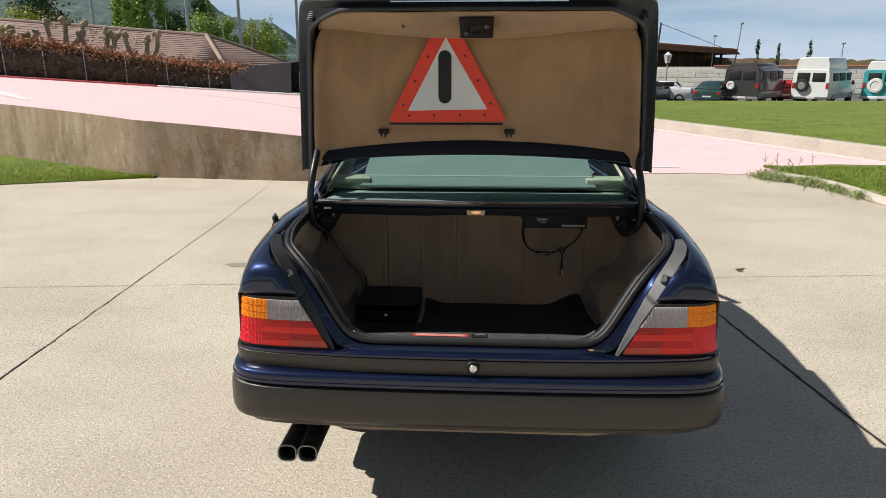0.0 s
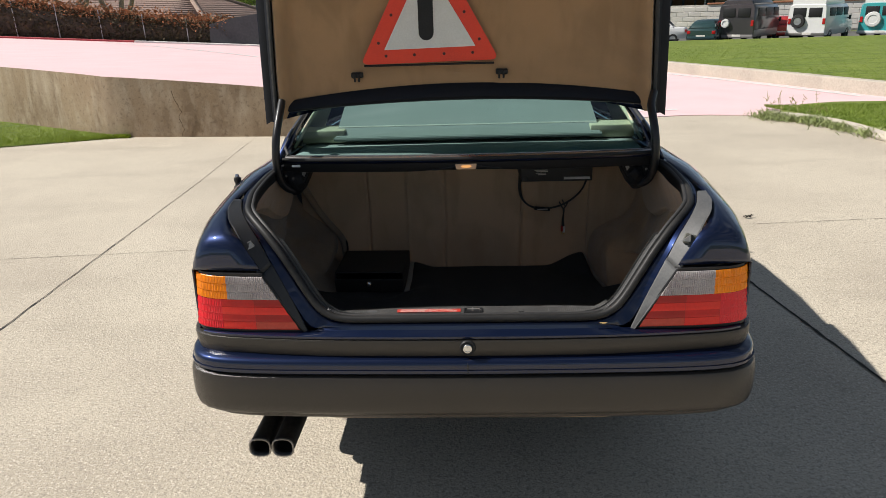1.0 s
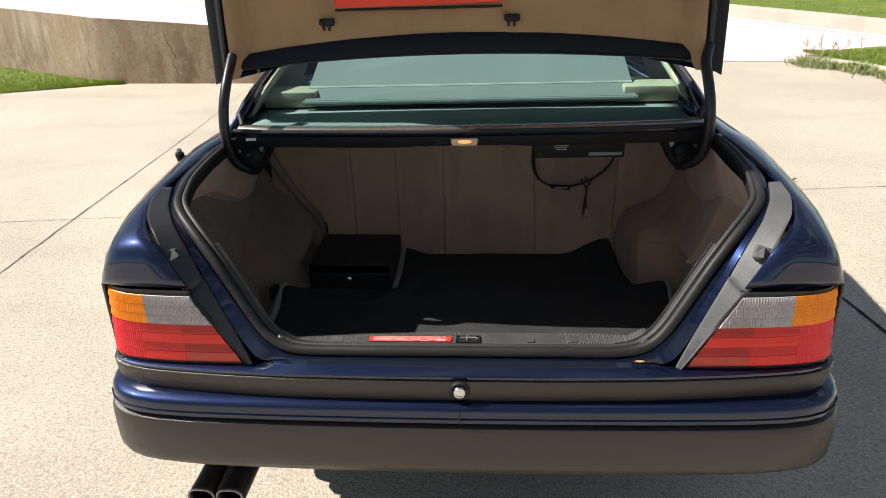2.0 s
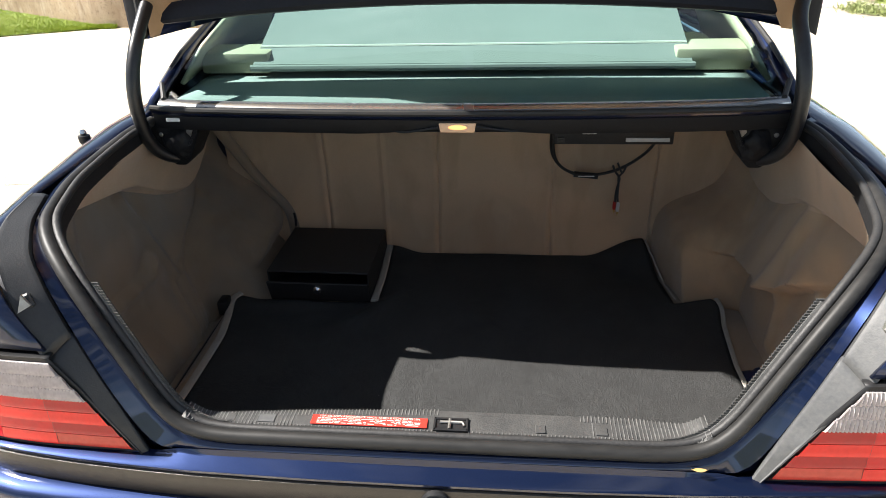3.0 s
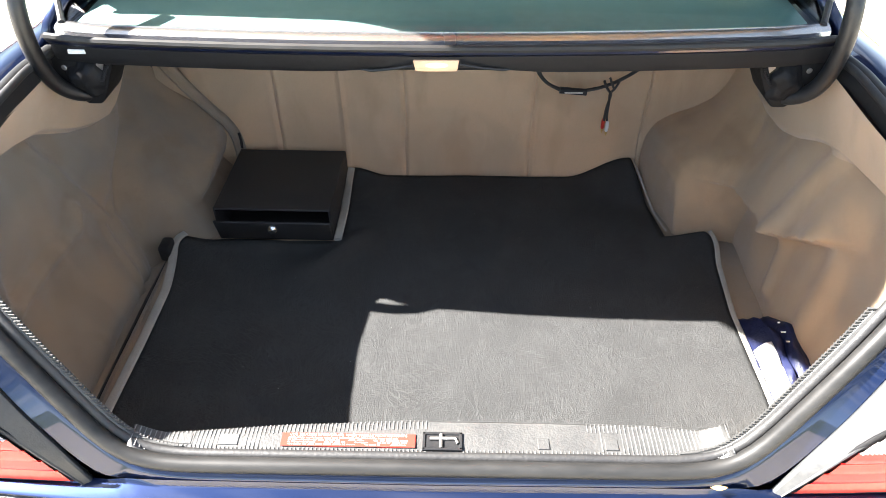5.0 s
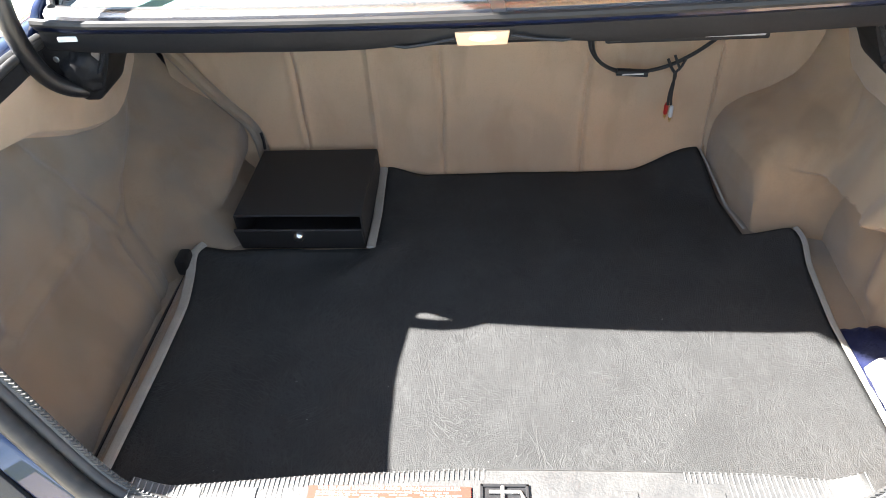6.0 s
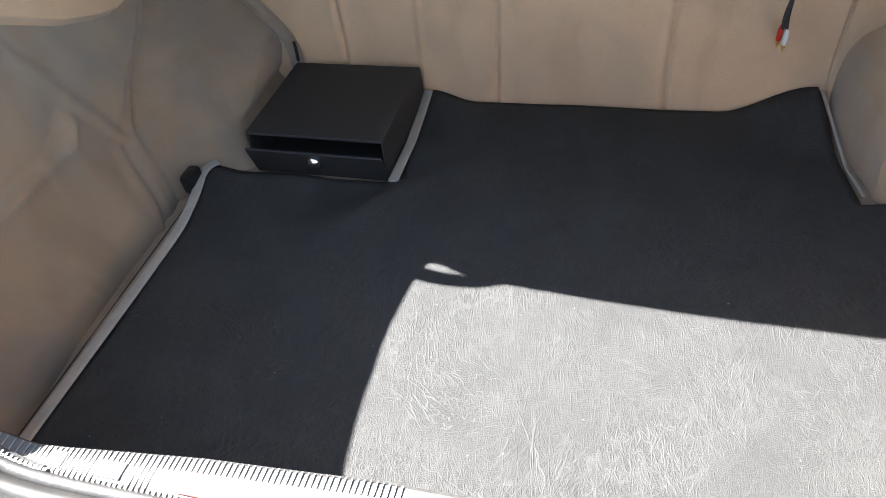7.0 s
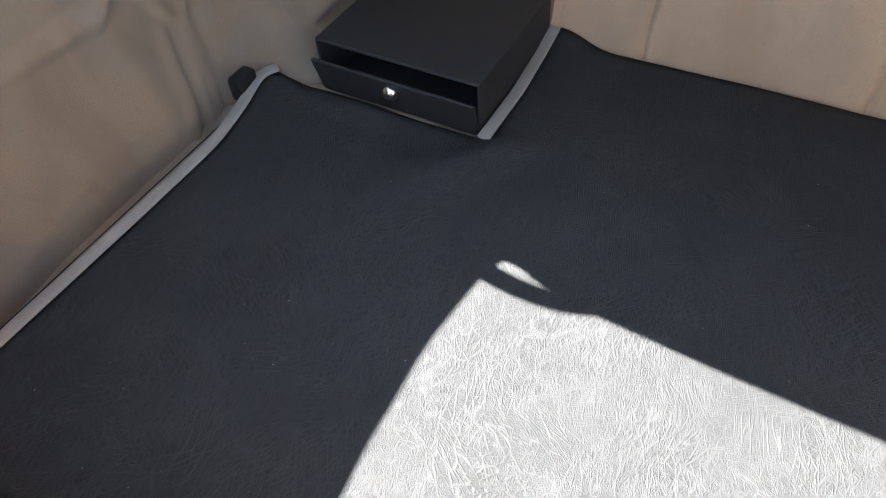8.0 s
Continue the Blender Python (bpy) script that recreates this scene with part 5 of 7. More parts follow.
amp = thing("slim_unit", (.345, .86, 1.03), "slim black car radio unit hung under the rear deck", "radio unit")
bm = bmesh.new()
box(bm, (.345, .87, 1.059), (.275, .20, .078), .004, None, 2)
body = part("unit_body", bm, BLACK, amp)
bm = bmesh.new()
box(bm, (.423, .7685, 1.033), (.10, .003, .010), .001)
part("unit_stripe", bm, material("grey_stripe", (.45, .45, .45), rough=.4), body, "pale grey stripe")
bm = bmesh.new()
for k in range(4):
    box(bm, (.285 + .004 * (k % 2), .7688, 1.066 - .006 * k), (.05 - .006 * k, .002, .0018))
part("unit_print", bm, INK, body)
bm = bmesh.new()
box(bm, (.224, .7685, 1.032), (.018, .003, .014), .001)
box(bm, (.224, .767, 1.032), (.010, .004, .006), .001)
part("unit_socket", bm, RUBBER, body)
cable = thing("cable", (.35, 1.02, .82), "black cable with an inline filter and red and white plugs", "cable")
bm = bmesh.new()
tube(bm, [(.212, .98, 1.0), (.212, 1.03, .93), (.222, 1.055, .88), (.25, 1.06, .845), (.285, 1.06, .829), (.33, 1.06, .824), (.375, 1.06, .832), (.41, 1.06, .845), (.45, 1.055, .872), (.485, 1.03, .92), (.49, .96, .998)], .0042, 8, smooth=2)
tube(bm, [(.216, .98, 1.0), (.219, 1.03, .925), (.23, 1.055, .872), (.256, 1.058, .842), (.29, 1.056, .826)], .003, 8, smooth=2)
part("lead", bm, RUBBER, cable)
bm = bmesh.new()
tube(bm, [(.283, 1.058, .829), (.350, 1.058, .823)], .0085, 10)
flt = part("inline_filter", bm, BLACK, cable)
bm = bmesh.new()
box(bm, (.317, 1.0492, .826), (.045, .002, .003))
part("filter_print", bm, INK, flt)
bm = bmesh.new()
tube(bm, [(.388, 1.05, .858), (.398, 1.052, .836), (.412, 1.055, .82), (.408, 1.056, .80), (.404, 1.056, .77), (.405, 1.056, .745)], .0032, 8, smooth=2)
tube(bm, [(.425, 1.05, .858), (.418, 1.05, .838), (.405, 1.05, .825), (.410, 1.056, .80), (.409, 1.056, .77), (.412, 1.056, .745)], .003, 8, smooth=2)
tube(bm, [(.40, 1.047, .868), (.408, 1.046, .85), (.414, 1.047, .838)], .0028, 6)
part("tied_lead", bm, RUBBER, cable)
for x, mat, lab in ((.404, REDPLASTIC, "red plug"), (.412, WHITEPLASTIC, "white plug")):
    bm = bmesh.new()
    lathe(bm, [(.0, .015), (.003, .014), (.0048, .008), (.0048, -.010), (.0038, -.014), (.0, -.015)], Matrix.Translation((x, 1.046 if x > .41 else 1.060, .734)), 12)
    plug = part("plug", bm, mat, cable, lab)
    bm = bmesh.new()
    lathe(bm, [(.0032, -.014), (.0032, -.021), (.0013, -.021), (.0013, -.027), (0, -.027)], Matrix.Translation((x, 1.046 if x > .41 else 1.060, .734)), 10)
    part("plug_tip", bm, material("brass", (.6, .42, .15), rough=.3, metal=1.0), plug)
cable.location += Vector((.004, -.020, .006))
leaf = thing("fallen_leaf", (.40, -.001, .79), "small dry leaf on the boot edge", "leaf")
bm = bmesh.new()
sheet(bm, [[(.395 + .012 * u, -.003 + .004 * v * (1 - u * u), .7895 + .0015 * u * u + .001 * abs(v)) for u in np.linspace(-1, 1, 7)] for v in (-1, 0, 1)])
thick(part("blade", bm, material("dry_leaf", (.5, .33, .12), (.4, .25, .1), rough=.8), leaf), .0008)


# ---- surroundings ----
CONCRETE = layered_material("pale_concrete", (0.56, 0.495, 0.39), (
    (0.7, 4, .40, .66, (0.46, 0.40, 0.315), 1.0, None), (1.6, 5, .52, .74, (0.40, 0.345, 0.27), 0.8, (0.35, 1, 1)),
    (7, 5, .56, .76, (0.38, 0.33, 0.26), 0.55, None), (55, 2, .52, .66, (0.30, 0.26, 0.21), 0.7, None),
    (75, 2, .54, .68, (0.72, 0.66, 0.55), 0.7, None), (170, 2, .52, .68, (0.24, 0.21, 0.17), 0.8, None),
    (24, 2, .73, .78, (0.22, 0.20, 0.17), 0.7, None)), 95, 0.009)
PINK = material("pink_painted_asphalt", (0.80, 0.565, 0.575), (0.71, 0.49, 0.495), rough=0.8, scale=1.2, fine=60, bump=0.3, bump_scale=160)
WALLMAT = layered_material("stained_render_wall", (0.40, 0.295, 0.19), (
    (0.55, 4, .40, .62, (0.27, 0.185, 0.108), 0.9, (1, 1, .5)), (1.5, 5, .46, .70, (0.50, 0.40, 0.29), 0.75, (1, 1, .4)),
    (3.5, 6, .48, .72, (0.20, 0.135, 0.08), 0.8, (1, 1, .30)), (6, 4, .52, .70, (0.50, 0.41, 0.30), 0.55, (1, 1, .35)), (9, 5, .50, .72, (0.46, 0.36, 0.245), 0.5, None),
    (22, 4, .55, .75, (0.15, 0.105, 0.065), 0.6, None), (80, 3, .52, .72, (0.20, 0.145, 0.09), 0.4, None)), 26, 0.007)
EARTHCRACK = material("dirty_crack", (0.11, 0.075, 0.045), (0.16, 0.11, 0.07), rough=0.95, scale=8)
KERB = material("kerb_concrete", (0.50, 0.45, 0.37), (0.36, 0.32, 0.27), rough=0.9, scale=2.5, fine=30, bump=0.3)
EARTH = material("grassy_earth", (0.10, 0.14, 0.035), (0.14, 0.15, 0.06), rough=0.95, scale=0.8, fine=12)
LAWN = layered_material("mown_lawn", (0.165, 0.225, 0.022), (
    (0.5, 4, .42, .62, (0.225, 0.26, 0.04), 0.8, (.5, 1, 1)), (1.7, 5, .46, .66, (0.085, 0.14, 0.012), 0.85, (.4, 1, 1)), (7, 4, .46, .66, (0.075, 0.12, 0.012), 0.75, (.35, 1, 1)),
    (18, 3, .48, .66, (0.24, 0.29, 0.05), 0.7, (.5, 1, 1)), (55, 2, .50, .66, (0.05, 0.085, 0.008), 0.8, None)), 60, 0.03)
BLADE = material("grass_blades", (0.19, 0.265, 0.022), (0.12, 0.185, 0.014), rough=0.7, scale=1.6, fine=20)
VERGEBLADE = material("verge_blades", (0.30, 0.375, 0.028), (0.21, 0.30, 0.02), rough=0.7, scale=1.6, fine=20)
WEED = material("weed_leaves", (0.20, 0.26, 0.07), (0.31, 0.33, 0.16), rough=0.8, scale=5, fine=30)
PAINTLINE = material("white_road_paint", (0.72, 0.70, 0.68), (0.62, 0.60, 0.58), rough=0.7, scale=4, fine=50)
REDLINE = material("red_road_paint", (0.45, 0.06, 0.07), (0.36, 0.05, 0.06), rough=0.7, scale=4)
ASPHALT = material("car_park_asphalt", (0.12, 0.115, 0.11), (0.09, 0.088, 0.085), rough=0.9, scale=2)


def terrain(x, y):
    z = -.035
    if y > 14:
        z -= .80 * smooth(16, 37, y) * smooth(-3, 4, x)
    z -= 1.5 * smooth(45, 120, y)
    z += .9 * smooth(-4, -18, x) * smooth(24, 30, y) * smooth(200, 60, y)
    return z


bm = bmesh.new()
gx = [-3000, -900, -300, -120, -60, -40] + list(np.linspace(-30, 30, 31)) + [40, 60, 120, 300, 900, 3000]
gy = [-3000, -600, -150, -60, -30, -15, -8, 0] + list(np.linspace(8, 50, 22)) + [60, 80, 120, 200, 400, 1000, 4000]
sheet(bm, [[(x, y, terrain(x, y)) for x in gx] for y in gy])
tagged(part("ground", bm, EARTH), "grassy earth reaching to the hills", "ground", kind="structure")

# concrete slabs, a grid turned a little against the car
pavement = thing("pavement", (0, 0, 0), "pale concrete slabs with dark open joints", "pavement", kind="structure")
TURN = radians(5.0)
FRONT = [(-14, 12.6), (-9.2, 10.3), (-7.2, 9.15), (-5.3, 8.0), (-2.7, 7.75), (0, 8.0), (2.2, 8.55), (3.4, 8.72), (4.5, 8.5), (5.0, 8.6), (6, 8.6), (14, 8.6)]
bm = bmesh.new()
box(bm, (0, 0, -.020), (1, 1, .02))
slab_mesh = bmesh.new()
W, D = 4.42, 4.45
box(slab_mesh, (0, 0, -.03), (W - .001, D - .001, .06))
slab_data = None
rng = random.Random(2)
for i in range(-3, 3):
    for j in range(-3, 2):
        cx, cy = -2.86 + W * (i + .5), 2.86 + D * (j + .5)
        # joint lines meet at (-2.74, 2.86)
        px = -2.74 + (cx + 2.86) * math.cos(TURN) - (cy - 2.86) * math.sin(TURN)
        py = 2.86 + (cx + 2.86) * math.sin(TURN) + (cy - 2.86) * math.cos(TURN)
        if slab_data is None:
            ob = part("slab", slab_mesh, CONCRETE, pavement)
            slab_data = ob.data
        else:
            ob = new("slab", slab_data)
            ob.parent = pavement
        ob.matrix_basis = Matrix.Translation((px, py, 0)) @ Matrix.Rotation(TURN, 4, "Z")
bm.free()

# dirt-filled joints, ragged and wider where the edges have broken away
JOINT = material("joint_dirt", (0.020, 0.018, 0.015), (0.045, 0.040, 0.032), rough=0.95, scale=20)
rngj = random.Random(12)


def joint(p0, p1, w0, w1, seed):
    """A ragged dark line between two points of the slab grid, widths at its ends."""
    n = 90
    bm = bmesh.new()
    rows = [[], []]
    for k in range(n + 1):
        f = k / n
        x, y = p0[0] + (p1[0] - p0[0]) * f, p0[1] + (p1[1] - p0[1]) * f
        d = Vector((p1[0] - p0[0], p1[1] - p0[1])).normalized()
        w = (w0 + (w1 - w0) * f) * (.75 + 1.1 * abs(wob(f * 20, seed, 0, 1)) + .8 * max(0, wob(f * 50, seed, 4, 1)))
        o = .006 * wob(f * 22, seed, 2, 1)
        for sd, r in ((-1, rows[0]), (1, rows[1])):
            px, py = x - d.y * (o + sd * w), y + d.x * (o + sd * w)
            r.append((-2.74 + px * math.cos(TURN) - py * math.sin(TURN), 2.86 + px * math.sin(TURN) + py * math.cos(TURN), .0042))
    sheet(bm, rows)
    part("joint", bm, JOINT, pavement, "dark dirt-filled joint")


joint((-.09, -1.8), (.06, 2.3), .005, .0022, 1)
joint((.06, 2.3), (.10, 5.2), .002, .0018, 2)
joint((-.20, -4.4), (-.09, -1.8), .005, .005, 3)
joint((4.44, -2.3), (4.36, .0), .008, .006, 4)
joint((4.36, .0), (4.30, 5.0), .006, .003, 5)
joint((4.55, -4.4), (4.44, -2.3), .008, .009, 6)
joint((-5.0, -.10), (-.02, -.02), .002, .0022, 7)
joint((-.02, -.02), (4.38, .03), .002, .0022, 8)
joint((4.38, .03), (9.5, .02), .0022, .002, 9)
# dropped bits: a dry leaf clump, a twig, pale chips
for name, x, y, r, mat, lab in (("leaf_clump", 2.205, 3.48, .020, JOINT, "dark clump of dead leaves on the concrete"), ("leaf_clump", 2.25, 3.50, .012, JOINT, "small dark leaf on the concrete"),
                                ("dark_spot", -2.07, 3.44, .06, None, "small dark patch on the concrete")):
    bm = bmesh.new()
    if mat is None:
        # flat ragged patch, darker than the slab
        prism(bm, [(x + 2.4 * r * math.cos(a) * (1 + .3 * wob(math.cos(a), math.sin(a), 3, 2)), y + r * math.sin(a) * (1 + .3 * wob(math.cos(a), math.sin(a), 6, 2)), .0035) for a in np.linspace(0, 6.28, 22)[:-1]], (0, 0, .0008))
        tagged(part(name, bm, material("dark_ground_patch", (.24, .21, .17), (.30, .26, .2), rough=.8)), lab, "stain", kind="structure")
    else:
        for k in range(3):
            c = (x + rngj.uniform(-r, r), y + rngj.uniform(-r, r) * .5)
            sheet(bm, [[(c[0] + r * u, c[1] + r * .5 * v * (1 - u * u), .006 + .02 * abs(u) * rngj.random() + .006 * k) for u in (-1, -.5, 0, .5, 1)] for v in (-1, 0, 1)])
        ob = thing(name, (x, y, .004), lab, "leaf")
        thick(part("blade", bm, mat, ob), .002)

# pink ramp with a curved front edge
BACK = [(-30, 26), (-1.5, 26), (2, 22), (4.5, 16.0), (6.26, 12.2), (7.0, 10.2), (7.4, 9.6)]
bm = bmesh.new()
rows = []
xs = np.r_[np.linspace(-26, -10, 12), np.linspace(-9, 7.2, 55)]
for f in np.linspace(0, 1, 26):
    rows.append([(x, at(FRONT, x) * (1 - f) + at(BACK, x) * f, pink_height(x, at(FRONT, x) * (1 - f) + at(BACK, x) * f) + .012) for x in xs])
rows.insert(0, [(p[0], p[1] + .001, -.1) for p in rows[0]])
sheet(bm, rows)
tagged(part("pink_ramp", bm, PINK), "pink painted asphalt rising as a gentle ramp", "road", kind="structure")


def painted(name, pts, label, mat=PAINTLINE, w=.12):
    bm = bmesh.new()
    q = densify([(x, y, 0) for x, y in pts], 24)
    rows = [[], []]
    for k, p in enumerate(q):
        a, b = Vector(q[max(k - 1, 0)]), Vector(q[min(k + 1, len(q) - 1)])
        t = (b - a).normalized()
        ww = w if not callable(w) else w(k / (len(q) - 1))
        for s, r in ((-1, rows[0]), (1, rows[1])):
            x, y = p[0] - t.y * ww * s, p[1] + t.x * ww * s
            r.append((x, y, pink_height(x, y) + .018))
    sheet(bm, rows)
    return tagged(part(name, bm, mat), label, "road marking", kind="structure")


painted("road_marking", [(-15, 17.5), (-12.5, 15.2), (-9.5, 11.9)], "broad white paint wedge on the pink ramp", w=lambda f: .42 * (1 - f) + .02)
painted("road_marking", [(-14.5, 25.3), (-11, 22.6), (-7, 18.2), (-4.2, 14.6)], "thin white line on the pink ramp", w=.07)
painted("road_marking", [(-4.6, 16), (-3.6, 14.2), (-1, 14.0)], "white painted arrow on the pink ramp", w=.10)
painted("road_marking", [(-1, 9.4), (2.6, 9.3), (3.3, 9.25)], "white painted edge at the foot of the ramp", w=lambda f: .36 * (1 - f) + .05)
painted("road_marking", [(4.2, 16.0), (5.6, 13.0), (6.7, 10.3)], "white line along the kerb", w=.06)
for xa, xb, mat, lab in ((-24, -20.6, PAINTLINE, "white painted length of low kerb"), (-20.6, -13.4, REDLINE, "red painted length of low kerb"), (-13.4, -6.5, PAINTLINE, "white painted length of low kerb")):
    bm = bmesh.new()
    xk = np.linspace(xa, xb - .02, 14)
    sheet(bm, [[(x, 25.80 + d, pink_height(x, 25.8) + h) for x in xk] for d, h in ((0, .0), (0, .07), (.02, .08), (.18, .08), (.19, .0))])
    tagged(part("kerb", bm, mat), lab, "kerb", kind="structure")

# retaining wall under the ramp
bm = bmesh.new()
wx = np.linspace(-16, 2.0, 70)
front = [(x, at(FRONT, x) - .02 + .012 * wob(x, 0, 0, 2)) for x in wx]
rows = []
for k in range(9):
    f = k / 8
    rows.append([(x, y - .03 * (1 - f) + .006 * wob(x, f, 2, 5), -.06 + f * (pink_height(x, y) + .085)) for x, y in front])
rows.append([(x, y + .03, pink_height(x, y) + .024) for x, y in front])
rows.append([(x, y + .20, pink_height(x, y) - .02) for x, y in front])
rows.append([(x, y + .21, -.06) for x, y in front])
sheet(bm, rows)
tagged(part("retaining_wall", bm, WALLMAT), "stained brown rendered retaining wall", "wall", kind="structure")
bm = bmesh.new()
rngc = random.Random(5)
pts, z, x = [], .66, -4.25
while z > .0:
    pts.append((x, at(FRONT, x) - .055, z))
    x, z = x + rngc.uniform(-.05, .035), z - .05
tube(bm, pts, .0035, 5)
tagged(part("wall_crack", bm, EARTHCRACK), "thin dark crack in the retaining wall", "crack", kind="structure")


# grass, kerbs, lawn
def blades(name, mat, spots, h, label, category, seed, lean=.5, w=.012):
    rng = random.Random(seed)
    verts, faces = [], []
    for x, y, z in spots:
        a, hh = rng.uniform(0, 6.28), h * rng.uniform(.5, 1.2)
        dx, dy = math.cos(a), math.sin(a)
        lx, ly = rng.uniform(-lean, lean) * hh, rng.uniform(-lean, lean) * hh
        n = len(verts)
        verts += [(x - dx * w, y - dy * w, z), (x + dx * w, y + dy * w, z), (x + lx * .5 + dx * w * .7, y + ly * .5 + dy * w * .7, z + hh * .6), (x + lx * .5 - dx * w * .7, y + ly * .5 - dy * w * .7, z + hh * .6), (x + lx, y + ly, z + hh)]
        faces += [(n, n + 1, n + 2, n + 3), (n + 3, n + 2, n + 4)]
    me = bpy.data.meshes.new(name)
    me.from_pydata(verts, [], faces)
    me.materials.append(mat)
    return tagged(new(name, me), label, category, kind="stuff")


rng = random.Random(8)
spots = []
for _ in range(26000):
    x = rng.uniform(-12, -5.0)
    y1 = at(FRONT, x) - .05
    y0 = at([(-12, 6.4), (-7, 7.15), (-5.75, 7.62), (-5.2, 7.85)], x)
    if y1 > y0:
        spots.append((x, rng.uniform(y0, y1), .0))
blades("verge_grass", VERGEBLADE, spots, .055, "bright green grass at the foot of the wall", "grass", 1, lean=1.0, w=.005)
bm = bmesh.new()
xs = np.linspace(-12, -5.3, 20)
sheet(bm, [[(x, at([(-12, 6.4), (-7, 7.15), (-5.75, 7.62), (-5.2, 7.85)], x), .012) for x in xs], [(x, at(FRONT, x) - .04, .03) for x in xs]])
tagged(part("verge", bm, LAWN), "grass verge before the wall", "verge", kind="structure")

KERB_LINE = [(-2, 26.5), (2.0, 22.0), (4.54, 15.9), (5.27, 14.3), (6.26, 12.1), (7.02, 10.1), (7.6, 9.3), (9, 8.6), (14, 8.2)]
bm = bmesh.new()
q = densify([(x, y, 0) for x, y in KERB_LINE], 60)
rows = [[], [], [], [], []]
for k, p in enumerate(q):
    a, b = Vector(q[max(k - 1, 0)]), Vector(q[min(k + 1, len(q) - 1)])
    t = (b - a).normalized()
    nx, ny = -t.y, t.x
    if ny < 0:
        nx, ny = -nx, -ny
    nx, ny = abs(nx), abs(ny)
    z = pink_height(p[0], p[1])
    for r, (d, h) in zip(rows, ((0, -.1), (0, .235), (.02, .25), (.20, .25), (.21, -.1))):
        r.append((p[0] + nx * d, p[1] + ny * d, z + h))
sheet(bm, rows)
tagged(part("kerb_wall", bm, KERB), "low concrete kerb wall round the lawn", "kerb", kind="structure")


def lawn_z(x, y):
    return .24 - .66 * smooth(12, 36, y) + .02 * wob(x, y, 0, .6)


bm = bmesh.new()
rows = []
for f in np.linspace(0, 1, 22):
    row = []
    for p in q:
        ex, ey = max(p[0] + 1.5, p[0] * 2.6), 36.5
        x, y = p[0] + .1 + (ex - p[0]) * f, p[1] + .1 + (ey - p[1]) * f
        row.append((x, y, lawn_z(x, y)))
    rows.append(row)
sheet(bm, rows)
tagged(part("lawn", bm, LAWN), "mown green lawn sloping to the car park", "lawn", kind="structure")
rng = random.Random(3)
spots = []
for _ in range(70000):
    f = rng.random() ** 1.5
    p = q[rng.randrange(4, 52)]
    ex = max(p[0] + 1.5, p[0] * 2.6)
    x, y = p[0] + .15 + (ex - p[0]) * f + rng.uniform(-.2, .3), p[1] + .15 + (36.5 - p[1]) * f
    spots.append((x, y, lawn_z(x, y) - .01))
blades("lawn_grass", BLADE, spots, .030, "short blades of lawn grass", "grass", 2, lean=.9, w=.004)

bm = bmesh.new()
BED = [(4.42, 8.2), (4.7, 8.05), (5.02, 7.3), (5.02, 6.3), (5.2, 4.5), (12, 4.5), (12, 8.4), (7.2, 9.3), (5.8, 9.4), (5.2, 9.2), (4.7, 8.7)]
prism(bm, [(x, y, -.03) for x, y in BED], (0, 0, .09))
tagged(part("grass_bed", bm, LAWN), "raised grass bed at the foot of the ramp", "bed", kind="structure")
bm = bmesh.new()
tube(bm, [(4.40, 8.25, .03), (4.72, 7.98, .03), (4.98, 7.3, .03), (4.98, 6.3, .03), (5.15, 4.5, .03)], .075, 8, flat=1.0, smooth=1)
tagged(part("bed_kerb", bm, KERB), "low concrete edging of the grass bed", "kerb", kind="structure")
rng = random.Random(9)
spots = [(rng.uniform(4.6, 8.5), 0, .055) for _ in range(26000)]
spots = [(x, rng.uniform(max(5.6, 9.0 - (x - 4.6) * 3.5), 9.1), .055) for x, _, _ in spots]
blades("bed_grass", BLADE, spots, .036, "grass on the bed", "grass", 4, lean=.9, w=.0045)
rng = random.Random(10)
spots = []
clumps = [(f, rng.uniform(.05, .17), rng.uniform(.3, 1.0)) for f in [rng.random() ** 1.3 for _ in range(26)]]
for _ in range(4600):
    f, r, d = clumps[min(25, int(26 * rng.random()))]
    if rng.random() > d:
        continue
    x, y = at([(0, 4.26), (.5, 4.72), (1, 5.00)], f), at([(0, 8.36), (.5, 7.86), (1, 6.7)], f)
    spots.append((x + rng.gauss(-.03, r * .8), y + rng.gauss(-.02, r), rng.random() * .09 * d))
blades("weeds", WEED, spots, .065, "straggling weeds over the kerb edge", "weeds", 5, lean=1.7, w=.0075)
bm = bmesh.new()
for k in range(16):
    x, y = 4.34 + .045 * k, 8.36 - .022 * k + rng.uniform(-.08, .08)
    h, dx = rng.uniform(.14, .40), rng.uniform(-.12, .12)
    tube(bm, [(x, y, 0), (x + dx * .4, y, h * .55), (x + dx, y, h)], .0022, 4, smooth=1)
    for j in range(5):
        g = rng.uniform(.55, 1.0)
        px, pz = x + dx * g, h * g
        tube(bm, [(px, y, pz), (px + rng.uniform(-.05, .05), y + rng.uniform(-.03, .03), pz + rng.uniform(.01, .05))], .0035, 4)
tagged(part("weed_stalks", bm, material("dry_stalk", (.40, .36, .16), (.30, .30, .10), rough=.9)), "dry weed stalks", "weeds", kind="stuff")

bm = bmesh.new()
box(bm, (22, 43, -.83), (70, 13, .06))
tagged(part("car_park", bm, ASPHALT), "asphalt car park beyond the lawn", "car park", kind="structure")


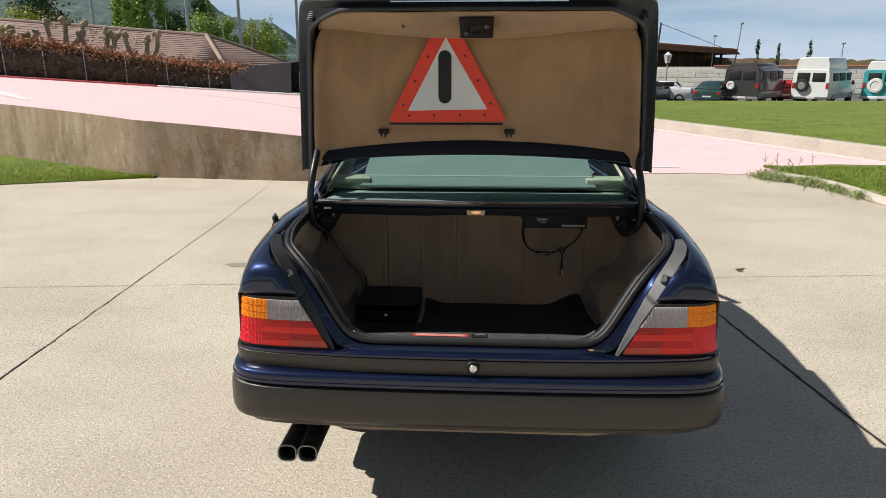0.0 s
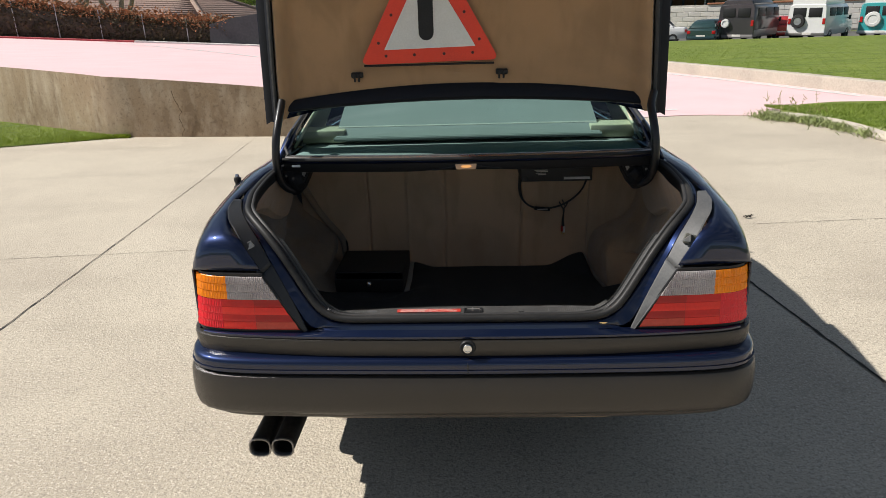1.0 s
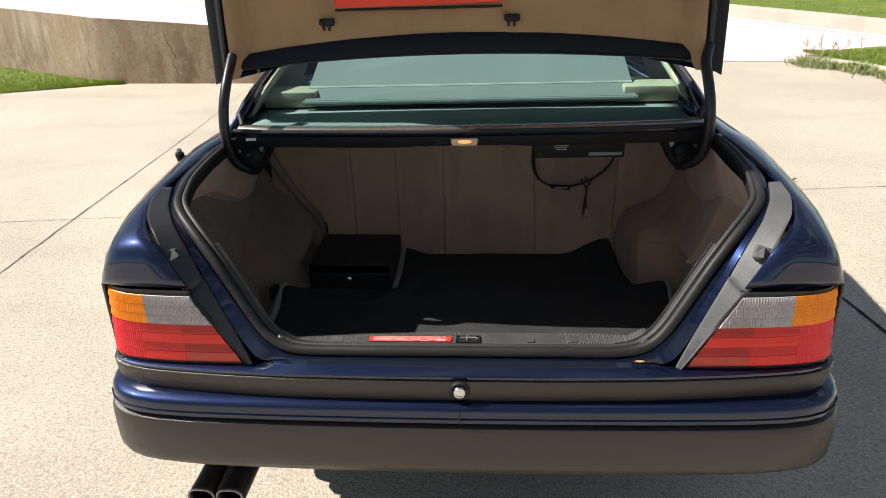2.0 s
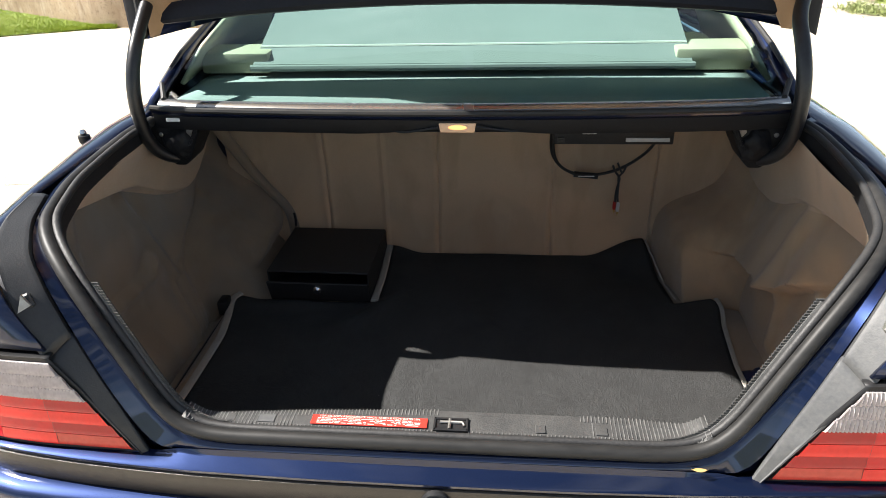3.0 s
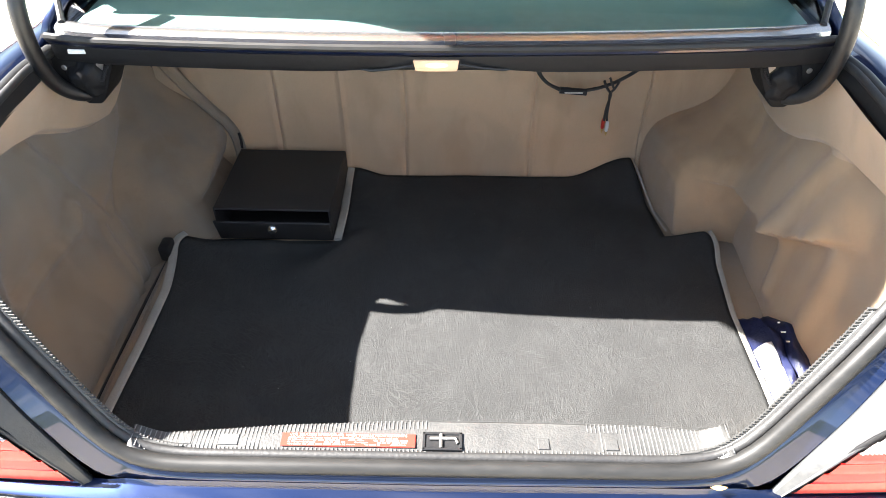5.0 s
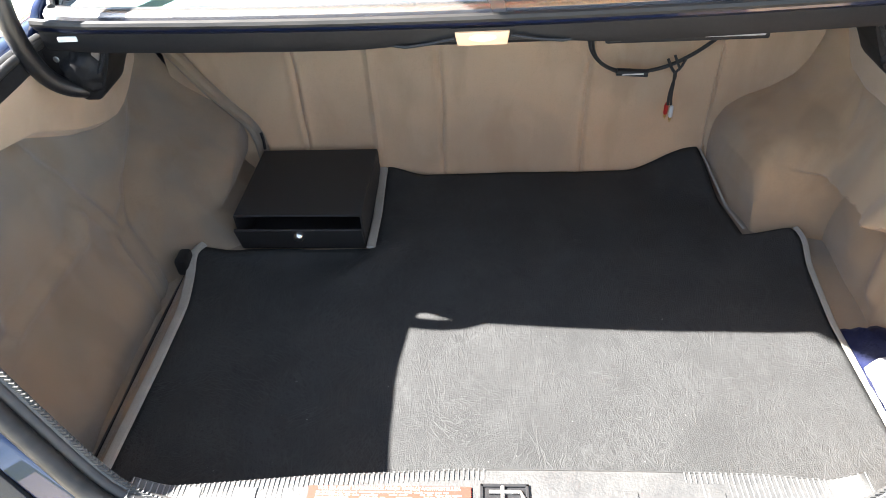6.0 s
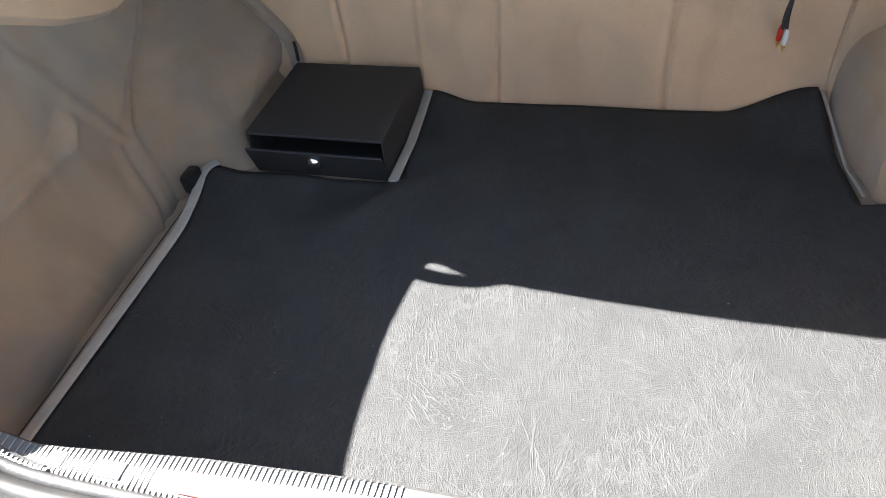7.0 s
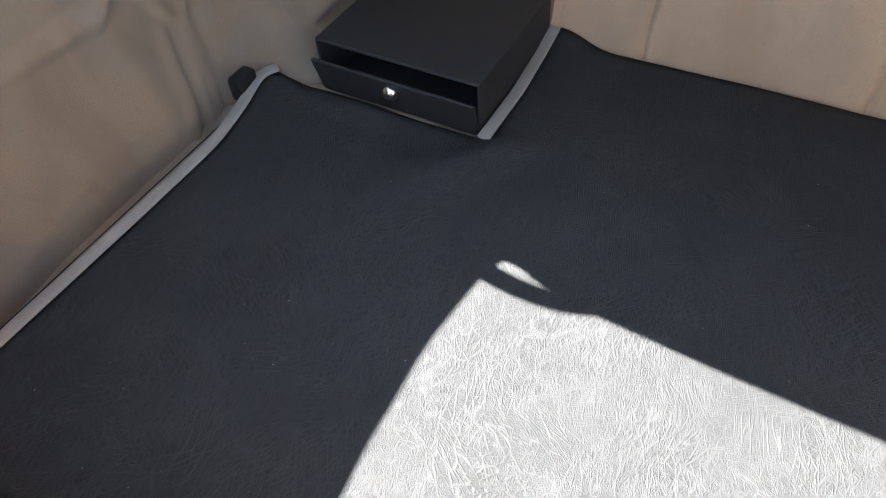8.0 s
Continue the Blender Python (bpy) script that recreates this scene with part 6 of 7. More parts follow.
# ---- parked vehicles ----
VWHITE = material("white_van_paint", (.75, .75, .74), (.68, .68, .67), rough=.3, coat=.5, scale=2)
VBLACK = material("black_van_paint", (.03, .028, .032), (.045, .04, .045), rough=.3, coat=.6, scale=2)
VGREY = material("grey_lower_paint", (.30, .28, .27), (.26, .24, .23), rough=.4, coat=.4, scale=2)
VTEAL = material("teal_van_paint", (.03, .34, .36), (.03, .28, .30), rough=.3, coat=.5, scale=2)
VGREEN = material("dark_green_car_paint", (.015, .04, .04), (.02, .05, .05), rough=.25, coat=.8, scale=2)
VGRAPH = material("graphite_car_paint", (.03, .032, .038), rough=.25, coat=.8)
VRED = material("red_car_paint", (.42, .025, .02), rough=.3, coat=.6)
LAMPRED = material("red_lamp_plastic", (.45, .012, .012), rough=.2)
SPARE = material("white_spare_cover", (.72, .72, .70), rough=.5)


def body_loft(bm, sections):
    """Rounded box sections: y, half width, low z, high z, corner."""
    rows = []
    for y, w, lo, hi, tuck in sections:
        rows.append([(-w * .97, y, lo), (-w, y, lo + .12), (-w, y, lo + (hi - lo) * .5), (-w * (1 - tuck * .5), y, hi - .18), (-w * (1 - tuck), y, hi - .05), (-w * (.85 - tuck), y, hi),
                     (w * (.85 - tuck), y, hi), (w * (1 - tuck), y, hi - .05), (w * (1 - tuck * .5), y, hi - .18), (w, y, lo + (hi - lo) * .5), (w, y, lo + .12), (w * .97, y, lo)])
    vs = sheet(bm, rows, close=True)
    cap(bm, vs[0])
    cap(bm, vs[-1][::-1])


def add_wheels(veh, m, ys, w, r):
    for s in (-1, 1):
        for y in ys:
            bm = bmesh.new()
            mm = m @ Matrix.Translation((s * (w - .10), y, r)) @ Matrix.Rotation(radians(90), 4, "Y")
            lathe(bm, [(.0, .04 * s), (r * .55, .05 * s), (r * .6, .10 * s), (r * .95, .10 * s), (r, .06 * s), (r, -.06 * s), (r * .9, -.1 * s)], mm, 18)
            part("wheel", bm, TYRE, veh)


def van(name, m, label, paint, lower, roof_h, high, spare=None, band=None, group="vans in the car park"):
    veh = thing(name, m.translation, label, "van", group)
    w, L = 1.0, 5.2
    bm = bmesh.new()
    body_loft(bm, [(0, w * .96, .42, roof_h - .03, .10), (.06, w, .40, roof_h, .10), (L - 1.5, w, .40, roof_h, .10), (L - 1.0, w, .40, 1.35, .06), (L - .1, w * .95, .42, 1.15, .06), (L, w * .9, .45, 1.0, .06)])
    bmesh.ops.transform(bm, matrix=m, verts=bm.verts)
    part("body", bm, paint, veh)
    if lower:
        bm = bmesh.new()
        box(bm, (0, L / 2 - .02, .62), (2 * w + .02, L - .1, .40), .05, m, 2)
        part("lower_panel", bm, lower, veh)
    if high:
        bm = bmesh.new()
        body_loft(bm, [(.06, w * .84, roof_h - .12, roof_h + high - .05, .12), (.14, w * .86, roof_h - .12, roof_h + high, .12), (L - 2.2, w * .86, roof_h - .12, roof_h + high, .12), (L - 1.5, w * .80, roof_h - .12, roof_h + .02, .10)])
        bmesh.ops.transform(bm, matrix=m, verts=bm.verts)
        part("raised_roof", bm, paint if not band else VWHITE, veh)
    if band:
        bm = bmesh.new()
        box(bm, (0, L / 2 - .3, roof_h - .42), (2 * w + .016, L - .9, .62), .03, m)
        part("colour_band", bm, band, veh)
    zc = roof_h - .42
    for s in (-1, 1):
        bm = bmesh.new()
        box(bm, (s * .40, -.012, zc), (.66, .03, .48), .02, m, 2)
        part("rear_window", bm, BLACK, veh)
        for y, l in ((1.0, 1.0), (2.2, 1.1), (3.4, .8)):
            bm = bmesh.new()
            box(bm, (s * (w - .03), y, zc), (.06, l, .44), .02, m, 2)
            part("side_window", bm, BLACK, veh)
        bm = bmesh.new()
        box(bm, (s * .88, -.015, 1.14), (.15, .04, .30), .015, m)
        part("tail_lamp", bm, LAMPRED, veh)
        bm = bmesh.new()
        box(bm, (s * 1.13, L - 1.4, 1.25), (.10, .14, .24), .03, m, 2)
        tube(bm, [m @ Vector((s * .98, L - 1.4, 1.2)), m @ Vector((s * 1.1, L - 1.4, 1.22))], .02, 6)
        part("door_mirror", bm, BLACK, veh)
    bm = bmesh.new()
    box(bm, (0, -.05, .47), (2.0, .12, .16), .03, m, 2)
    part("rear_bumper", bm, STEEL if lower is None else lower, veh)
    bm = bmesh.new()
    box(bm, (0.12, -.12, .50), (.46, .012, .12), .004, m)
    part("plate", bm, INK, veh)
    if spare:
        bm = bmesh.new()
        sx, r, mat = spare
        mm = m @ Matrix.Translation((sx, -.02, 1.14)) @ Matrix.Rotation(radians(90), 4, "X")
        lathe(bm, [(r, 0), (r, .10), (r * .93, .14), (r * .6, .15), (r * .55, .12), (.0, .12)], mm, 26)
        sp = part("spare_wheel", bm, mat, veh, "spare wheel on the rear door")
        if mat is TYRE:
            bm = bmesh.new()
            lathe(bm, [(r * .55, .125), (r * .5, .14), (r * .2, .13), (0, .15)], mm, 20)
            part("rim", bm, ALLOY, sp)
    add_wheels(veh, m, (.95, 4.1), w, .36)
    return veh


def small_car(name, m, label, paint, h=1.38, L=3.9, w=.84, hatch=True):
    veh = thing(name, m.translation, label, "car", "cars in the car park")
    bm = bmesh.new()
    body_loft(bm, [(0, w * .88, .35, .80, .05), (.12, w * .98, .28, .92, .05), (L * .3, w, .25, .95, .05), (L * .75, w, .25, .92, .05), (L - .15, w * .92, .3, .74, .06), (L, w * .85, .35, .6, .06)])
    bmesh.ops.transform(bm, matrix=m, verts=bm.verts)
    part("body", bm, paint, veh)
    bm = bmesh.new()
    a = .18 if hatch else .75
    body_loft(bm, [(a, w * .90, .85, .97, .08), (a + .16, w * .88, .85, h - .20, .14), (a + .42, w * .82, .85, h - .03, .22), (L * .45, w * .80, .85, h, .24), (L * .58, w * .80, .85, h - .08, .22), (L * .78, w * .86, .85, .93, .08)])
    bmesh.ops.transform(bm, matrix=m, verts=bm.verts)
    part("cabin", bm, paint, veh)
    bm = bmesh.new()
    mm = m @ Matrix.Translation((0, a + .17, 1.12)) @ Matrix.Rotation(radians(-46), 4, "X")
    box(bm, (0, 0, .0), (w * 1.30, .03, .34), .012, mm, 2)
    part("rear_window", bm, BLACK, veh)
    for s in (-1, 1):
        bm = bmesh.new()
        box(bm, (s * w * .80, L * .42, 1.12), (.06, L * .34, .26), .03, m, 2)
        part("side_window", bm, BLACK, veh)
        bm = bmesh.new()
        box(bm, (s * w * .80, .04, .72), (.20, .10, .18), .03, m, 2)
        part("tail_lamp", bm, LAMPRED, veh)
    bm = bmesh.new()
    box(bm, (0, -.02, .52), (.48, .02, .11), .004, m)
    part("plate", bm, INK, veh)
    bm = bmesh.new()
    box(bm, (0, .02, .42), (w * 1.8, .14, .18), .05, m, 2)
    part("rear_bumper", bm, paint, veh)
    add_wheels(veh, m, (.75, L - .75), w, .29)
    return veh


LOT, PARK = -.57, -.80
van("camper_van", pose(14.6, 38, PARK, 0, 0, -40), "black and grey camper van with a raised roof", VBLACK, VGREY, 2.12, .24, (-.55, .23, SPARE))
van("camper_van", pose(18.4, 38, PARK, 0, 0, -42), "white high-roofed camper van with a spare wheel", VWHITE, None, 2.02, .66, (-.42, .36, TYRE))
van("camper_van", pose(22.3, 38, PARK, 0, 0, -42), "white and teal camper van with a covered spare wheel", VTEAL, VWHITE, 2.0, .48, (-.30, .40, SPARE), VTEAL)
small_car("parked_car", pose(12.75, 38, PARK, 0, 0, -34), "small dark green parked hatchback", VGREEN)
small_car("parked_car", pose(8.6, 38.6, PARK, 0, 0, -40), "graphite grey parked saloon car", VGRAPH, L=4.4, hatch=False)
small_car("parked_car", pose(12.9, 41.0, PARK, 0, 0, 70), "white saloon behind the hatchback", VWHITE, h=1.3, L=4.4, hatch=False)
small_car("parked_car", pose(18.1, 40.2, PARK, 0, 0, -30), "red car parked between vans", VRED)

# ---- block wall, canopy, lamps behind the car park ----
BLOCK = material("white_concrete_block", (.84, .80, .73), (.76, .71, .64), rough=.9, scale=3, fine=30, vary=.08)
MORTAR = material("mortar", (.70, .66, .59), rough=.95, scale=4)
COPING = material("terracotta_coping", (.42, .17, .09), (.34, .14, .08), rough=.85, scale=5)
ROOFWOOD = material("brown_timber_roof", (.22, .10, .05), (.15, .07, .04), rough=.7, scale=3, stretch=(1, 6, 1))
block_wall = thing("block_wall", (20, 50, LOT), "white block wall with a terracotta coping", "wall", kind="structure")
bm = bmesh.new()
box(bm, (24, 50.12, .30), (34, .2, 1.9))
part("mortar_core", bm, MORTAR, block_wall)
data = None
for r in range(5):
    for c in range(40):
        x = 7.4 + .84 * c + (.42 if r % 2 else 0)
        if data is None:
            bm = bmesh.new()
            box(bm, (0, 0, 0), (.81, .1, .30), .012)
            ob = part("block", bm, BLOCK, block_wall)
            data = ob.data
        else:
            ob = new("block", data)
            ob.parent = block_wall
        ob.matrix_parent_inverse = block_wall.matrix_basis.inverted()
        ob.location = (x, 50, LOT + .18 + .335 * r)
bm = bmesh.new()
box(bm, (29, 50.1, 1.32), (24, .4, .12), .03)
part("coping", bm, COPING, block_wall)
bm = bmesh.new()
for c in range(30):
    box(bm, (20.6, 49.94, .0), (1.1, .06, 1.5), .02) if c == 0 else None
part("brown_door", bm, material("brown_shutter", (.20, .13, .09), rough=.7), block_wall)
block_wall.rotation_euler = (0, 0, radians(-19))
canopy = thing("canopy_building", (14, 56, LOT), "brown timber canopy building with a low sloping roof", "building")
bm = bmesh.new()
prism(bm, [(8, 53, 3.35), (19.4, 53, 2.45), (19.8, 53, 2.15), (8, 53, 2.85)], (0, 9, 0))
part("roof", bm, ROOFWOOD, canopy, "brown timber roof")
bm = bmesh.new()
prism(bm, [(8, 52.9, 3.47), (19.5, 52.9, 2.56), (19.5, 52.9, 2.44), (8, 52.9, 3.34)], (0, 9.2, 0))
part("roof_tiles", bm, COPING, canopy)
for x in (13.4, 14.4, 15.4, 16.4, 17.4, 18.4, 19.0):
    bm = bmesh.new()
    box(bm, (x, 53.3 + .3 * (x - 13), .9), (.16, .16, 3.0), .01)
    part("post", bm, BLACK, canopy)
bm = bmesh.new()
box(bm, (13, 60.5, 1.0), (14, .2, 3.4))
part("back_wall", bm, material("shaded_brown_wall", (.25, .13, .08), rough=.9, scale=2), canopy)
POLE = material("galvanised_pole", (.45, .46, .47), (.38, .39, .40), rough=.45, metal=.6, scale=8)
DARKPOLE = material("dark_painted_pole", (.05, .055, .06), rough=.5)


def pole(name, x, y, z0, z1, r, label, mat=POLE, head=None, lean=0.0):
    p = thing(name, (x, y, z0), label, "pole", "poles and lamps")
    bm = bmesh.new()
    tube(bm, [(x, y, z0), (x + lean, y, z1)], [r, r * .7], 10)
    part("shaft", bm, mat, p)
    if head == "flood":
        bm = bmesh.new()
        box(bm, (x + lean - .05, y, z1 + .03), (.11, .16, .15), .02)
        box(bm, (x + lean + .09, y, z1 + .07), (.11, .16, .15), .02)
        part("floodlight", bm, POLE, p)
    if head == "lantern":
        bm = bmesh.new()
        lathe(bm, [(.0, .75), (.06, .7), (.30, .5), (.26, .46), (.16, .0), (.0, .0)], Matrix.Translation((x, y, z1)), 6)
        part("lantern", bm, WHITEPLASTIC, p)
    return p


pole("street_lamp", 12.6, 46.5, LOT, 1.55, .06, "grey street lamp with a lantern head", POLE, "lantern")
pole("floodlight_mast", 19.6, 54, -.5, 4.4, .06, "slim mast with floodlights", POLE, "flood", .35)
pole("floodlight_mast", 17.9, 54, -.5, 3.5, .05, "slim mast with floodlights", POLE, "flood", .12)
pole("floodlight_mast", 27.8, 54, -.5, 2.9, .05, "slim mast with floodlights", POLE, "flood")
for k in range(4):
    pole("slanted_mast", 13.7 - .55 * k, 55 + 3 * k, -.5, 4.6 - .1 * k, .10, "dark slanted canopy mast", DARKPOLE, None, .35)
bm = bmesh.new()
tube(bm, [(14.1, 55, 4.5), (19.2, 55, 2.6)], .02, 5)
tagged(part("stay_cable", bm, BLACK), "thin stay cable from mast to roof", "cable")


# ---- trees ----
LEAF = material("tree_leaves", (.25, .35, .07), (.32, .41, .09), rough=.75, scale=1.2, fine=9)
DARKLEAF = material("conifer_leaves", (.035, .075, .024), (.06, .11, .035), rough=.8, scale=1.2, fine=9)
YELLOWLEAF = material("spring_leaves", (.36, .40, .07), (.42, .44, .095), rough=.75, scale=1.2, fine=9)
RUSTLEAF = material("rusty_hedge_leaves", (.42, .165, .07), (.25, .13, .06), rough=.85, scale=2, fine=12)
BARK = material("pale_bark", (.44, .37, .26), (.22, .175, .12), rough=.9, scale=4, fine=30, bump=.4)


def leaf_cloud(name, mat, parent, count, place, size, seed):
    rng = random.Random(seed)
    verts, faces = [], []
    for _ in range(count):
        c = Vector(place(rng))
        a = Vector((rng.gauss(0, 1), rng.gauss(0, 1), rng.gauss(0, .7))).normalized()
        b = a.cross(Vector((rng.gauss(0, 1), rng.gauss(0, 1), rng.gauss(0, 1)))).normalized()
        s = size * rng.uniform(.5, 1.3)
        n = len(verts)
        verts += [c - a * s, c + b * s * .55, c + a * s, c - b * s * .55]
        faces.append((n, n + 1, n + 2, n + 3))
    me = bpy.data.meshes.new(name)
    me.from_pydata(verts, [], faces)
    me.materials.append(mat)
    ob = new(name, me)
    ob.parent = parent
    ob.matrix_parent_inverse = parent.matrix_basis.inverted()
    return ob


def tree(x, y, z, h, w, mat, label, seed, poplar=False, count=1500, bare=.18):
    rng = random.Random(seed)
    t = thing("tree", (x, y, z), label, "tree", "trees behind the wall")
    bm = bmesh.new()
    tube(bm, [(x, y, z), (x + .1, y, z + h * .5), (x, y, z + h * .95)], [h * .022, h * .015, .02], 8)
    for k in range(7):
        f = rng.uniform(.25, .8)
        a = rng.uniform(0, 6.28)
        l = w * (.35 if poplar else .75) * (1 - f * .6)
        tube(bm, [(x, y, z + h * f), (x + l * .6 * math.cos(a), y + l * .6 * math.sin(a), z + h * (f + (.2 if poplar else .08))), (x + l * math.cos(a), y + l * math.sin(a), z + h * min(.97, f + (.3 if poplar else .15)))], [h * .008, h * .005, .01], 5)
    part("trunk", bm, BARK, t)
    clumps = []
    for k in range(26):
        f = bare + (1 - bare) * rng.random()
        prof = (math.sin(math.pi * min(1, .12 + .88 * f)) ** .6) if not poplar else (.55 + .45 * math.sin(math.pi * f)) * (1 - .5 * f ** 4)
        a, r = rng.uniform(0, 6.28), w * prof * math.sqrt(rng.random()) * .8
        clumps.append((x + r * math.cos(a), y + r * math.sin(a), z + h * f, w * rng.uniform(.22, .42)))

    def place(g):
        cx, cy, cz, r = clumps[g.randrange(len(clumps))]
        return (cx + g.gauss(0, r * .55), cy + g.gauss(0, r * .55), cz + g.gauss(0, r * (1.1 if poplar else .5)))

    leaf_cloud("crown", mat, t, int(count * 2.6), place, h * .021, seed + 1)
    return t


for k, (x, h) in enumerate(((-37.8, 8.6), (-36.4, 9.2), (-35.0, 9.0), (-33.8, 8.2))):
    tree(x, 70 + k % 2, -.3, h, 1.1, LEAF, "tall slender green poplar tree", 40 + k, True, 1500)
tree(-30.2, 66, -.3, 7.2, 1.6, DARKLEAF, "tall dark green conifer tree", 50, False, 1400)
tree(-28.6, 68, -.3, 7.6, 1.5, DARKLEAF, "tall dark green conifer tree", 51, False, 1400)
tree(-26.2, 62, -.3, 6.0, 2.4, LEAF, "broad leafy green tree", 52, False, 2200)
tree(-22.0, 64, -.3, 5.4, 1.9, YELLOWLEAF, "young tree in yellow-green leaf", 53, False, 1500)
tree(-19.8, 64, -.3, 4.8, 1.6, LEAF, "young tree in fresh green leaf", 54, False, 1300)
tree(-16.6, 64, -.3, 3.6, 1.5, YELLOWLEAF, "low bushy yellow-green shrub", 55, False, 900)
tree(-35.6, 50, -.3, 5.6, 2.8, YELLOWLEAF, "bushy olive brown low tree", 56, False, 1800)
tree(-31.0, 48, -.3, 5.0, 2.4, material("olive_leaves", (.10, .10, .03), (.13, .11, .04), rough=.8, scale=2), "bushy low olive tree", 57, False, 1800)
tree(-40.0, 60, -.3, 8.5, 3.0, DARKLEAF, "broad dark leafy tree", 58, False, 1800)
tree(-33.0, 62, -.3, 7.4, 1.0, LEAF, "slender pale green poplar tree", 59, True, 1000)
tree(-30.5, 75, -.3, 8.4, 1.0, LEAF, "slender pale green poplar tree", 60, True, 1000)
tree(-26.3, 66, -.3, 6.4, 1.0, DARKLEAF, "narrow dark green conifer tree", 61, True, 1300)
tree(-24.0, 63, -.3, 5.6, 1.7, LEAF, "round bright green leafy tree", 62, False, 1900)
tree(-21.2, 66, -.3, 5.2, 1.3, LEAF, "slender pale green poplar tree", 63, True, 1400)
for k, (x, h) in enumerate(((21.0, 2.6), (22.6, 2.4), (24.9, 2.7))):
    tree(x, 53, .6, h, .22, DARKLEAF, "thin wind-bent young cypress", 70 + k, True, 260, .3)

# rock bank behind the block wall
bm = bmesh.new()
sheet(bm, [[(x, 55 + 2 * f, -.5 + f * (2.45 - .02 * (x - 19) + .10 * wob(x, 0, 0, .5)) + .16 * wob(x, f, 4, 1.9)) for x in np.linspace(19, 45, 50)] for f in np.linspace(0, 1, 8)] + [[(x, 62, 1.5) for x in np.linspace(19, 45, 50)]])
tagged(part("rock_bank", bm, material("ochre_rock", (.24, .15, .075), (.07, .065, .035), rough=.95, scale=1.6, fine=7, bump=.9)), "ochre rock bank with scrub", "bank", kind="structure")

# hedge on a wire fence along the far edge of the ramp
hedge = tagged(thing("hedge", (-14, 26.6, .6), "rust-red and dark hedge growing through a wire fence", "hedge"), kind="stuff")
HTOP = [(-24, 3.2), (-20.1, 2.70), (-17.7, 2.42), (-15.4, 2.05), (-13, 1.76), (-10.6, 1.50), (-9.6, 1.42)]


def hedge_top(g):
    x = g.uniform(-24, -9.6)
    return (x, 26.6 + g.gauss(0, .22), at(HTOP, x) + g.gauss(-.16, .17))


def hedge_body(g):
    x = g.uniform(-24, -9.6)
    lo = pink_height(x, 26)
    return (x, 26.32 + g.gauss(0, .11), lo + g.random() * (at(HTOP, x) - lo - .1))


leaf_cloud("rusty_growth", RUSTLEAF, hedge, 9500, hedge_top, .062, 1)
leaf_cloud("dark_growth", material("dark_hedge", (.045, .042, .022), (.12, .085, .045), rough=.95, scale=2, fine=15), hedge, 9000, hedge_body, .075, 2)
screen = thing("mesh_fence", (-14, 26.9, .6), "dark screen netting on grey fence posts", "fence")
bm = bmesh.new()
xs = np.linspace(-24, -9.4, 40)
sheet(bm, [[(x, 26.28 + .05 * wob(x, f, 0, 2), pink_height(x, 26) + f * (at(HTOP, x) - pink_height(x, 26) - .36 + .06 * wob(x, 0, 3, 3))) for x in xs] for f in (0, .5, 1)])
thick(part("netting", bm, material("dark_netting", (.040, .036, .032), (.125, .095, .065), rough=.95, scale=2.2, fine=14, stretch=(2.5, 1, .5)), screen), .02)
for x in np.arange(-23.6, -9.5, 1.75):
    bm = bmesh.new()
    tube(bm, [(x, 26.2, pink_height(x, 26) - .1), (x, 26.2, at(HTOP, x) - .02)], .022, 6)
    part("post", bm, POLE, screen)
tarp = thing("tarpaulin_shelter", (-8.7, 26.6, .4), "dark grey tarpaulin draped over a frame", "shelter")
bm = bmesh.new()
rows = []
for f in np.linspace(0, 1, 12):
    x = -10.4 + 2.55 * f
    top = at([(0, 1.30), (.4, 1.52), (.96, 1.68), (1, 1.66)], f)
    rows.append([(x, 26.0 + .05 * wob(f, 0, 0, 6), .38), (x + .04 * wob(f, 1, 0, 7), 26.05, .8), (x, 26.15 + .06 * wob(f, 2, 0, 5), top), (x, 27.6, top + .05), (x, 28.0, .38)])
vs = sheet(bm, rows)
part("sheet", bm, material("dark_tarpaulin", (.035, .037, .04), (.06, .062, .065), rough=.6, scale=2, fine=12, bump=.5, bump_scale=6), tarp)
bm = bmesh.new()
box(bm, (-7.3, 27.2, .75), (1.0, .2, 1.1))
tagged(part("pale_wall", bm, material("pale_render", (.50, .43, .30), rough=.9)), "short pale rendered wall", "wall", kind="structure")

# low house with a tiled hip roof
TILE = material("brown_roof_tile", (.30, .20, .16), (.22, .15, .125), rough=.85, scale=2, fine=20, vary=.1)
house = thing("house", (-19, 36, .5), "low house with a weathered brown tiled hip roof", "house")
EAVE_Y, RIDGE_Y = 33.0, 37.5


def ridge_z(x):
    return 3.75 + (-x - 15.0) * .055


bm = bmesh.new()
box(bm, (-21.5, 37.6, .6), (17, 8.4, 2.0))
part("wall", bm, material("cream_render", (.55, .50, .42), (.45, .41, .35), rough=.9, scale=1), house)
bm = bmesh.new()
sheet(bm, [[(-32, EAVE_Y, 1.75), (-13.2, EAVE_Y, 1.42)], [(-32, RIDGE_Y, ridge_z(-32) - .4), (-15.8, RIDGE_Y, 3.05)]])
sheet(bm, [[(-13.2, EAVE_Y, 1.42), (-12.0, 42, 1.42)], [(-15.8, RIDGE_Y, 3.05), (-15.8, RIDGE_Y + .1, 3.05)]])
sheet(bm, [[(-32, 42, 1.4), (-12.0, 42, 1.42)], [(-32, RIDGE_Y, ridge_z(-32) - .4), (-15.8, RIDGE_Y, 3.05)]])
roof = part("roof", bm, TILE, house)
thick(roof, .08)
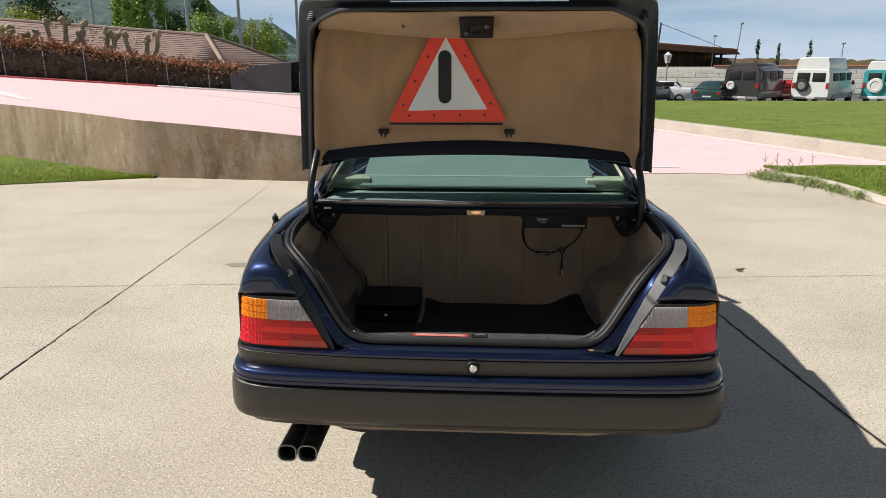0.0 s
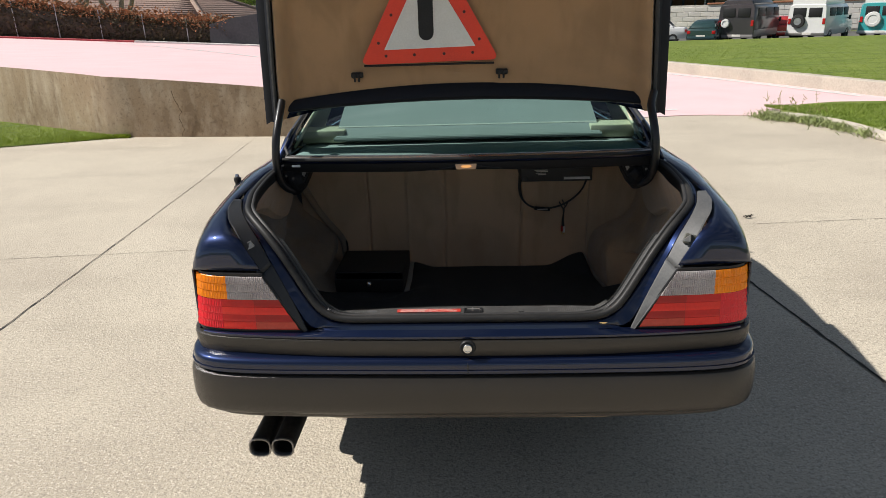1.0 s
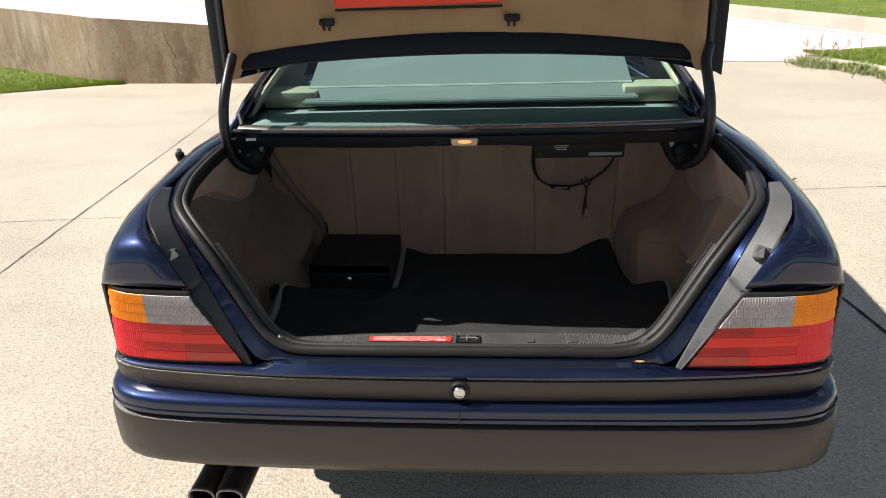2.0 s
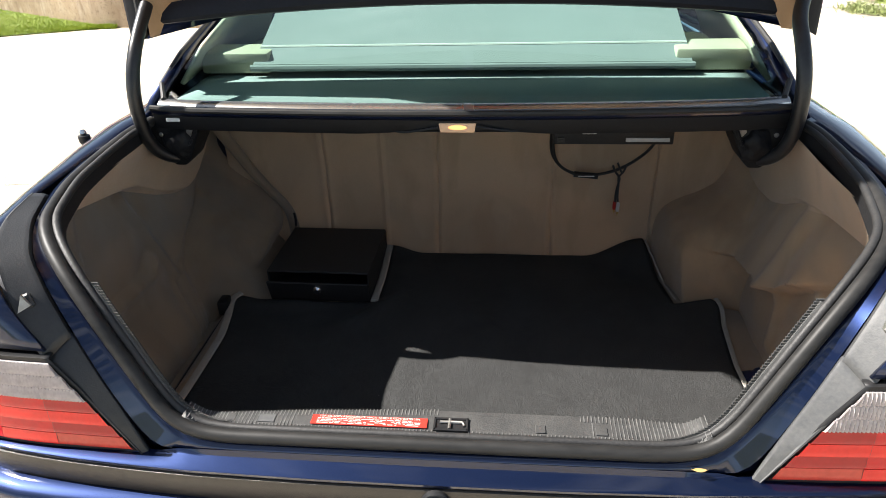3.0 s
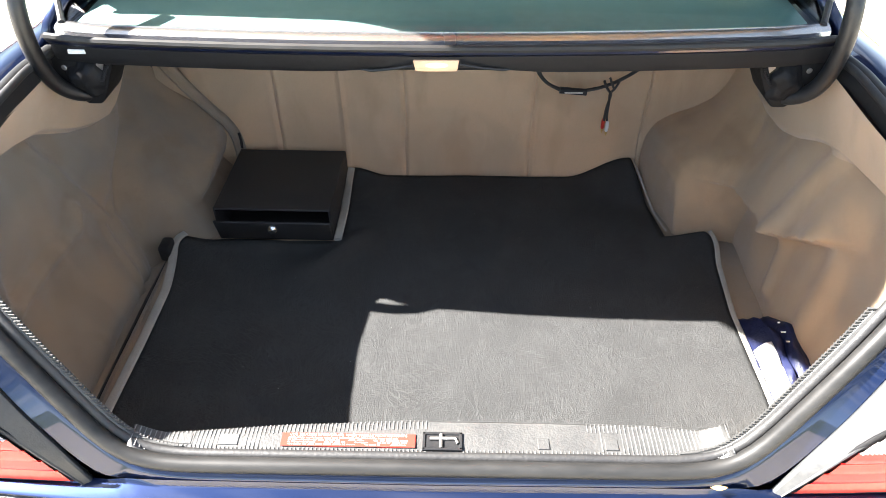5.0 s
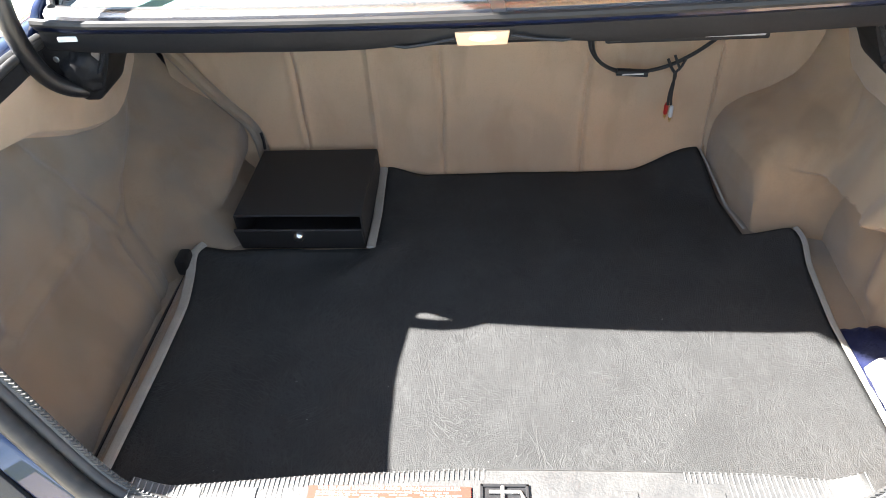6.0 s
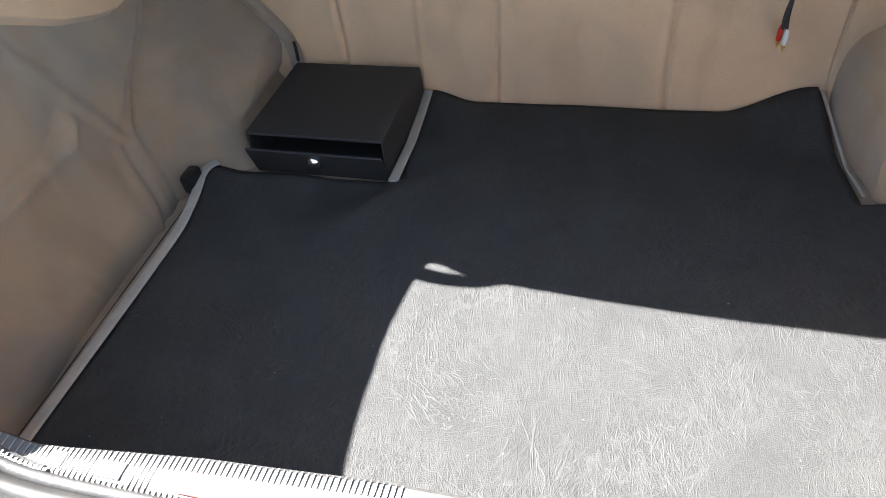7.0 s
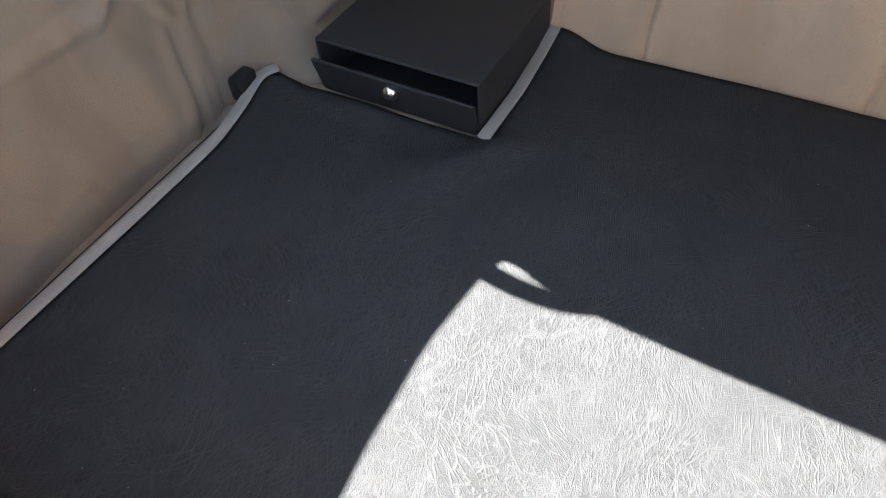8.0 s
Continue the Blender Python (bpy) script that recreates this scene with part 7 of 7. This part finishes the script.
# courses of tiles on the near slope
rows_n, verts, faces = 16, [], []
for r in range(rows_n):
    f0, f1 = r / rows_n, (r + 1) / rows_n
    for c in range(64):
        def roof_pt(cx, f, lift):
            xa, xb = -32, -13.2 - 2.6 * f
            x = xa + (xb - xa) * cx
            za, zb = 1.75 + (1.42 - 1.75) * cx, (ridge_z(-32) - .4) + (3.05 - ridge_z(-32) + .4) * cx
            return (x, EAVE_Y + (RIDGE_Y - EAVE_Y) * f, za + (zb - za) * f + lift)
        c0, c1 = c / 64 + .0003, (c + 1) / 64 - .0003
        n = len(verts)
        verts += [roof_pt(c0, f0, .085), roof_pt(c1, f0, .085), roof_pt(c1, f1, .06), roof_pt(c0, f1, .06), roof_pt(c0, f0, .04), roof_pt(c1, f0, .04)]
        faces += [(n, n + 1, n + 2, n + 3), (n + 4, n + 5, n + 1, n)]
for r in range(rows_n):
    f0, f1 = r / rows_n, (r + 1) / rows_n
    for c in range(24):
        def hip_pt(cx, f, lift):
            low = Vector((-13.2 + 1.2 * cx, EAVE_Y + 9 * cx, 1.42))
            p = low.lerp(Vector((-15.8, RIDGE_Y + .1 * cx, 3.05)), f)
            return (p.x + .5 * lift, p.y, p.z + lift)
        c0, c1 = c / 24 + .001, (c + 1) / 24 - .001
        n = len(verts)
        verts += [hip_pt(c0, f0, .085), hip_pt(c1, f0, .085), hip_pt(c1, f1, .06), hip_pt(c0, f1, .06), hip_pt(c0, f0, .04), hip_pt(c1, f0, .04)]
        faces += [(n, n + 1, n + 2, n + 3), (n + 4, n + 5, n + 1, n)]
me = bpy.data.meshes.new("roof_tiles")
me.from_pydata(verts, [], faces)
me.materials.append(TILE)
ob = tagged(new("roof_tiles", me), kind="stuff")
ob.parent = roof
bm = bmesh.new()
tube(bm, [(-32, RIDGE_Y, ridge_z(-32) - .33), (-15.8, RIDGE_Y, 3.14)], .12, 8)
tube(bm, [(-15.8, RIDGE_Y, 3.14), (-13.2, EAVE_Y, 1.52)], .12, 8)
tube(bm, [(-15.8, RIDGE_Y, 3.14), (-12.0, 42, 1.5)], .12, 8)
part("ridge_tiles", bm, material("pale_ridge_tile", (.34, .24, .19), rough=.85, scale=6), house)

# pollarded planes before the house
for k, (x, top) in enumerate(((-21.6, 3.3), (-20.6, 3.2), (-18.6, 3.6), (-16.9, 3.1), (-15.0, 2.95))):
    rng = random.Random(90 + k)
    t = thing("pollarded_tree", (x, 28.2, .6), "pollarded plane tree with knobbly bare limbs", "tree", "pollarded trees")
    zb = at(HTOP, x) - .35
    bm = bmesh.new()
    tube(bm, [(x, 28.2, -.1), (x + .03, 28.2, zb - .4), (x, 28.2, zb + .05)], [.19, .165, .17], 9)
    part("trunk", bm, BARK, t)
    for j in range(3):
        side = (-1, 1, .25)[j]
        a = side * rng.uniform(.55, .95)
        ez = top - rng.uniform(.0, .35)
        dy = rng.uniform(-.25, .25)
        pts = [(x, 28.2, zb - .1), (x + a * .45, 28.2 + dy * .4, zb + (ez - zb) * .15), (x + a * .85, 28.2 + dy * .7, zb + (ez - zb) * .45), (x + a + rng.uniform(-.12, .08) * side, 28.2 + dy, ez)]
        bm = bmesh.new()
        tube(bm, pts, [.13, .12, .10, .11], 9, smooth=1)
        for kn in range(5):
            c = Vector(pts[-1]) + Vector((rng.uniform(-.15, .15), rng.uniform(-.08, .08), rng.uniform(-.12, .08)))
            bmesh.ops.create_icosphere(bm, subdivisions=2, radius=rng.uniform(.08, .14), matrix=Matrix.Translation(c))
        part("limb", bm, BARK, t)
    shoots = leaf_cloud("shoots", YELLOWLEAF, t, 50, lambda g: (x + g.uniform(-.7, .7), 28.2, top - g.uniform(0, .5)), .06, k)
    tagged(shoots, kind="stuff")

for x, z in ((-26.6, 9), (-20.0, 9), (-16.45, 9), (-12.5, 9)):
    pole("tall_mast", x, 45, -.5, z, .13, "tall pale floodlight mast", POLE)
netting = thing("ball_fence", (-16, 46, 0), "tall wire fence with a top rail", "fence")
for x in np.arange(-22, -7, 2.0):
    bm = bmesh.new()
    tube(bm, [(x, 46, -.5), (x, 46, 2.2 if x > -16 else 4.6)], .04, 6)
    part("post", bm, POLE, netting)
for z in (2.1, 1.75):
    bm = bmesh.new()
    tube(bm, [(-16, 46, z), (-7, 46, z)], .035, 6)
    part("rail", bm, POLE, netting)

# wooded hill
bm = bmesh.new()
RIDGE = [(-900, 70), (-420, 85), (-330, 80), (-240, 62), (-190, 52), (-160, 36), (-148, 27), (-135, 24.5), (-121, 23), (-106, 12.5), (-90, 6), (-60, 0), (0, -4), (300, -6)]
rows = []
hx = np.linspace(-900, 60, 300)
for f in np.linspace(0, 1, 26):
    rows.append([(x * (1 - .25 * (1 - f)), 400 - 150 * (1 - f), -3 + (at(RIDGE, x) + 3) * f ** .9 + 1.6 * wob(x, f * 100, 0, .12) * (f > 0) + .9 * wob(x, f * 90, 3, .3) * (f > 0)) for x in hx])
sheet(bm, rows)
tagged(part("hill", bm, material("wooded_hill", (.050, .082, .082), (.150, .195, .180), rough=1.0, scale=.10, fine=.45, bump=1.0, bump_scale=.22, spec=0.0)), "wooded hill in blue haze", "hill", kind="structure")
